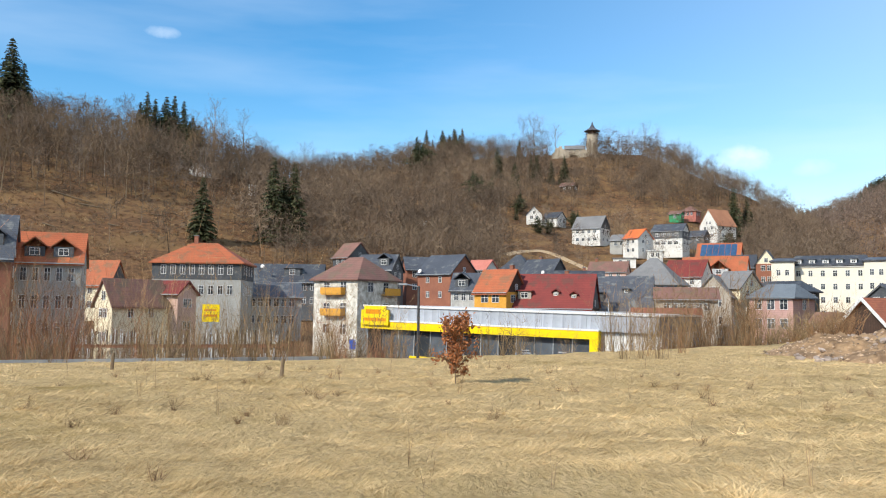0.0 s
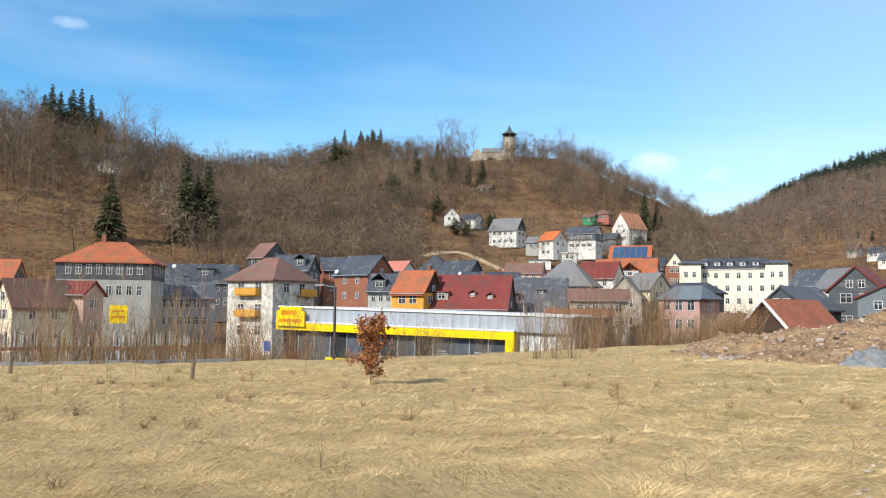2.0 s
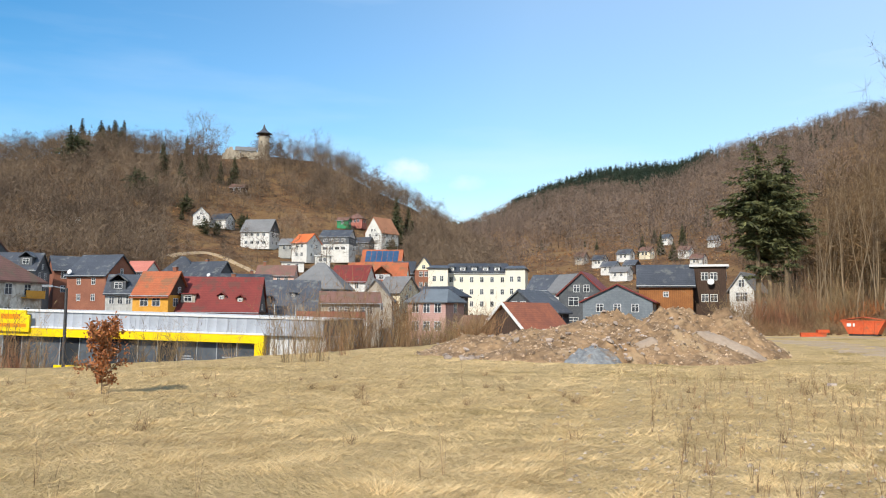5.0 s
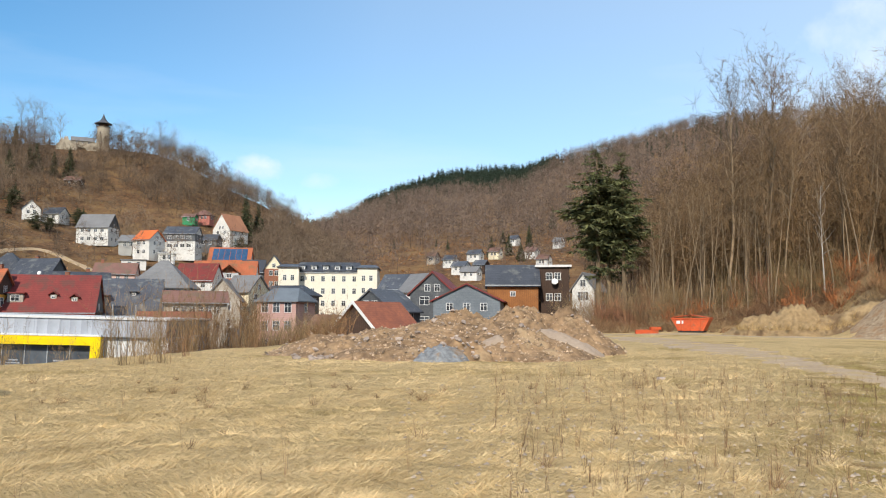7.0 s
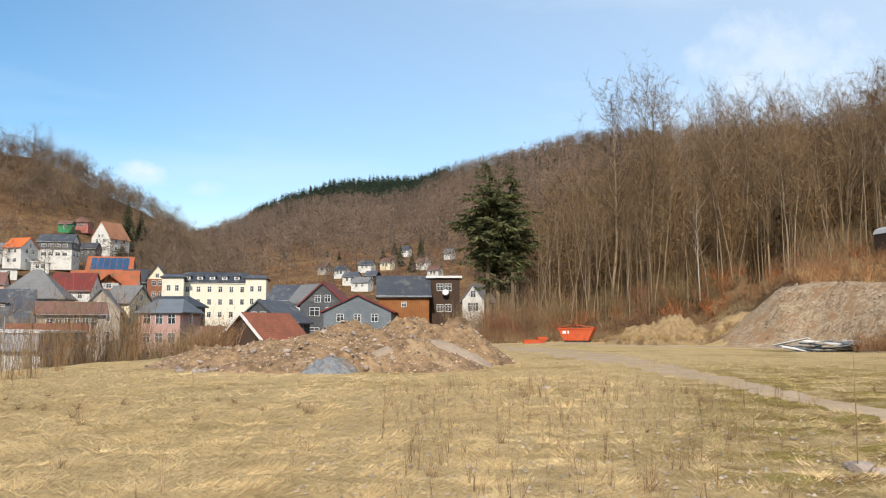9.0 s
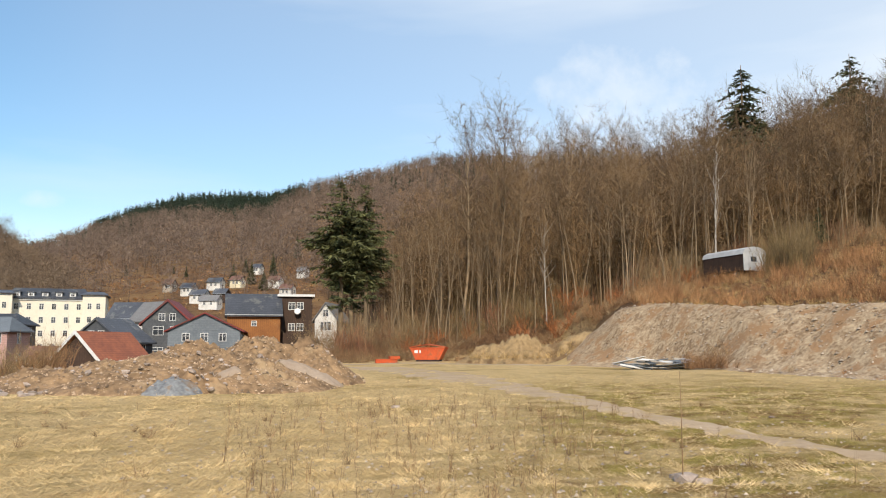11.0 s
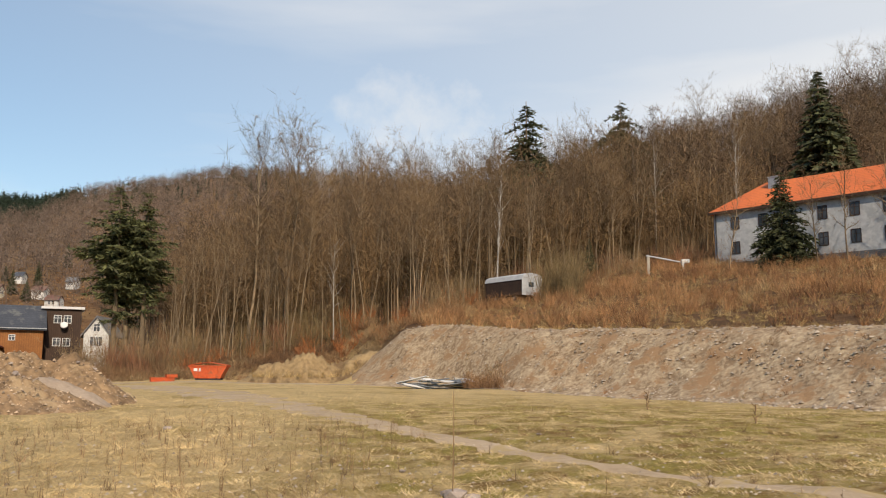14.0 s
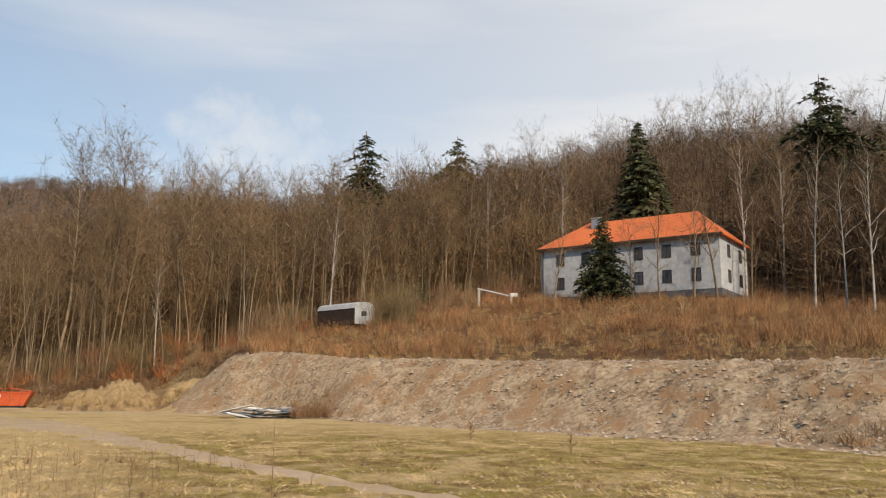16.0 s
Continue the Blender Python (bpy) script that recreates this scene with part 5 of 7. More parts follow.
def site_trailer():
    r = on_slope(69.4, 4.45, 60.0, 110.0)
    x, y = at(69.4, r)
    z0 = gz(x, y) - 0.1
    t = thing("site_trailer", x, y, z0, -69.4 - 50, label="old grey builders' trailer with a rounded roof", category="trailer")
    zb = 0.55
    h = 2.35
    L, W = 3.1, 1.4
    prof = [(-W, zb), (W, zb), (W, zb + h * 0.72), (W * 0.85, zb + h * 0.88), (W * 0.5, zb + h * 0.98), (0, zb + h), (-W * 0.5, zb + h * 0.98), (-W * 0.85, zb + h * 0.88), (-W, zb + h * 0.72)]
    part("body", Build().prism(prof[:3] + [prof[-1]], "x", -L, L).mesh("body", M["wood_dark"]), t, "dark trailer side")
    roof = [(-W - 0.06, zb + h * 0.70), (-W * 0.85 - 0.06, zb + h * 0.9), (-W * 0.5, zb + h * 1.0), (0, zb + h * 1.03), (W * 0.5, zb + h * 1.0), (W * 0.85 + 0.06, zb + h * 0.9), (W + 0.06, zb + h * 0.70), (0, zb + h * 0.73)]
    part("roof", Build().prism(roof[::-1], "x", -L - 0.1, L + 0.1).mesh("roof", M["plaster_pale"]), t, "pale sheet roof")
    # paler than the side: the sun on this end is painted into its material
    part("end_wall", Build().prism(prof, "x", L + 0.004, L + 0.06).mesh("end_wall", M["plaster_pale"]), t, "grey end wall with sunlight in its colour")
    part("end_window", Build().box(L + 0.064, L + 0.09, -0.5, 0.2, zb + 0.9, zb + 1.4).mesh("end_window", M["glass_dark"]), t)
    for sx in (-1.6, 1.6):
        for sy in (-1, 1):
            wh = part("wheel", Build().tube((sx, sy * 1.15, zb - 0.25), (sx, sy * 0.95, zb - 0.25), 0.42, 0.42, 14).mesh("wheel", M["metal_dark"]), t)
            part("hub", Build().tube((sx, sy * 1.17, zb - 0.25), (sx, sy * 1.154, zb - 0.25), 0.16, 0.16, 10).mesh("hub", M["metal_grey"]), wh)
    x, y = at(79.7, 100)
    z0 = gz(x, y)
    f = thing("wall_remnant", x, y, z0, -79.7 + 10, label="white concrete remnant of a collapsed shed", category="ruin")
    part("slab", Build().add([(-2.4, -0.2, 1.9), (1.6, -0.2, 1.1), (1.6, 0.2, 1.1), (-2.4, 0.2, 1.9), (-2.4, -0.2, 2.05), (1.6, -0.2, 1.25), (1.6, 0.2, 1.25), (-2.4, 0.2, 2.05)],
                             [(3, 2, 1, 0), (4, 5, 6, 7), (0, 1, 5, 4), (1, 2, 6, 5), (2, 3, 7, 6), (3, 0, 4, 7)]).mesh("slab", M["plaster_pale"]), f)
    part("pillar", Build().box(1.62, 1.9, -0.3, 0.3, -0.3, 1.1).box(1.62, 2.5, -0.35, 0.35, 1.104, 1.5).mesh("pillar", M["plaster_white"]), f)
    part("pillar", Build().box(-2.3, -2.0, -0.15, 0.15, -0.3, 1.85).mesh("pillar", M["wood_pale"]), f)


town()
slope_houses()
right_house()
hilltop_tower()
shop()
street_furniture()
parked_car(-8.6, 66, "car_white", 20, "white hatchback parked below the meadow")
parked_car(-3.2, 78, "car_white", 12, "white car parked before the shop front")
parked_car(-11.2, 70, "car_dark", 160, "dark car parked below the meadow")
skip_container()
site_trailer()


# ---- earthworks ----
def heap(name, b, r, half_w, half_d, height, mat, label, seed, rough=0.22, n=46, peaks=((0, 0, 1.0, 0.6),), category="heap", turn=0.0):
    """A heap of loose material: peaks are (x, y, height share, spread), in half widths."""
    x0, y0 = at(b, r)
    a = radians(-b + turn)
    v, f = [], []
    for j in range(n + 1):
        for i in range(n + 1):
            u, w = 2 * i / n - 1, 2 * j / n - 1
            lx, ly = u * half_w, w * half_d
            x, y = x0 + lx * math.cos(a) - ly * math.sin(a), y0 + lx * math.sin(a) + ly * math.cos(a)
            hh = 0.0
            for px, py, ph, ps in peaks:
                q = math.hypot((u - px), (w - py)) / ps
                hh = max(hh, ph * max(0.0, 1 - q ** 1.35))
            fine = noise.noise((x * 0.55 + seed, y * 0.55, 0)) + 0.6 * noise.noise((x * 1.7, y * 1.7 + seed, 1)) + 0.6 * noise.noise((x * 4.5, y * 4.5, seed))
            z = hh * height * (1 + rough * fine) + (rough * 0.5 * fine * min(1, hh * 5) * min(height, 1.5))
            v.append((x - x0, y - y0, gz(x, y) + max(z, 0) - (0.25 if hh <= 0 else 0.02)))
    for j in range(n):
        for i in range(n):
            k = j * (n + 1) + i
            f.append((k, k + 1, k + n + 2, k + n + 1))
    me = Build().add(v, f).mesh(name, M[mat], smooth=True)
    return thing(name, x0, y0, 0, 0, me, label=label, category=category)


def rock_mesh(seed, size):
    rnd = random.Random(seed)
    bm = bmesh.new()
    bmesh.ops.create_icosphere(bm, subdivisions=1, radius=size)
    for v in bm.verts:
        v.co *= rnd.uniform(0.6, 1.15)
        v.co.z *= 0.65
    me = bpy.data.meshes.new("stone")
    bm.to_mesh(me)
    bm.free()
    return me


def earthworks():
    rnd = random.Random(4)
    heaps = [
        heap("spoil_heap", 33.0, 38.0, 8.0, 7.0, 2.4, "soil", "long heap of brown excavated soil and rubble", 1.0, n=120, rough=0.17,
             peaks=((-0.05, 0, 0.62, 0.62), (0.10, 0.15, 0.86, 0.40), (0.42, 0.15, 0.95, 0.45), (0.66, 0.15, 0.80, 0.38), (-0.36, -0.1, 0.48, 0.40), (-0.62, -0.3, 0.33, 0.36), (0.3, -0.4, 0.55, 0.5), (-0.1, -0.55, 0.40, 0.45), (-0.3, -0.7, 0.3, 0.3))),
        heap("gravel_heap", 32.5, 31.6, 1.2, 1.2, 0.62, "gravel_grey", "small heap of blue-grey gravel", 2.0, rough=0.30, n=30, peaks=((0.1, 0, 1.0, 0.85), (-0.35, -0.1, 0.7, 0.6))),
        heap("rubble_heap", 34.2, 32.2, 1.3, 1.2, 0.80, "soil", "small heap of brown rubble", 3.0, rough=0.45, n=26, peaks=((-0.2, 0, 1.0, 0.75), (0.3, 0, 0.7, 0.6))),
        heap("sand_heap", 36.6, 33.6, 2.0, 1.6, 0.95, "gravel_pale", "heap of pale brown gravel", 5.0, rough=0.12, n=30, peaks=((-0.1, 0, 1.0, 0.85), (0.4, 0, 0.75, 0.6))),
        heap("sand_heap", 39.6, 35.6, 2.8, 2.0, 1.15, "gravel_pale", "heap of pale brown gravel", 5.5, rough=0.12, n=26, peaks=((0, 0, 1.0, 0.9),)),
        heap("sand_heap", 55.6, 74, 6.4, 3.2, 2.2, "sand", "mound of yellowish sand beside the gravel bank", 6.0, rough=0.34, n=56,
             peaks=((-0.1, 0, 1.0, 0.7), (-0.45, 0, 0.6, 0.5), (0.4, 0, 0.62, 0.6))),
    ]
    meshes = []
    for k in range(6):
        me = rock_mesh(k, 1.0)
        me.materials.append(M["stone"])
        meshes.append(me)

    def stones(parent, n, lo, hi):
        ve = [Vector(v.co) for v in parent.data.vertices]
        picks = [v for v in ve if v.z > gz(parent.location.x + v.x, parent.location.y + v.y) + 0.03]
        for _ in range(n):
            p = rnd.choice(picks)
            s = lo * (hi / lo) ** (rnd.random() ** 2)
            m = pose(p.x + rnd.uniform(-.15, .15), p.y + rnd.uniform(-.15, .15), p.z + s * 0.2, rnd.uniform(-30, 30), rnd.uniform(-30, 30), rnd.uniform(0, 360)) @ Matrix.Diagonal((s, s * rnd.uniform(.7, 1.2), s, 1))
            part("stone", rnd.choice(meshes), parent, m=m)

    stones(heaps[0], 260, 0.04, 0.17)
    stones(heaps[1], 24, 0.04, 0.12)
    stones(heaps[2], 40, 0.06, 0.22)
    stones(heaps[5], 25, 0.06, 0.2)
    # clods and gravel all over the big heap
    rng = np.random.default_rng(14)
    src = np.array([v.co for v in heaps[0].data.vertices]) + np.array(heaps[0].location)
    lift = src[:, 2] - ground_z(src[:, 0], src[:, 1])
    src = src[lift > 0.02]
    n = 9000
    p = src[rng.integers(0, len(src), n)] + rng.normal(0, 0.06, (n, 3)) * np.array([1, 1, 0.2])
    s = (0.022 * 4.0 ** (rng.random(n) ** 2.2))[:, None]
    tri = []
    for q in ((1, 0, -0.2), (-1, 0.3, -0.2), (0.1, 1, -0.2), (0.1, -1, -0.2), (0.2, 0.1, 0.9)):
        tri.append(p + np.array(q) * s * rng.uniform(0.7, 1.2, (n, 3)))
    vs = np.stack(tri, 1).reshape(-1, 3)
    base = (np.arange(n) * 5)[:, None]
    ts = (np.array([[0, 2, 4, 2, 1, 4, 1, 3, 4, 3, 0, 4]]) + base).reshape(-1, 3)
    tagged(new("rubble", array_mesh("rubble", vs, ts, M["clod"])), "earth clods and small rubble strewn over the spoil heap", "rubble", kind="stuff")
    # pale broken stones at the heap's left foot, and single stones in the field
    for k in range(26):
        b, r = rnd.uniform(22.6, 28), rnd.uniform(31.5, 37)
        x, y = at(b, r)
        s = rnd.uniform(0.08, 0.2)
        o = thing("stone", x, y, gz(x, y) + s * 0.25, rnd.uniform(0, 360), rnd.choice(meshes), label="pale broken stone lying at the foot of the heap", category="stone", group="stones by the heap")
        o.scale = (s, s * rnd.uniform(0.7, 1.1), s * 0.9)
    for b, r, s in ((65.6, 11.3, 0.16), (66.6, 11.2, 0.10), (64.9, 11.5, 0.08), (62.0, 14.0, 0.06), (30.0, 13.5, 0.05), (47.0, 22.0, 0.09), (71, 21, 0.07)):
        x, y = at(b, r)
        o = thing("stone", x, y, gz(x, y) + s * 0.35, b * 7, rnd.choice(meshes), label="pale grey stone lying in the grass", category="stone", group="stones in the field")
        o.scale = (s * 1.3, s, s)

    # gravel bank
    nb, nr = 190, 26
    bb = np.linspace(58.5, 122, nb)
    v = []
    for b in bb:
        r1 = float(np.interp(b, BANK_B, BANK_R))
        for j in range(nr):
            r = r1 - 1.2 + j * (11.0 / (nr - 1))
            x, y = at(b, r)
            end = min(1.0, (b - 58.5) / 3.5)
            across = j / (nr - 1)
            lift = 0.35 * end * math.sin(math.pi * min(1, max(0, across * 1.15 - 0.05))) ** 0.6 + 0.14 * noise.noise((x * 0.5, y * 0.5, 3)) + 0.10 * noise.noise((x * 1.6, y * 1.6, 5)) + 0.05 * noise.noise((x * 4, y * 4, 5))
            lift *= min(1.0, across * 6, (1 - across) * 5)
            v.append((x, y, gz(x, y) + lift - (0.12 if j in (0, nr - 1) else 0) + 0.03))
    f = [(i * nr + j, i * nr + j + 1, (i + 1) * nr + j + 1, (i + 1) * nr + j) for i in range(nb - 1) for j in range(nr - 1)]
    tagged(new("gravel_bank", Build().add(v, f).mesh("gravel_bank", M["gravel_bank"], smooth=True)), "long pale gravel bank at the edge of the meadow", "bank", kind="structure")
    # loose stones on the bank
    vs, ts = [], []
    rng = np.random.default_rng(8)
    for k in range(6500):
        b = rng.uniform(61, 112)
        r1 = float(np.interp(b, BANK_B, BANK_R))
        r = r1 - 1.5 + rng.uniform(0, 1) * 10.0
        x, y = at(b, r)
        s = 0.03 * (5.0 ** (rng.random() ** 2.5))
        z = gz(x, y) + 0.36 * math.sin(math.pi * min(1, max(0, (r - r1 + 1.2) / 11))) + s * 0.2
        o = len(vs)
        for q in ((s, 0, 0), (-s, 0.2 * s, 0), (0.1 * s, s, 0), (0, -s, 0.1 * s), (0.2 * s, 0.1 * s, 0.8 * s)):
            j = rng.uniform(0.7, 1.2, 3)
            vs.append((x + q[0] * j[0], y + q[1] * j[1], z + q[2] * j[2]))
        ts += [(o, o + 2, o + 4), (o + 2, o + 1, o + 4), (o + 1, o + 3, o + 4), (o + 3, o, o + 4)]
    tagged(new("loose_stones", array_mesh("loose_stones", vs, ts, M["stone_small"])), "small pale stones scattered over the gravel bank", "stones", kind="stuff")

    # pile of boards and sheets on the track
    x0, y0 = at(64.6, 59)
    pile = thing("board_pile", x0, y0, gz(x0, y0), -64, label="untidy pile of pale boards and grey-blue sheets", category="pile")
    for k in range(26):
        w, l = rnd.uniform(0.18, 0.6), rnd.uniform(1.2, 2.8)
        mat = rnd.choice(["white_paint", "white_paint", "slate_blue", "metal_grey", "wood_pale"])
        me = Build().box(-l / 2, l / 2, -w / 2, w / 2, 0, 0.05).mesh("board", M[mat])
        part("board", me, pile, m=pose(rnd.uniform(-2.3, 2.3), rnd.uniform(-1.0, 1.0), 0.06 + 0.032 * k * rnd.uniform(0.5, 1), rnd.uniform(-18, 32), rnd.uniform(-14, 14), rnd.uniform(-50, 50)))


earthworks()


# ---- trees ----
def tubes(segs, sides):
    """Vertices and quads as triangles for many tapered segments (p0, p1, r0, r1)."""
    p0 = np.array([s[0] for s in segs], float)
    p1 = np.array([s[1] for s in segs], float)
    r0 = np.array([s[2] for s in segs], float)[:, None]
    r1 = np.array([s[3] for s in segs], float)[:, None]
    d = p1 - p0
    d /= np.linalg.norm(d, axis=1, keepdims=True) + 1e-9
    ref = np.where(np.abs(d[:, 2:3]) > 0.9, np.array([[1.0, 0, 0]]), np.array([[0, 0, 1.0]]))
    u = np.cross(d, ref)
    u /= np.linalg.norm(u, axis=1, keepdims=True) + 1e-9
    w = np.cross(d, u)
    rings = []
    for p, r in ((p0, r0), (p1, r1)):
        for k in range(sides):
            a = 2 * math.pi * k / sides
            rings.append(p + (u * math.cos(a) + w * math.sin(a)) * r)
    v = np.stack(rings, 1).reshape(-1, 3)
    n = len(segs)
    base = (np.arange(n) * 2 * sides)[:, None]
    t = []
    for k in range(sides):
        k2 = (k + 1) % sides
        t += [[k, k2, k2 + sides], [k, k2 + sides, k + sides]]
    t = np.array(t).reshape(1, -1) + base
    return v, t.reshape(-1, 3)


def slivers(p, d, length, width, rng):
    """Thin triangles from p along d."""
    n = len(p)
    side = np.cross(d, rng.normal(size=(n, 3)))
    side /= np.linalg.norm(side, axis=1, keepdims=True) + 1e-9
    v = np.stack([p - side * width[:, None] / 2, p + side * width[:, None] / 2, p + d * length[:, None]], 1).reshape(-1, 3)
    return v, np.arange(3 * n).reshape(-1, 3)


def unit(v):
    return v / (np.linalg.norm(v, axis=-1, keepdims=True) + 1e-9)


def bare_tree(seed, h, start=0.35, limbs=15, spread=0.32, up_=0.9, trunk_r=0.012, forks=6, twigs=9, lean=0.04, name="bare"):
    """Meshes (trunk with limbs, crown of twigs) of a leafless tree of height h."""
    rng = np.random.default_rng(seed)
    segs = []
    path = [np.zeros(3)]
    drift = rng.normal(0, lean, 2)
    n = 9
    for k in range(n):
        drift += rng.normal(0, lean * 0.6, 2)
        path.append(path[-1] + np.array([drift[0] * h / n, drift[1] * h / n, h / n]))
    rad = [trunk_r * h * (1 - 0.93 * k / n) for k in range(n + 1)]
    path[0][2] = -0.6
    rad[0] *= 1.25
    for k in range(n):
        segs.append((path[k], path[k + 1], rad[k], rad[k + 1]))
    trunk_v, trunk_t = tubes(segs, 6)
    limb, fine, tips = [], [], []
    for k in range(limbs):
        u = start + (1 - start) * (k + rng.uniform(0.2, 0.8)) / limbs
        j = min(int(u * n), n - 1)
        p = path[j] + (path[j + 1] - path[j]) * (u * n - j)
        az = k * 2.4 + rng.uniform(-0.5, 0.5)
        d = unit(np.array([math.cos(az), math.sin(az), up_ + rng.uniform(-0.35, 0.5) + 0.6 * u]))
        ln = h * spread * (0.5 + 0.72 * math.sin(math.pi * (0.12 + 0.80 * (u - start) / (1 - start)))) * rng.uniform(0.7, 1.15)
        r = max(rad[j] * 0.55, 0.02)
        q = p
        m = 4
        for s in range(m):
            d = unit(d + rng.normal(0, 0.24, 3) + np.array([0, 0, 0.12]))
            q2 = q + d * ln / m
            limb.append((q, q2, r * (1 - s / m * 0.8), r * (1 - (s + 1) / m * 0.8)))
            for _ in range(max(1, round(forks / m + rng.uniform(-0.4, 0.4)))):
                d2 = unit(d + rng.normal(0, 0.7, 3) + np.array([0, 0, 0.15]))
                l2 = ln * rng.uniform(0.28, 0.5)
                a = q + (q2 - q) * rng.random()
                mid = a + d2 * l2 / 2
                d3 = unit(d2 + rng.normal(0, 0.35, 3) + np.array([0, 0, 0.12]))
                end = mid + d3 * l2 / 2
                fine += [(a, mid, r * 0.4, r * 0.28), (mid, end, r * 0.28, r * 0.12)]
                for _t in range(twigs):
                    w = rng.random()
                    tips.append((a + (mid - a) * w * 2 if w < 0.5 else mid + (end - mid) * (w * 2 - 1), unit(d3 + rng.normal(0, 0.75, 3) + np.array([0, 0, 0.12])), l2 * rng.uniform(0.25, 0.6)))
            q = q2
    lv, lt = tubes(limb, 4)
    v = np.concatenate([trunk_v, lv])
    t = np.concatenate([trunk_t, lt + len(trunk_v)])
    fp = np.repeat(np.array([x[0] for x in fine]), 2, axis=0)
    fd = np.repeat(np.array([x[1] - x[0] for x in fine]), 2, axis=0)
    fv, ft = slivers(fp, unit(fd), np.linalg.norm(fd, axis=1) * 1.15, np.repeat(np.array([min(x[2] * 1.3, 0.09) for x in fine]), 2), rng)
    p = np.array([x[0] for x in tips])
    d = np.array([x[1] for x in tips])
    ln = np.array([x[2] for x in tips])
    tv, tt = slivers(p, d, ln, np.full(len(p), 0.0008 * h + 0.012), rng)
    return (v, t), (np.concatenate([fv, tv]), np.concatenate([ft, tt + len(fv)]))


def tree_kind(seed, h, bark, twig, **k):
    a, b = bare_tree(seed, h, **k)
    return array_mesh("trunk", *a, M[bark]), array_mesh("crown", *b, M[twig]), h


def conifer_kind(seed, h, radius, bottom=0.06, mat="needles", whorls=24, per=8, droop=0.35, ragged=0.25, round_=False, tuft=1, jump=0.6):
    rng = np.random.default_rng(seed)
    segs = [(np.array([0, 0, -0.5]), np.array([0, 0, h * 0.5]), 0.016 * h, 0.010 * h), (np.array([0, 0, h * 0.5]), np.array([0, 0, h * 0.98]), 0.010 * h, 0.002 * h)]
    tv, tt = tubes(segs, 7)
    P, D, L, W = [], [], [], []
    for k in range(whorls):
        u = bottom + (1 - bottom) * (k + rng.uniform(-0.2, 0.2)) / whorls
        u = min(max(u, bottom), 0.985)
        t = (u - bottom) / (1 - bottom)
        rr = radius * ((1 - t) ** 0.85) * (0.75 + 0.25 * min(1, t * 6)) + 0.15
        if round_:
            rr = radius * min(1.0, (1 - t) * 1.9) ** 0.75 * (0.45 + 0.55 * min(1.0, t * 3.2)) + 0.15
        for j in range(per):
            az = k * 0.9 + j * 2 * math.pi / per + rng.uniform(-0.3, 0.3)
            ln = rr * rng.uniform(1 - ragged, 1 + ragged * 0.6)
            out = np.array([math.cos(az), math.sin(az), 0.0])
            nseg = max(3, int(ln / 0.45))
            rise = rng.uniform(-jump, jump * (1 - t)) * h / whorls
            for s in range(nseg):
                f = (s + 0.5) / nseg
                p = np.array([0, 0, u * h]) + out * ln * f + np.array([0, 0, -droop * ln * f * f + 0.10 * ln * f + rise])
                for side in (-1, 1) * tuft:
                    dd = unit(rng.normal(0, 0.28 if tuft > 1 else 0.0, 3) + out * 0.75 + side * np.array([-out[1], out[0], 0]) * 0.75 + np.array([0, 0, -0.35 + rng.uniform(-0.3, 0.3)]))
                    P.append(p)
                    D.append(dd)
                    L.append((ln * 0.34 * (1.15 - f * 0.6) + 0.25) * (1.0 if tuft == 1 else rng.uniform(0.5, 1.0)))
                    W.append((0.16 * ln * (1.1 - 0.5 * f) + 0.16) * (1.0 if tuft == 1 else 0.44))
    P, D, L, W = map(np.array, (P, D, L, W))
    rng2 = np.random.default_rng(seed + 1)
    cv, ct = slivers(P, D, L, W, rng2)
    return array_mesh("trunk", tv, tt, M["bark"]), array_mesh("crown", cv, ct, M[mat]), h


def plant(kind, x, y, label, category="tree", name="tree", group="", scale=1.0, z=None, turn=None, rnd=random):
    trunk, crown, h = kind
    root = new(name, None)
    root.matrix_world = pose(x, y, gz(x, y) if z is None else z, 0, 0, rnd.uniform(0, 360) if turn is None else turn) @ Matrix.Scale(scale, 4)
    tagged(root, label, category, group)
    part("trunk", trunk, root)
    part("crown", crown, root)
    return root


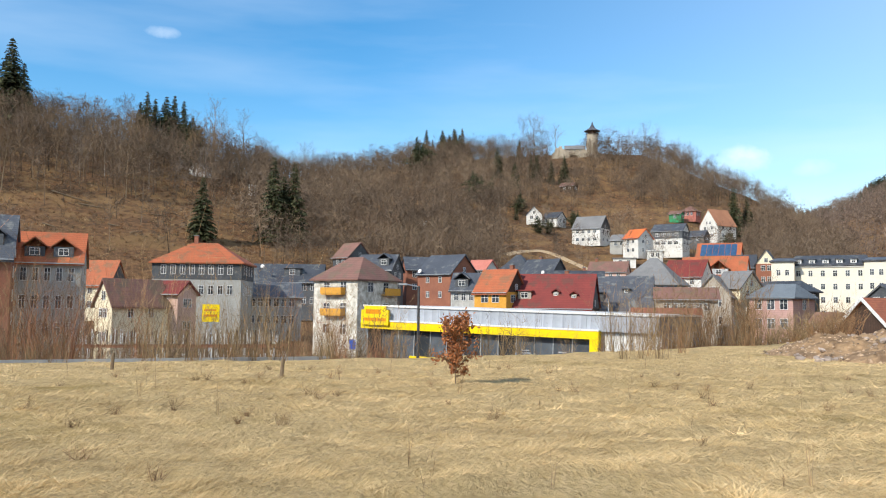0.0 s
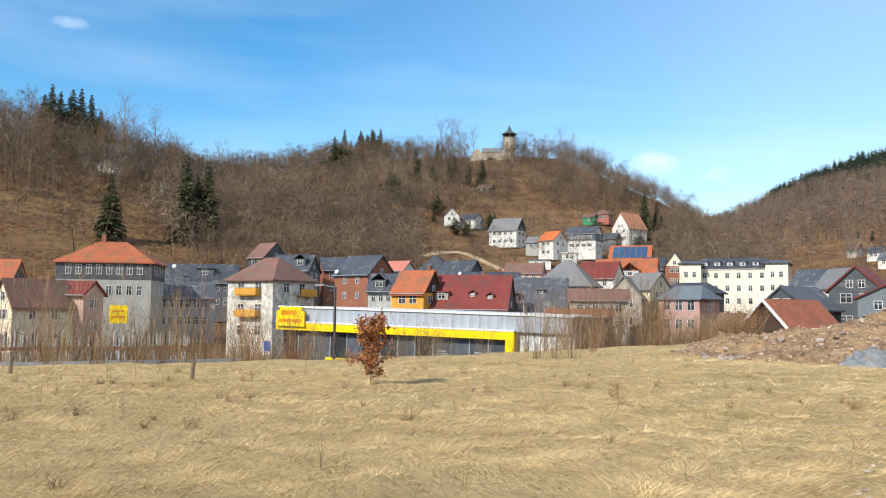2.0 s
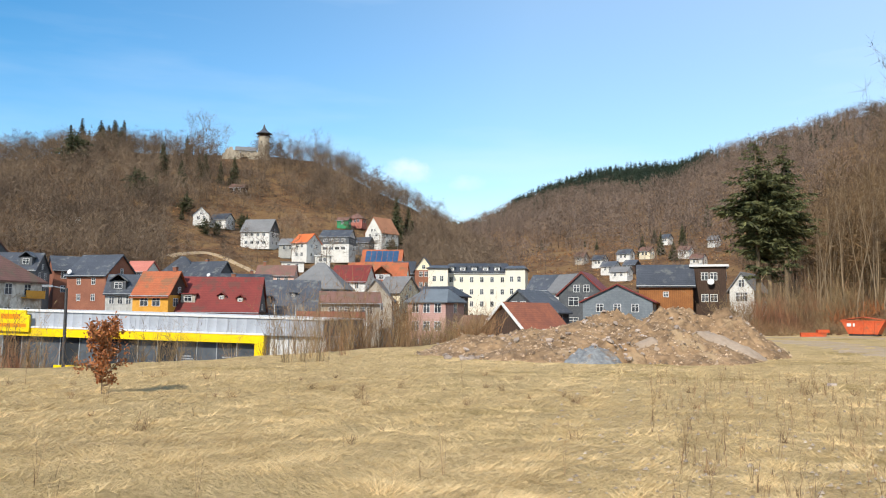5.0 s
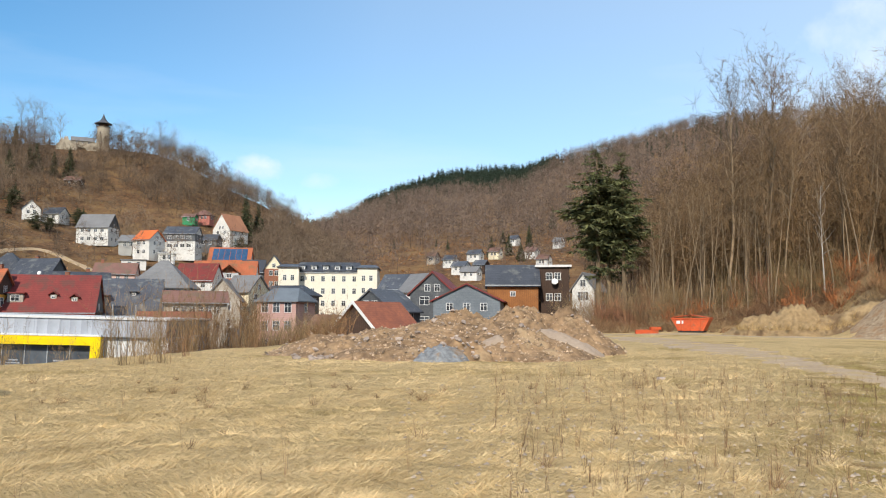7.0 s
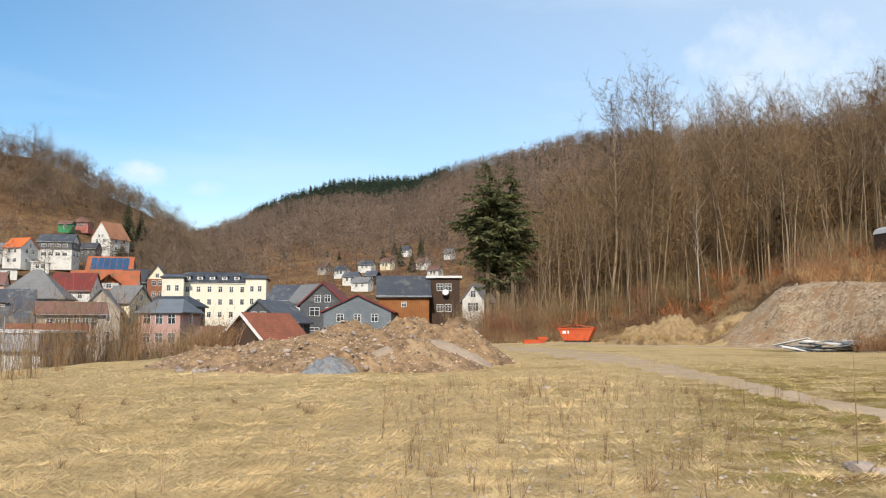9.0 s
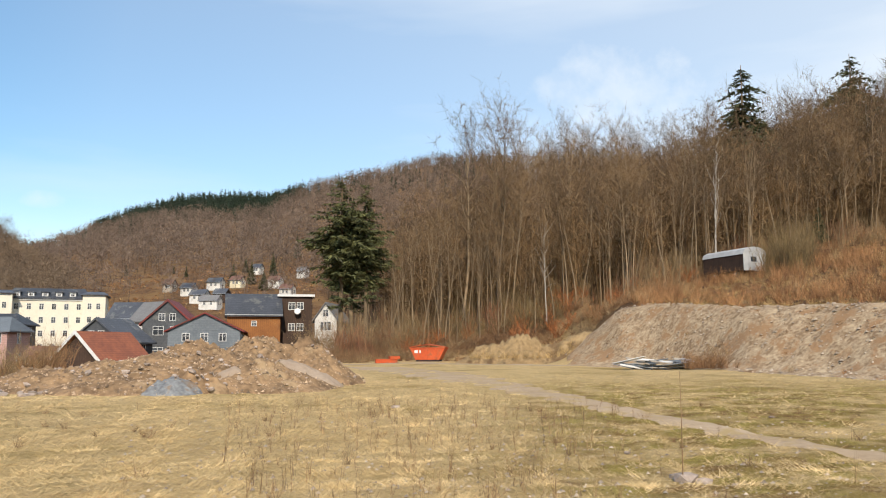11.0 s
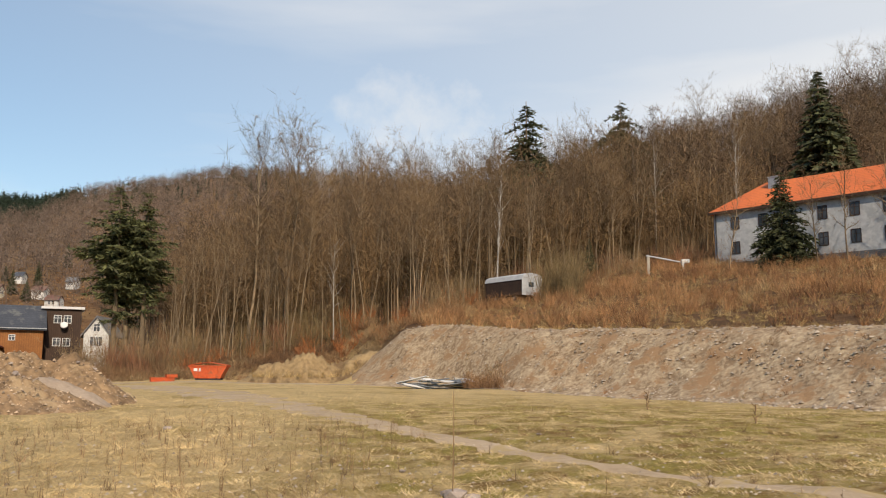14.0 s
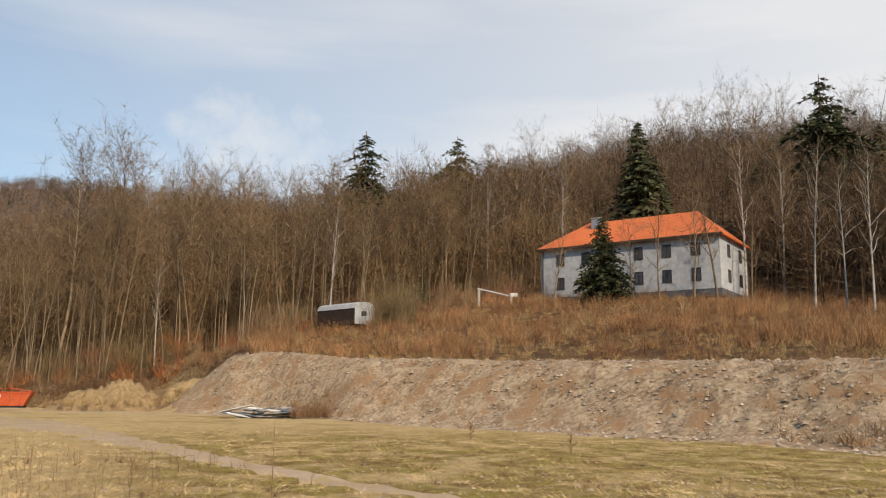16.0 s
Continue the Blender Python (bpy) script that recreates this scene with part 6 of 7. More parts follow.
def stuff_wood(name, x, y, h, mat, label, twigs=46, seed=1, spread=0.30, width=0.011, start=0.25, category="wood"):
    """A far wood: every tree a stem, a few limbs and an uneven crown of many thin twigs."""
    rng = np.random.default_rng(seed)
    n = len(x)
    base = np.stack([x, y, ground_z(x, y) - 0.3], -1)
    shade = rng.uniform(-0.38, 0.34, n)
    V, T, K, o = [], [], [], 0

    def put(p, d, ln, wd, k):
        nonlocal o
        v, t = slivers(p, d, ln, wd, rng)
        V.append(v)
        T.append(t + o)
        K.append(np.repeat(k, 3))
        o += len(v)

    lean = np.stack([rng.normal(0, 0.06, n), rng.normal(0, 0.06, n), np.ones(n)], -1)
    for _ in range(2):
        put(base, unit(lean), h * 0.92, 0.016 * h, shade + rng.normal(-0.12, 0.3, n))
    # uneven crowns of a few lobes each, filled with short twigs
    lobes = 5
    off = rng.normal(0, 1, (n, lobes, 3)) * np.array([spread * 0.62, spread * 0.62, 0.17])
    which = rng.integers(0, lobes, (n, twigs))
    away = unit(rng.normal(0, 1, (n, twigs, 3)))
    size = rng.random((n, twigs, 1)) ** 0.45
    mid_z = start + (1 - start) * 0.52
    local = off[np.arange(n)[:, None], which] + away * size * np.array([spread * 0.55, spread * 0.55, (1 - start) * 0.30])
    local[..., 2] = np.clip(local[..., 2] + mid_z, start * 0.6, 1.02)
    d = unit(away * 0.7 + rng.normal(0, 0.5, (n, twigs, 3)) + np.array([0, 0, 0.45])).reshape(-1, 3)
    hh = np.repeat(h, twigs)
    ln = hh * 0.13 * rng.uniform(0.6, 1.5, n * twigs)
    p = (base[:, None, :] + local * h[:, None, None] + (lean * np.array([1, 1, 0]))[:, None, :] * (local[..., 2:3] * h[:, None, None])).reshape(-1, 3) - d * (ln * 0.5)[:, None]
    put(p, d, ln, hh * width * rng.uniform(0.6, 1.3, n * twigs), np.repeat(shade, twigs))
    # a few limbs from the stem into the lobes
    for k in range(lobes):
        a = base + lean * (h * rng.uniform(0.3, 0.55, n))[:, None]
        e = base + (off[:, k] + np.array([0, 0, mid_z])) * h[:, None] - a
        put(a, unit(e), np.linalg.norm(e, axis=1) * 1.15, 0.010 * h, shade + 0.08)
    return tagged(new(name, array_mesh(name, np.concatenate(V), np.concatenate(T), M[mat], tone=np.concatenate(K))), label, category, kind="stuff")


def stuff_firs(name, x, y, h, label, seed=1, sprays=40, fat=0.24):
    rng = np.random.default_rng(seed)
    n = len(x)
    base = np.stack([x, y, ground_z(x, y) - 0.3], -1)
    u = 0.05 + 0.95 * rng.random((n, sprays)) ** 1.1
    az = rng.uniform(0, 2 * math.pi, (n, sprays))
    hh, uu, a = np.repeat(h, sprays), u.reshape(-1), az.reshape(-1)
    p = np.repeat(base, sprays, axis=0) + np.stack([np.zeros_like(uu), np.zeros_like(uu), uu * hh], -1)
    d = unit(np.stack([np.cos(a), np.sin(a), rng.uniform(-0.5, 0.05, len(a))], -1))
    ln = hh * fat * (1.02 - uu) + 0.03 * hh
    v, t = slivers(p, d, ln, 0.55 * ln + 0.02 * hh, rng)
    return tagged(new(name, array_mesh(name, v, t, M["needles_far"])), label, "wood", kind="stuff")


def scatter(seed, n, b0, b1, r0, r1):
    rng = np.random.default_rng(seed)
    b = rng.uniform(b0, b1, n)
    r = np.sqrt(rng.uniform(r0 * r0, r1 * r1, n))
    a = np.radians(b)
    return b, r, r * np.sin(a), r * np.cos(a), rng


def woods():
    # the hill with the tower and the slope left of it
    b, r, x, y, rng = scatter(11, 9000, -36, 26, 228, 490)
    e = np.degrees(np.arctan2(ground_z(x, y) - EYE, r))
    dens = np.where(b < -13, np.where(e > 7.4, 0.42, np.where(e > 6.6, 0.2, 0.03)), 0.95)
    dens = np.where((b > -13) & (b < -5) & (e < 4.6), 0.5, dens)
    dens = np.where((b > 4) & (b < 21) & (e < 7.0), 0.06, dens)
    dens = np.where((b > 5) & (b < 13) & (e >= 7.0) & (e < 9.2), 0.45, dens)
    dens = np.where((b > 7.2) & (b < 10.1) & (e > 9.6), 0.0, dens)
    dens = np.where((b > 9.8) & (b < 11.2) & (e > 9.6), 1.0, dens)
    dens = np.where((b > 20) & (e < 5.5), 0.7, dens)
    keep = rng.random(len(b)) < dens * 0.95
    x, y, b = x[keep], y[keep], b[keep]
    h = rng.uniform(8, 15, len(x)) * np.where(b < -12, 1.35, 1.0)
    stuff_wood("hillside_wood", x, y, h, "twig_hill", "leafless brown wood covering the hillside", twigs=135, seed=3, spread=0.31, width=0.0088, start=0.20)
    # the long far ridge
    b, r, x, y, rng = scatter(12, 8000, 21, 66, 330, 930)
    e = np.degrees(np.arctan2(ground_z(x, y) - EYE, r))
    keep = (rng.random(len(b)) < np.where(e < 5.2, 0.35, 0.9)) & ~((b < 25) & (r < 500))
    keep &= ~((b > 27.5) & (b < 40) & (r > np.interp(b, [27.5, 31, 36, 40], [880, 800, 700, 860])))
    x, y, b = x[keep], y[keep], b[keep]
    stuff_wood("far_wood", x, y, rng.uniform(11, 17, len(x)), "twig_far", "leafless wood on the long far ridge", twigs=54, seed=5, width=0.019, spread=0.34, start=0.06)
    b, r, x, y, rng = scatter(13, 3600, 27, 40.5, 680, 930)
    keep = (r > np.interp(b, [26, 31, 36, 41], [885, 800, 700, 865])) & (rng.random(len(b)) < 0.8)
    stuff_firs("fir_wood", x[keep], y[keep], rng.uniform(11, 18, keep.sum()), "dark fir wood along the crest of the far ridge", seed=6)
    b, r, x, y, rng = scatter(14, 420, 24, 60, 700, 928)
    stuff_firs("fir_wood", x, y, rng.uniform(9, 16, len(x)), "single dark firs standing in the far leafless wood", seed=7)
    b, r, x, y, rng = scatter(15, 700, 20, 28, 1500, 1850)
    stuff_firs("fir_wood", x, y, rng.uniform(14, 20, len(x)), "dark forest on the last ridge in the valley gap", seed=8, sprays=26, fat=0.3)
    # the wood above the bank
    b, r, x, y, rng = scatter(16, 3200, 43, 116, 118, 300)
    keep = rng.random(len(b)) < np.where(b < 57, np.where(r > 200, 0.25, 0.8), 0.75)
    house_clear = (np.abs(b - 90) < 8.5) & (r < 128)
    keep &= ~house_clear
    x, y = x[keep], y[keep]
    stuff_wood("slope_wood", x, y, rng.uniform(11, 17, len(x)), "twig_shaded", "leafless brown wood on the slope above the bank", twigs=140, seed=9, width=0.0066, spread=0.30, start=0.12)

    b, r, x, y, rng = scatter(19, 900, 46.5, 86, 98, 128)
    keep = ~((np.abs(b - 69.4) < 3) & (r < 100)) & (r > np.interp(b, [46, 64, 70, 80, 86], [98, 98, 103, 114, 120]))
    x, y = x[keep], y[keep]
    stuff_wood("young_wood", x, y, rng.uniform(6, 13, len(x)), "twig_warm", "dense young leafless growth between the trunks", twigs=120, seed=29, width=0.006, spread=0.24, start=0.08)

    b, r, x, y, rng = scatter(20, 420, 96, 114, 104, 150)
    stuff_wood("slope_wood", x, y, rng.uniform(8, 16, len(x)), "twig_shaded", "dark leafless wood beside the pale house", twigs=100, seed=31, width=0.0065, spread=0.22, start=0.10)

    slim = [tree_kind(100 + k, 15 + k % 3 * 2, "bark", "twig", start=0.42, limbs=17, spread=0.20, up_=0.85, trunk_r=0.0075, forks=8, twigs=17, lean=0.04) for k in range(6)]
    pole = [bare_tree(110 + k, 11 + k, start=0.5, limbs=9, spread=0.14, up_=0.9, trunk_r=0.0062, forks=5, twigs=8, lean=0.05) for k in range(4)]
    broad = [tree_kind(120 + k, 17 + k, "bark", "twig", start=0.32, limbs=18, spread=0.36, up_=0.8, trunk_r=0.0115, forks=9, twigs=17, lean=0.06) for k in range(4)]
    tall = [tree_kind(140 + k, 29, "bark", "twig", start=0.42, limbs=24, spread=0.24, up_=0.7, trunk_r=0.0085, forks=9, twigs=12, lean=0.05) for k in range(2)]
    birch = [tree_kind(160 + k, 18, "bark_pale", "twig", start=0.35, limbs=20, spread=0.20, up_=1.0, trunk_r=0.0085, forks=5, twigs=8, lean=0.02) for k in range(2)]
    pale = [tree_kind(180 + k, 16, "bark", "twig_pale", start=0.30, limbs=20, spread=0.36, up_=0.8, trunk_r=0.010, forks=8, twigs=10, lean=0.04) for k in range(3)]
    larch = [tree_kind(190 + k, 18, "bark", "larch", start=0.15, limbs=44, spread=0.20, up_=0.15, trunk_r=0.010, forks=5, twigs=7, lean=0.01) for k in range(2)]

    rnd = random.Random(21)
    lab_s, lab_b = "slim leafless tree with a bare grey-brown trunk", "broad leafless tree with grey-brown limbs"
    count = 0
    while count < 185:
        bb = rnd.uniform(43.5, 112)
        foot = float(np.interp(bb, [43, 62, 66, 70, 80, 105], [95, 95, 96, 100, 116, 106]))
        rr = foot + 45 * rnd.random() ** 1.6
        if abs(bb - 89.5) < 8.5 and rr < 132:
            continue
        if bb < 47 and rr < 105:
            continue
        x, y = at(bb, rr)
        pick = rnd.random()
        kind = rnd.choice(slim) if pick < 0.72 else rnd.choice(broad)
        plant(kind, x, y, lab_s if pick < 0.72 else lab_b, group="trees of the slope wood", scale=rnd.uniform(0.66, 0.96), rnd=rnd)
        count += 1
    # the thin young stems at the wood's edge, too many to count
    stems, fines = [], []
    for k in range(210):
        bb = 46.5 + 38 * rnd.random() ** 1.4
        rr = float(np.interp(bb, [43, 62, 66, 70, 80, 105], [91, 91, 92, 97, 113, 104])) + 16 * rnd.random()
        if (abs(bb - 69.4) < 2.6 and rr < 92) or bb > 80 and rr < 116:
            continue
        x, y = at(bb, rr)
        a, sc = rnd.uniform(0, 6.28), rnd.uniform(0.65, 1.1)
        turn = np.array([[math.cos(a), math.sin(a), 0], [-math.sin(a), math.cos(a), 0], [0, 0, 1]]) * sc
        for store, (v, t) in zip((stems, fines), rnd.choice(pole)):
            store.append((v @ turn + np.array([x, y, gz(x, y)]), t))
    for nm, store, mt, lab in (("young_stems", stems, "bark", "thin pale stems of young trees at the wood's edge"), ("young_twigs", fines, "twig", "fine bare twigs of the young trees")):
        ofs = np.cumsum([0] + [len(v) for v, t in store])[:-1]
        tagged(new(nm, array_mesh(nm, np.concatenate([v for v, t in store]), np.concatenate([t + o for (v, t), o in zip(store, ofs)]), M[mt])), lab, "young trees", kind="stuff")
    for b, r, k, e in ((51.4, 97, 0, 17.3), (53.7, 98, 1, 17.5), (52.5, 101, 0, 15.8), (54.9, 103, 1, 15.6)):
        x, y = at(b, r)
        plant(tall[k], x, y, "tall leafless tree with an open pale crown", group="tall trees", scale=(up(r, e) - gz(x, y)) / 33.5, rnd=rnd)
    for b, top, r, s in ((68.3, 14, 95, 0.8), (96.1, 15, 100, 1.05), (100.1, 15, 97, 1.0), (101.9, 15, 94, 0.85), (103.4, 15, 92, 0.95), (98.4, 15, 108, 0.95), (79.0, 15, 118, 0.9), (77.6, 15, 122, 0.85), (57.2, 10, 94, 0.62),
                         (84.2, 15, 120, 0.9), (-23.6, 5, 44, 0.33), (-22.8, 5, 43, 0.37), (-18.2, 5, 46, 0.28), (-26.1, 15, 330, 0.95), (-22.3, 15, 320, 0.8), (-19.6, 15, 318, 0.7), (-24.0, 15, 328, 0.7)):
        x, y = at(b, r)
        plant(rnd.choice(birch), x, y, "slender birch with a pale trunk and no leaves", group="birches", scale=s, rnd=rnd)
    bb, rr, x, y, rg = scatter(17, 46, 56, 73, 228, 262)
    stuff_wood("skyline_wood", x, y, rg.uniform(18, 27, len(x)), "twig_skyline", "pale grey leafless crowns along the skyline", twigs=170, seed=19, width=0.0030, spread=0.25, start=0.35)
    bb, rr, x, y, rg = scatter(18, 110, 85, 116, 205, 275)
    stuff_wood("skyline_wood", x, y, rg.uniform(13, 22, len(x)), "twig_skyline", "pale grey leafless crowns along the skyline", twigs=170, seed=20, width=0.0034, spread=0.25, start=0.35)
    for b, r, s in ((93.5, 200, 1.3), (95.5, 205, 1.45), (97.5, 200, 1.35), (91.8, 215, 1.2), (86.9, 225, 1.1), (81.8, 215, 1.25), (57.5, 236, 1.15), (59.2, 240, 1.25), (60.6, 238, 1.2), (62.0, 240, 1.3), (63.3, 238, 1.15), (64.8, 242, 1.25), (66.2, 240, 1.2), (67.6, 238, 1.1), (99.5, 190, 1.3), (103.0, 180, 1.3)):
        plant(rnd.choice(pale), *at(b, r), "leafless tree with a pale grey crown on the skyline", group="skyline trees", scale=s, rnd=rnd)
    for k in range(46):
        b = rnd.uniform(-34, -12)
        r = on_slope(b, rnd.uniform(6.7, 10.2))
        kind = rnd.choice(slim + broad + pale)
        plant(kind, *at(b, r + rnd.uniform(-8, 8)), "leafless tree standing on the hillside", group="trees on the hillside", scale=rnd.uniform(0.75, 1.2), rnd=rnd)
    for b, r, s in ((5.4, 480, 1.25), (6.2, 478, 1.3), (6.8, 482, 1.2), (7.7, 480, 0.95), (11.3, 478, 0.9), (12.8, 470, 0.9), (13.6, 470, 1.1), (14.4, 470, 1.0), (-9.7, 398, 1.1), (-9.2, 402, 0.9)):
        plant(rnd.choice(pale), *at(b, r), "leafless crown standing on the ridge", group="ridge trees", scale=s, rnd=rnd)
    for b, r, e in ((-15.7, 372, 13.6), (-15.1, 376, 12.6), (-13.7, 375, 12.9), (-15.4, 366, 11.8)):
        x, y = at(b, r)
        s = (up(r, e) - gz(x, y)) / 18.5
        plant(rnd.choice(larch), x, y, "bare larch with rusty brown twigs", group="larches", scale=s, rnd=rnd)

    spruce = [conifer_kind(300 + k, 18, 3.6 + 0.6 * k, whorls=28, per=9) for k in range(3)]
    dense = [conifer_kind(310, 13, 4.6, whorls=26, per=9, bottom=0.02, ragged=0.4, tuft=3)]
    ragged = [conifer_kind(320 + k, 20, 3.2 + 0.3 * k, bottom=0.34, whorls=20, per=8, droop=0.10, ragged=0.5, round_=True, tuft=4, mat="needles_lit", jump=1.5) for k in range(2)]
    pine = [conifer_kind(340 + k, 12, 4.6, bottom=0.12, whorls=14, per=8, droop=0.1, ragged=0.6, round_=True, tuft=2) for k in range(2)]
    open_fir = [conifer_kind(330 + k, 16, 6.0, bottom=0.15, whorls=17, per=7, droop=0.5, ragged=0.75, tuft=5) for k in range(2)]
    lab = "dark green spruce"

    def conifer(kinds, b, r, top, label):
        x, y = at(b, r)
        k = rnd.choice(kinds)
        z = gz(x, y)
        plant(k, x, y, label, category="conifer", name="conifer", group="conifers", scale=max((top - z) / k[2], 0.25), rnd=rnd)

    for b, e0, top_e in ((-16.2, 4.3, 8.7), (-11.6, 4.2, 10.3), (-10.2, 4.2, 9.9), (-10.9, 4.4, 9.0)):
        r = on_slope(b, e0)
        conifer(spruce, b, r, up(r, top_e), "dark green spruce standing on the cleared slope")
    for b, r, top_e in ((-27.9, 395, 16.2), (-27.2, 400, 14.8), (-19.9, 385, 13.9), (-19.4, 390, 13.5), (-18.7, 388, 13.7), (-18.2, 392, 13.8), (-17.6, 386, 13.5), (-17.0, 392, 12.6), (-20.3, 388, 13.2),
                         (-16.6, 380, 12.0), (-17.2, 372, 12.2)):
        conifer(spruce, b, r, up(r, top_e), "dark green spruce in a group on the ridge")
    for b, e0, top_e in ((-1.9, 9.4, 11.9), (-1.5, 9.3, 11.5), (2.0, 7.6, 9.6), (2.6, 7.4, 9.3), (3.3, 7.4, 9.2), (4.9, 8.3, 10.2), (6.0, 9.0, 10.6), (6.4, 8.8, 10.7), (8.3, 8.5, 10.6), (7.4, 8.6, 10.3), (5.3, 7.0, 8.2), (5.0, 6.2, 7.2),
                         (9.2, 6.0, 6.9), (19.3, 4.9, 8.3), (20.1, 4.9, 7.6), (6.6, 5.3, 6.4), (7.2, 5.3, 6.3), (3.7, 9.0, 11.3), (5.2, 10.3, 11.8)):
        r = on_slope(b, e0)
        conifer(spruce, b, r, up(r, top_e), "small dark conifer on the hillside")
    for b, e0, top_e in ((-1.7, 9.0, 11.6), (2.2, 7.2, 9.5), (3.1, 7.3, 8.9), (6.5, 5.2, 6.5), (7.3, 5.2, 6.3), (8.9, 5.5, 6.9), (5.2, 6.6, 8.0), (19.0, 4.2, 5.4), (20.6, 4.0, 5.2)):
        r = on_slope(b, e0)
        conifer(pine, b, r, up(r, top_e), "broad dark green pine on the hillside")
    for k in range(14):
        b = rnd.uniform(-1.3, 2.2)
        r = 478 + rnd.uniform(-6, 8)
        conifer(spruce, b, r, up(r, rnd.uniform(11.6, 12.5)), "dark spruce on the ridge")
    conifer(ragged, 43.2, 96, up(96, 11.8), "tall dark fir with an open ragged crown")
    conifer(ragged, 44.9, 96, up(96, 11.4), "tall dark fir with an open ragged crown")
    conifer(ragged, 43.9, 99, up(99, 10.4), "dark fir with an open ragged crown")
    conifer(open_fir, 70.4, 150, up(150, 18.2), "tall dark spruce with drooping uneven branches")
    conifer(open_fir, 76.9, 158, up(158, 18.0), "tall dark spruce above the wood")
    conifer(spruce, 89.5, 126, up(126, 18.7), "tall dark spruce behind the house")
    conifer(spruce, 90.6, 128, up(128, 16.4), "tall dark spruce behind the house")
    conifer(open_fir, 101.2, 135, up(135, 20.6), "tall dark spruce at the edge of the wood")
    conifer(spruce, 102.2, 140, up(140, 18.6), "tall dark spruce at the edge of the wood")
    for b, r, e in ((97.0, 136, 15.4), (99.7, 130, 14.6), (103.3, 132, 16.4), (104.4, 140, 17.0), (105.6, 130, 15.2)):
        conifer(spruce, b, r, up(r, e), "dark spruce standing in the leafless wood")
    conifer(dense, 86.9, 96, up(96, 12.7), "dense dark spruce in front of the pale house")
    conifer(spruce, 74.6, 108, up(108, 8.8), "small dark spruce at the wood's foot")
    conifer(spruce, 98.3, 118, up(118, 13.6), "dark spruce in the wood")
    for b, e0, te in ((29.3, 4.6, 5.4), (36.0, 4.0, 5.6), (37.2, 4.2, 5.8), (38.0, 3.8, 5.2), (38.6, 4.8, 6.4), (36.8, 5.0, 6.0), (40.2, 6.0, 7.6), (33.0, 4.6, 5.4), (32.2, 4.8, 5.4)):
        r = on_slope(b, e0)
        conifer(spruce, b, r, up(r, te), "dark conifer in the gardens of the far slope")


woods()


# ---- shrubs, reeds, grass ----
def sprays(name, x, y, z, h, per, mat, label, seed, spread=0.5, width=0.02, bend=0.0, category="shrub", bits=0):
    """Clumps of thin stems rising from each place; bits: side twigs on each stem."""
    rng = np.random.default_rng(seed)
    n = len(x)
    p = np.repeat(np.stack([x, y, z], -1), per, axis=0)
    hh = np.repeat(h, per) * rng.uniform(0.45, 1.1, n * per)
    p[:, :2] += rng.normal(0, 0.22, (n * per, 2)) * np.repeat(h, per)[:, None] * spread
    d = unit(np.stack([rng.normal(0, spread, n * per), rng.normal(0, spread, n * per), np.ones(n * per)], -1))
    shade = np.repeat(rng.uniform(-0.35, 0.35, n), per)
    V, T, o = [], [], 0
    v, t = slivers(p, d, hh, np.full(n * per, width) * rng.uniform(0.6, 1.4, n * per), rng)
    V.append(v), T.append(t)
    o += len(v)
    for _ in range(bits):
        q = p + d * (hh * rng.uniform(0.3, 0.95, n * per))[:, None]
        d2 = unit(d + rng.normal(0, 0.5, d.shape))
        v, t = slivers(q, d2, hh * rng.uniform(0.15, 0.35, n * per), np.full(n * per, width * 0.7), rng)
        V.append(v), T.append(t + o)
        o += len(v)
    tone = np.tile(np.repeat(shade, 3), bits + 1)
    return tagged(new(name, array_mesh(name, np.concatenate(V), np.concatenate(T), M[mat], tone=tone)), label, category, kind="stuff")


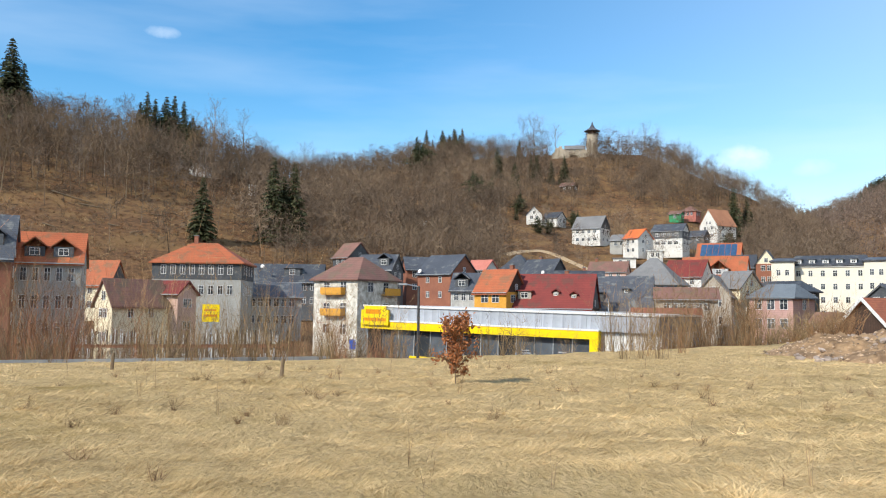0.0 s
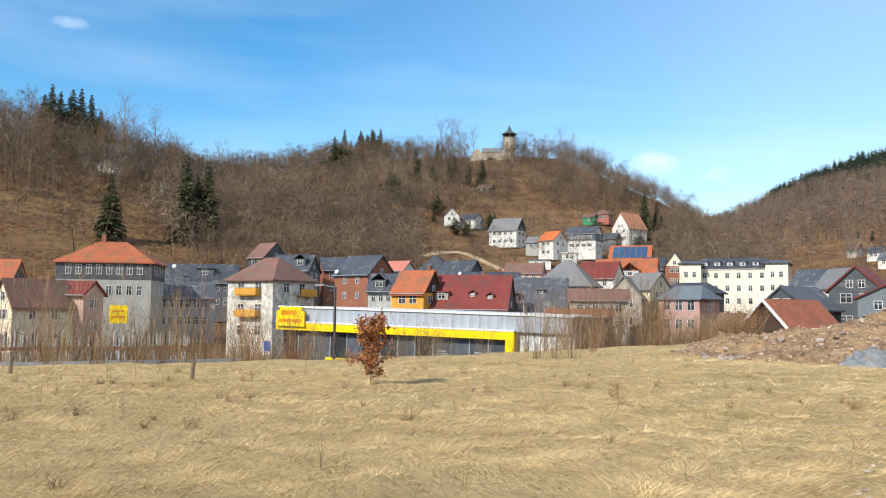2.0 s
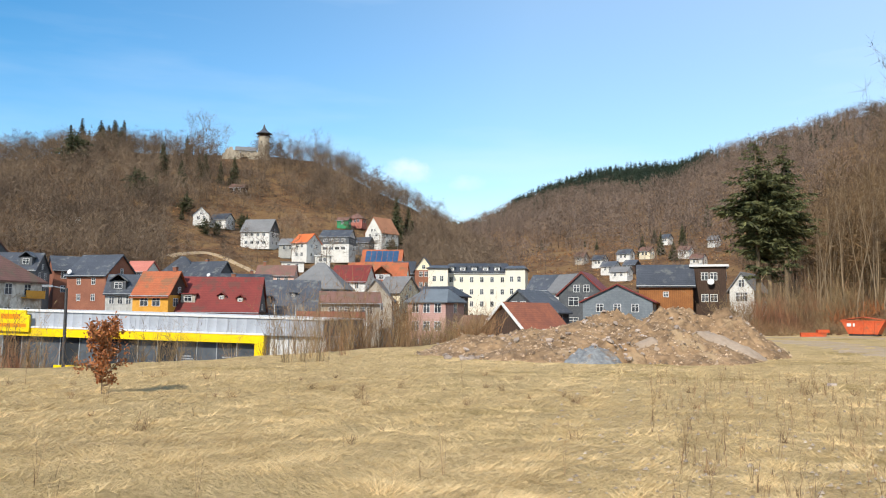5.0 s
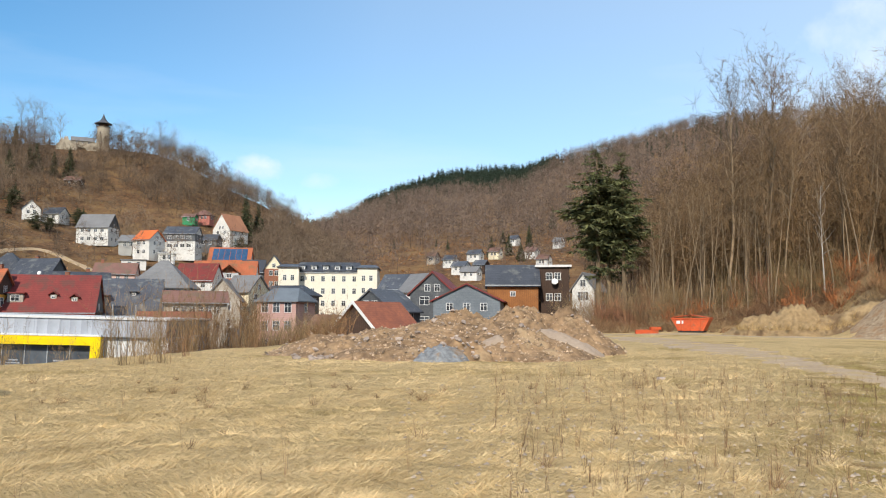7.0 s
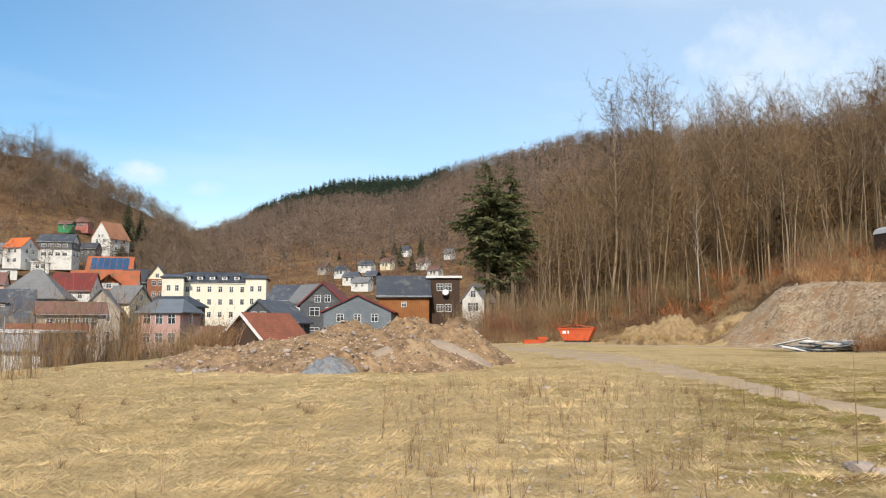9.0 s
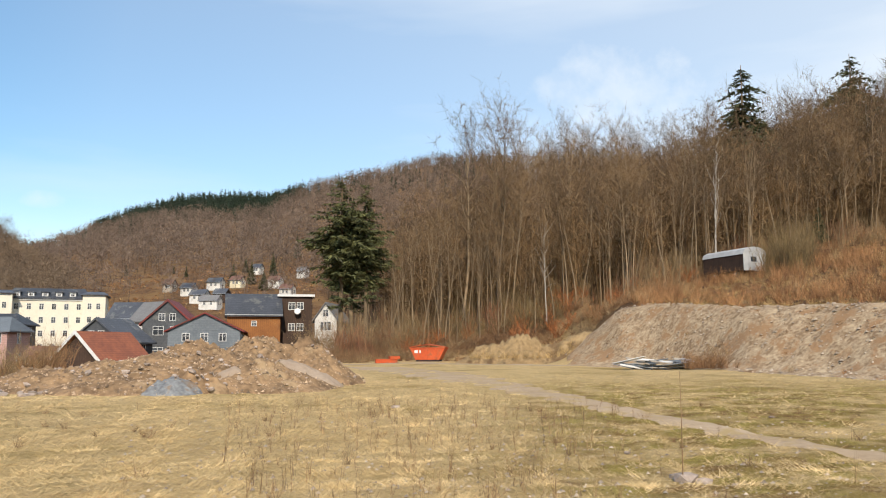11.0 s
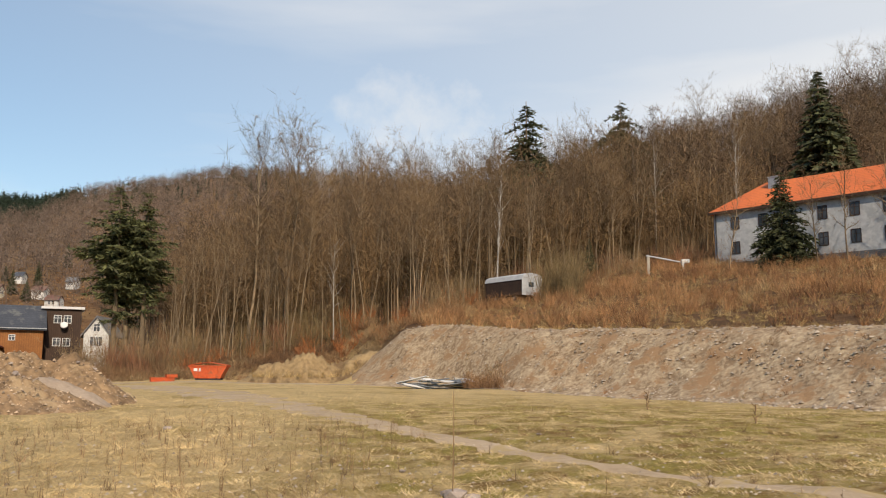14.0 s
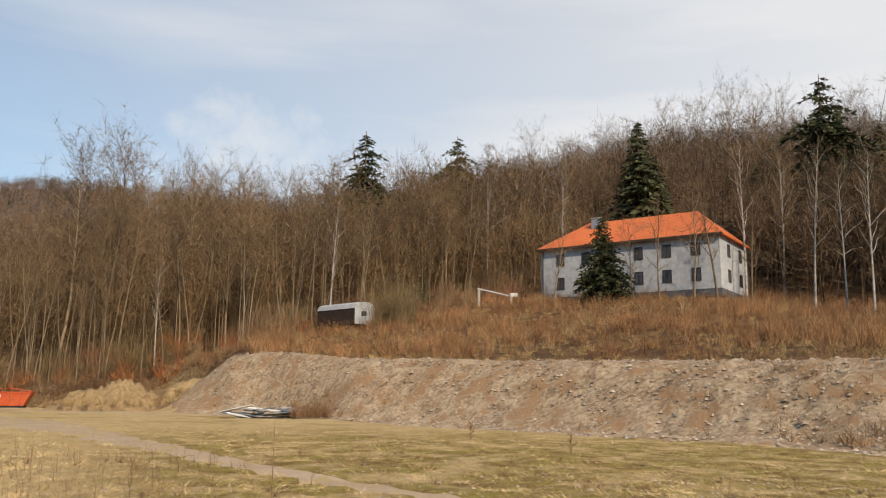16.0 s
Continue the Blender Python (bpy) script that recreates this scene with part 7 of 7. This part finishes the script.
def undergrowth():
    b, r, x, y, rng = scatter(31, 1500, -36, 16.5, 29, 54)
    keep = rng.random(len(b)) < np.interp(b, [-36, -14, -10, -4, -3, 9, 12, 17], [0.6, 0.5, 0.5, 0.4, 0.12, 0.08, 0.2, 0.25])
    keep &= ~((b > -23.5) & (b < -9) & (r < 45.5) & (rng.random(len(b)) < 0.40))
    x, y, b = x[keep], y[keep], b[keep]
    h = rng.uniform(1.6, 5.2, len(x)) * np.interp(b, [-36, -12, -7, -4, 3, 17], [1.0, 1.0, 0.75, 0.55, 0.45, 0.8])
    sprays("thicket", x, y, ground_z(x, y), h, 22, "shrub", "thicket of thin leafless shrubs below the meadow edge", 1, spread=0.22, width=0.016, bits=4)
    b, r, x, y, rng = scatter(32, 62, 13.0, 20.5, 44, 60)
    sprays("thicket", x, y, ground_z(x, y), rng.uniform(2.4, 5.4, len(x)), 18, "weed", "tall leafless bushes beside the shop", 2, spread=0.20, width=0.03, bits=4)
    b, r, x, y, rng = scatter(33, 160, 17, 26, 50, 75)
    sprays("bramble", x, y, ground_z(x, y), rng.uniform(1.5, 3.0, len(x)), 22, "bramble", "rust-brown brambles below the meadow edge", 3, spread=0.4, width=0.03, bits=3)
    b, r, x, y, rng = scatter(34, 900, 40.5, 66, 82, 99)
    sprays("bramble", x, y, ground_z(x, y), rng.uniform(0.5, 1.7, len(x)), 20, "bramble", "rust-brown brambles at the foot of the wood", 4, spread=0.9, width=0.035, bits=3)
    b, r, x, y, rng = scatter(35, 6500, 63, 116, 44, 112)
    r1 = np.interp(b, BANK_B, BANK_R)
    r2 = np.interp(b, [43, 62, 80, 105], [84, 84, 112, 102])
    keep = (r > r1 + 9.5) & (r < r2 + 4) & (lumps(x, y, 7, 2) + rng.normal(0, 0.3, len(b)) > -0.2) & ~((r < r1 + 24) & (b > 84) & (rng.random(len(b)) < 0.6)) & ~((np.abs(b - 69.4) < 2.2) & (r > 77) & (r < 83))
    x, y = x[keep], y[keep]
    sprays("reeds", x, y, ground_z(x, y), rng.uniform(0.6, 1.9, len(x)), 26, "reed", "rusty dry reeds and tall grass on the shelf above the bank", 5, spread=0.45, width=0.03, bits=1, category="reeds")
    b, r, x, y, rng = scatter(36, 60, 60, 70, 46, 62)
    r1 = np.interp(b, BANK_B, BANK_R)
    keep = (r > r1 - 0.5) & (r < r1 + 3)
    x, y = x[keep], y[keep]
    sprays("bramble", x, y, ground_z(x, y) + 0.2, rng.uniform(0.5, 1.3, len(x)), 14, "bramble", "dry weeds at the foot of the gravel bank", 6, spread=0.35, width=0.02, bits=2)
    b, r, x, y, rng = scatter(37, 700, 66, 116, 26, 64)
    r1 = np.interp(b, BANK_B, BANK_R)
    keep = (r > r1 - 1) & (r < r1 + 9) & (rng.random(len(b)) < np.interp(b, [66, 80, 95, 105], [0.25, 0.5, 0.8, 1.0]))
    x, y = x[keep], y[keep]
    sprays("bank_weeds", x, y, ground_z(x, y) + 0.15, rng.uniform(0.2, 0.7, len(x)), 14, "bramble", "dry reddish weeds growing on the gravel bank", 16, spread=0.5, width=0.02, bits=1, category="weeds")
    b, r, x, y, rng = scatter(49, 60, 66.2, 68.6, 54, 58.5)
    sprays("bramble", x, y, ground_z(x, y) + 0.1, rng.uniform(0.6, 1.5, len(x)), 16, "bramble", "rust-red dead bush beside the board pile", 26, spread=0.5, width=0.022, bits=3)
    b, r, x, y, rng = scatter(51, 2600, 61, 112, 30, 74)
    r1 = np.interp(b, BANK_B, BANK_R)
    keep = (r > r1 + 3.2) & (r < r1 + 9) & (lumps(x, y, 3.0, 8) + np.interp(b, [61, 85, 105], [-0.15, 0.0, 0.5]) > 0.0)
    x, y = x[keep], y[keep]
    sprays("bank_weeds", x, y, ground_z(x, y) + 0.40, rng.uniform(0.15, 0.5, len(x)), 16, "bramble", "low brown weeds on the upper part of the bank", 27, spread=0.9, width=0.018, category="weeds")
    b, r, x, y, rng = scatter(52, 34, 71.3, 74.0, 84, 94)
    sprays("thicket", x, y, ground_z(x, y), rng.uniform(3.0, 6.2, len(x)), 26, "osier", "olive-brown bare willow clump beside the trailer", 28, spread=0.22, width=0.03, bits=5)
    b, r, x, y, rng = scatter(53, 60, 47, 58, 93, 99)
    sprays("thicket", x, y, ground_z(x, y), rng.uniform(2.0, 5.0, len(x)), 24, "osier", "olive-brown bare bushes at the wood's edge", 29, spread=0.3, width=0.03, bits=5)
    b, r, x, y, rng = scatter(48, 420, 96, 114, 28, 46)
    r1 = np.interp(b, BANK_B, BANK_R)
    keep = (r > r1) & (r < r1 + 9) & (rng.random(len(b)) < np.interp(b, [96, 104], [0.35, 1.0]))
    x, y = x[keep], y[keep]
    sprays("bank_weeds", x, y, ground_z(x, y) + 0.15, rng.uniform(0.3, 0.9, len(x)), 22, "weed", "dark brown dead weeds on the end of the bank", 25, spread=0.6, width=0.018, bits=2, category="weeds")
    b, r, x, y, rng = scatter(40, 80, 40.5, 49, 90, 97)
    sprays("thicket", x, y, ground_z(x, y), rng.uniform(2.5, 5.5, len(x)), 26, "shrub", "brown leafless bushes at the foot of the firs", 17, spread=0.3, width=0.03, bits=4)
    # brush, bramble and tawny grass on the cleared slopes across the valley
    for seed, n_, b0, b1, e0, e1, mat, hi, wd, lab in ((61, 2600, -36, -7, 2.5, 8.2, "bramble", 1.7, 0.10, "rust-brown bramble on the cleared slope"),
                                                      (62, 1700, -36, 22, 2.5, 8.6, "reed", 1.1, 0.11, "tawny dead grass on the cleared slope"),
                                                      (63, 1200, -34, 22, 3.0, 9.6, "twig_hill", 3.2, 0.09, "bare scrub on the cleared slope"),
                                                      (64, 900, 24, 42, 2.2, 5.6, "reed", 1.6, 0.16, "tawny garden grass on the far slope")):
        b, r, x, y, rng = scatter(seed, n_ * 2, b0, b1, 226, 430)
        e = np.degrees(np.arctan2(ground_z(x, y) - EYE, r))
        keep = (e > e0) & (e < e1) & ((b < -8) | (b > 3)) & (lumps(x, y, 17, seed) > -0.35)
        x, y = x[keep][:n_], y[keep][:n_]
        sprays("brush", x, y, ground_z(x, y), rng.uniform(0.4, 1.0, len(x)) * hi, 16, mat, lab, seed, spread=0.75, width=wd, category="brush")
    # weeds standing in the meadow
    b, r, x, y, rng = scatter(38, 230, -33, 104, 5.5, 34)
    ok = r < np.interp(b, [-40, 0, 16, 30, 60, 110], [24, 25, 34, 34, 34, 30])
    x, y = x[ok], y[ok]
    sprays("dry_weeds", x, y, ground_z(x, y), rng.uniform(0.15, 0.75, len(x)) ** 1.2, 4, "weed", "thin dry weed stalks standing in the meadow", 7, spread=0.10, width=0.005, bits=3, category="weeds")
    b, r, x, y, rng = scatter(39, 420, 36, 62, 7.0, 24)
    sprays("dry_weeds", x, y, ground_z(x, y), rng.uniform(0.12, 0.5, len(x)), 5, "weed", "patch of brown weed stalks standing in thin grass", 8, spread=0.16, width=0.006, bits=3, category="weeds")


def fallen_logs():
    rnd = random.Random(8)
    for b, e, ln, turn in ((-24.2, 6.7, 13, -28), (-22.9, 6.2, 9, -12), (-21.6, 5.0, 4, -20), (-20.3, 4.7, 4, 40), (-18.9, 5.8, 5, 10), (-25.4, 4.9, 4, -35)):
        r = on_slope(b, e)
        x, y = at(b, r)
        a = radians(-b + turn)
        dx, dy = math.cos(a) * ln / 2, math.sin(a) * ln / 2
        z = gz(x, y)
        zs = [gz(x + k * dx, y + k * dy) - z + 0.35 for k in (-1, 0, 1)]
        me = Build().tube((-dx, -dy, zs[0]), (0, 0, zs[1]), 0.24, 0.2, 7).tube((0, 0, zs[1]), (dx, dy, zs[2]), 0.2, 0.12, 7).mesh("fallen_log", M["bark"])
        thing("fallen_log", x, y, z, 0, me, label="felled pale trunk lying on the cleared slope", category="log", group="felled trunks")


def small_growth():
    rnd = random.Random(5)
    # single saplings and stalks that stand out of the grass
    for b, r, h, seed in ((-14.0, 21.0, 1.0, 61), (-10.4, 20.6, 0.85, 62), (-3.4, 23.0, 1.0, 63), (-19.5, 22.5, 0.8, 65), (84.5, 22, 0.7, 66), (78.0, 25, 0.8, 67)):
        a, c = bare_tree(seed, h, start=0.35, limbs=7, spread=0.22, up_=1.5, trunk_r=0.0045, forks=3, twigs=2, lean=0.02)
        x, y = at(b, r)
        root = thing("sapling", x, y, gz(x, y), label="thin leafless sapling standing in the grass", category="sapling", group="saplings")
        part("trunk", array_mesh("trunk", *a, M["weed"]), root)
        part("twigs", array_mesh("twigs", *c, M["weed"]), root)
    x, y = at(65.3, 11.2)
    thing("stalk", x, y, gz(x, y), 0, Build().tube((0, 0, -0.05), (0.02, 0, 0.7), 0.008, 0.006, 5).tube((0.02, 0, 0.7), (0.06, 0.02, 1.35), 0.006, 0.003, 5).mesh("stalk", M["weed"]),
          label="single tall dry stalk beside a stone", category="stalk")
    # pebbles on the thin ground beside the track
    rng = np.random.default_rng(91)
    vs, ts = [], []
    for k in range(3500):
        b, r = rng.uniform(30, 104), 6 * (20 / 6) ** rng.random()
        x, y = at(b, r)
        s = 0.012 * (4.0 ** (rng.random() ** 2.2))
        z = gz(x, y) + s * 0.3
        o = len(vs)
        for q in ((s, 0, 0), (-s, 0.2 * s, 0), (0.1 * s, s, 0), (0, -s, 0.1 * s), (0.2 * s, 0.1 * s, 0.8 * s)):
            j = rng.uniform(0.7, 1.2, 3)
            vs.append((x + q[0] * j[0], y + q[1] * j[1], z + q[2] * j[2]))
        ts += [(o, o + 2, o + 4), (o + 2, o + 1, o + 4), (o + 1, o + 3, o + 4), (o + 3, o, o + 4)]
    tagged(new("pebbles", array_mesh("pebbles", vs, ts, M["stone_small"])), "small pale pebbles lying in the thin grass", "pebbles", kind="stuff")
    # low brown weed clumps
    b, r, x, y, rg = scatter(41, 130, -30, 104, 7, 24)
    sprays("weed_clumps", x, y, ground_z(x, y), rg.uniform(0.12, 0.32, len(x)), 26, "weed", "low clumps of dark brown dead weeds in the meadow", 18, spread=0.7, width=0.007, bits=2, category="weeds")
    b, r, x, y, rg = scatter(42, 5200, 64, 116, 38, 104)
    r1 = np.interp(b, BANK_B, BANK_R)
    r2 = np.interp(b, [43, 62, 80, 105], [84, 84, 112, 102])
    keep = (r > r1 + 8.5) & (r < r2) & (lumps(x, y, 9, 3) > -0.6)
    x, y = x[keep], y[keep]
    sprays("tall_grass", x, y, ground_z(x, y), rg.uniform(0.25, 0.75, len(x)), 20, "shelf_grass", "ochre grass among the reeds", 19, spread=1.0, width=0.024, category="grass")
    # hedge and bushes round the white apartment house
    b, r, x, y, rg = scatter(43, 130, -13, -2.5, 66, 104)
    sprays("thicket", x, y, ground_z(x, y), rg.uniform(1.6, 3.6, len(x)), 22, "shrub", "leafless garden bushes between the car park and the houses", 20, spread=0.3, width=0.03, bits=4)
    b, r, x, y, rg = scatter(44, 120, -34, -12, 62, 100)
    sprays("thicket", x, y, ground_z(x, y), rg.uniform(3.0, 6.0, len(x)), 22, "twig_far", "leafless bushes and young trees before the town", 21, spread=0.25, width=0.035, bits=5)
    # undergrowth at the foot of the wood
    b, r, x, y, rg = scatter(45, 620, 46, 84, 90, 126)
    r2 = np.interp(b, [43, 60, 64, 80, 105], [97, 97, 96, 108, 102])
    keep = (r > r2 - 5) & ~((np.abs(b - 69.4) < 2.5) & (r < 92))
    x, y = x[keep], y[keep]
    sprays("thicket", x, y, ground_z(x, y), rg.uniform(1.6, 4.8, len(x)), 24, "shrub", "brown undergrowth at the foot of the wood", 22, spread=0.35, width=0.03, bits=5)
    b, r, x, y, rg = scatter(46, 70, 45, 72, 88, 104)
    keep = r > np.interp(b, [43, 60, 64, 80], [88, 88, 86, 100])
    x, y = x[keep], y[keep]
    sprays("bramble", x, y, ground_z(x, y), rg.uniform(1.2, 2.8, len(x)), 26, "beech_leaf", "orange-brown bushes keeping their dry leaves", 23, spread=0.6, width=0.06, bits=5)
    b, r, x, y, rg = scatter(47, 260, 52, 59, 70.5, 77)
    sprays("tall_grass", x, y, ground_z(x, y) + 0.5, rg.uniform(0.4, 1.3, len(x)), 10, "shelf_grass", "dry grass growing on the sand mound", 24, spread=0.6, width=0.02, category="grass")
    # bare trees before the pale house
    slim = [tree_kind(400 + k, 12, "bark", "twig", start=0.3, limbs=16, spread=0.28, up_=0.9, trunk_r=0.011, forks=7, twigs=9, lean=0.06) for k in range(2)]
    for b, r, s in ((90.6, 92, 0.85), (92.8, 91, 0.95), (94.3, 93, 1.1), (83.6, 94, 0.8), (96.4, 92, 1.0), (88.9, 94, 0.75)):
        plant(rnd.choice(slim), *at(b, r), "small leafless tree before the pale house", group="trees by the house", scale=s, rnd=rnd)


def meadow_grass():
    rng = np.random.default_rng(50)
    n = 1000000
    b = rng.uniform(-36, 108, n)
    r = 4.6 * (44 / 4.6) ** rng.random(n)
    far = np.interp(b, [-40, -14, 0, 8, 16, 22, 30, 60, 70, 84, 103, 110], [25, 27, 28, 32, 39, 44, 44, 44, 44, 42, 32, 30])
    a = np.radians(b)
    x, y = r * np.sin(a), r * np.cos(a)
    patch = lumps(x, y, 1.6, 9) + 0.7 * lumps(x, y, 4.5, 3) + rng.normal(0, 0.35, n)
    ok = (r < far) & (patch > -0.45)
    # the worn track carries no grass
    tb = np.array([45, 46, 50, 55, 60, 69, 79, 88, 100, 115])
    tr = np.array([64, 62, 46, 33, 24, 17.3, 14, 12.6, 11, 10.3])
    dist = np.abs(r - np.interp(b, tb, tr)) * np.interp(b, [45, 60, 80], [0.30, 0.55, 0.95])
    ok &= ~((b > 44) & (dist < 0.42 + 0.25 * lumps(x, y, 0.8, 4) + rng.normal(0, 0.12, n)))
    thin = (b > 52) & (rng.random(n) < 0.45)
    ok &= ~thin
    x, y, r = x[ok], y[ok], r[ok]
    m = len(x)
    z = ground_z(x, y)
    ang = 0.7 + 2.2 * lumps(x, y, 2.3, 6) + rng.normal(0, 1.3, m)
    tuft = np.clip(lumps(x, y, 0.42, 12) * 1.6, 0, 1)
    lay = rng.uniform(0.02, 0.40, m) + tuft * rng.uniform(0, 0.9, m)
    d = unit(np.stack([np.cos(ang), np.sin(ang), lay], -1))
    ln = rng.uniform(0.05, 0.15, m) * (1 + 0.7 * tuft) * (1 + 0.3 * lumps(x, y, 3.0, 2))
    wid = rng.uniform(0.003, 0.0068, m) * np.clip(r / 9, 0.8, 1.9)
    v, t = slivers(np.stack([x, y, z - 0.01], -1), d, ln, wid, rng)
    # patches of dead grass, plus shade painted darker into the hollows between tufts
    worn = 0.26 * lumps(x * 0.8, y * 1.9, 0.5, 21) + 0.26 * lumps(x * 0.6, y * 1.5, 1.5, 22) + 0.12 * lumps(x, y, 5.0, 23) + 0.18 * (tuft - 0.4)
    tagged(new("meadow_grass", array_mesh("meadow_grass", v, t, M["dry_grass"], tone=np.repeat(worn, 3))), "matted straw-coloured winter grass", "grass", kind="stuff")


def young_beech(b, r, h, seed):
    x, y = at(b, r)
    rng = np.random.default_rng(seed)
    (tv, tt), (cv, ct) = bare_tree(seed, h, start=0.12, limbs=22, spread=0.42, up_=0.45, trunk_r=0.012, forks=7, twigs=3, lean=0.03)
    root = thing("young_beech", x, y, gz(x, y), label="young beech still holding its rust-brown winter leaves", category="tree")
    tr = part("trunk", array_mesh("trunk", tv, tt, M["bark"]), root)
    part("twigs", array_mesh("twigs", cv, ct, M["bark"]), tr)
    n = 2600
    pick = cv[rng.integers(0, len(cv), n)]
    pick = pick[pick[:, 2] > 0.2 * h]
    n = len(pick)
    d = unit(rng.normal(0, 1, (n, 3)) + np.array([0, 0, -0.3]))
    s = unit(np.cross(d, rng.normal(size=(n, 3))))
    ln, wd = rng.uniform(0.05, 0.10, n)[:, None], rng.uniform(0.03, 0.05, n)[:, None]
    p = pick + rng.normal(0, 0.03, (n, 3))
    v = np.stack([p, p + d * ln * 0.5 + s * wd * 0.5, p + d * ln, p + d * ln * 0.5 - s * wd * 0.5], 1).reshape(-1, 3)
    part("leaves", array_mesh("leaves", v, np.arange(4 * n).reshape(-1, 4), M["beech_leaf"]), root, "rust-brown leaves")


undergrowth()
fallen_logs()
small_growth()
young_beech(0.95, 18.7, 1.28, 7)
meadow_grass()
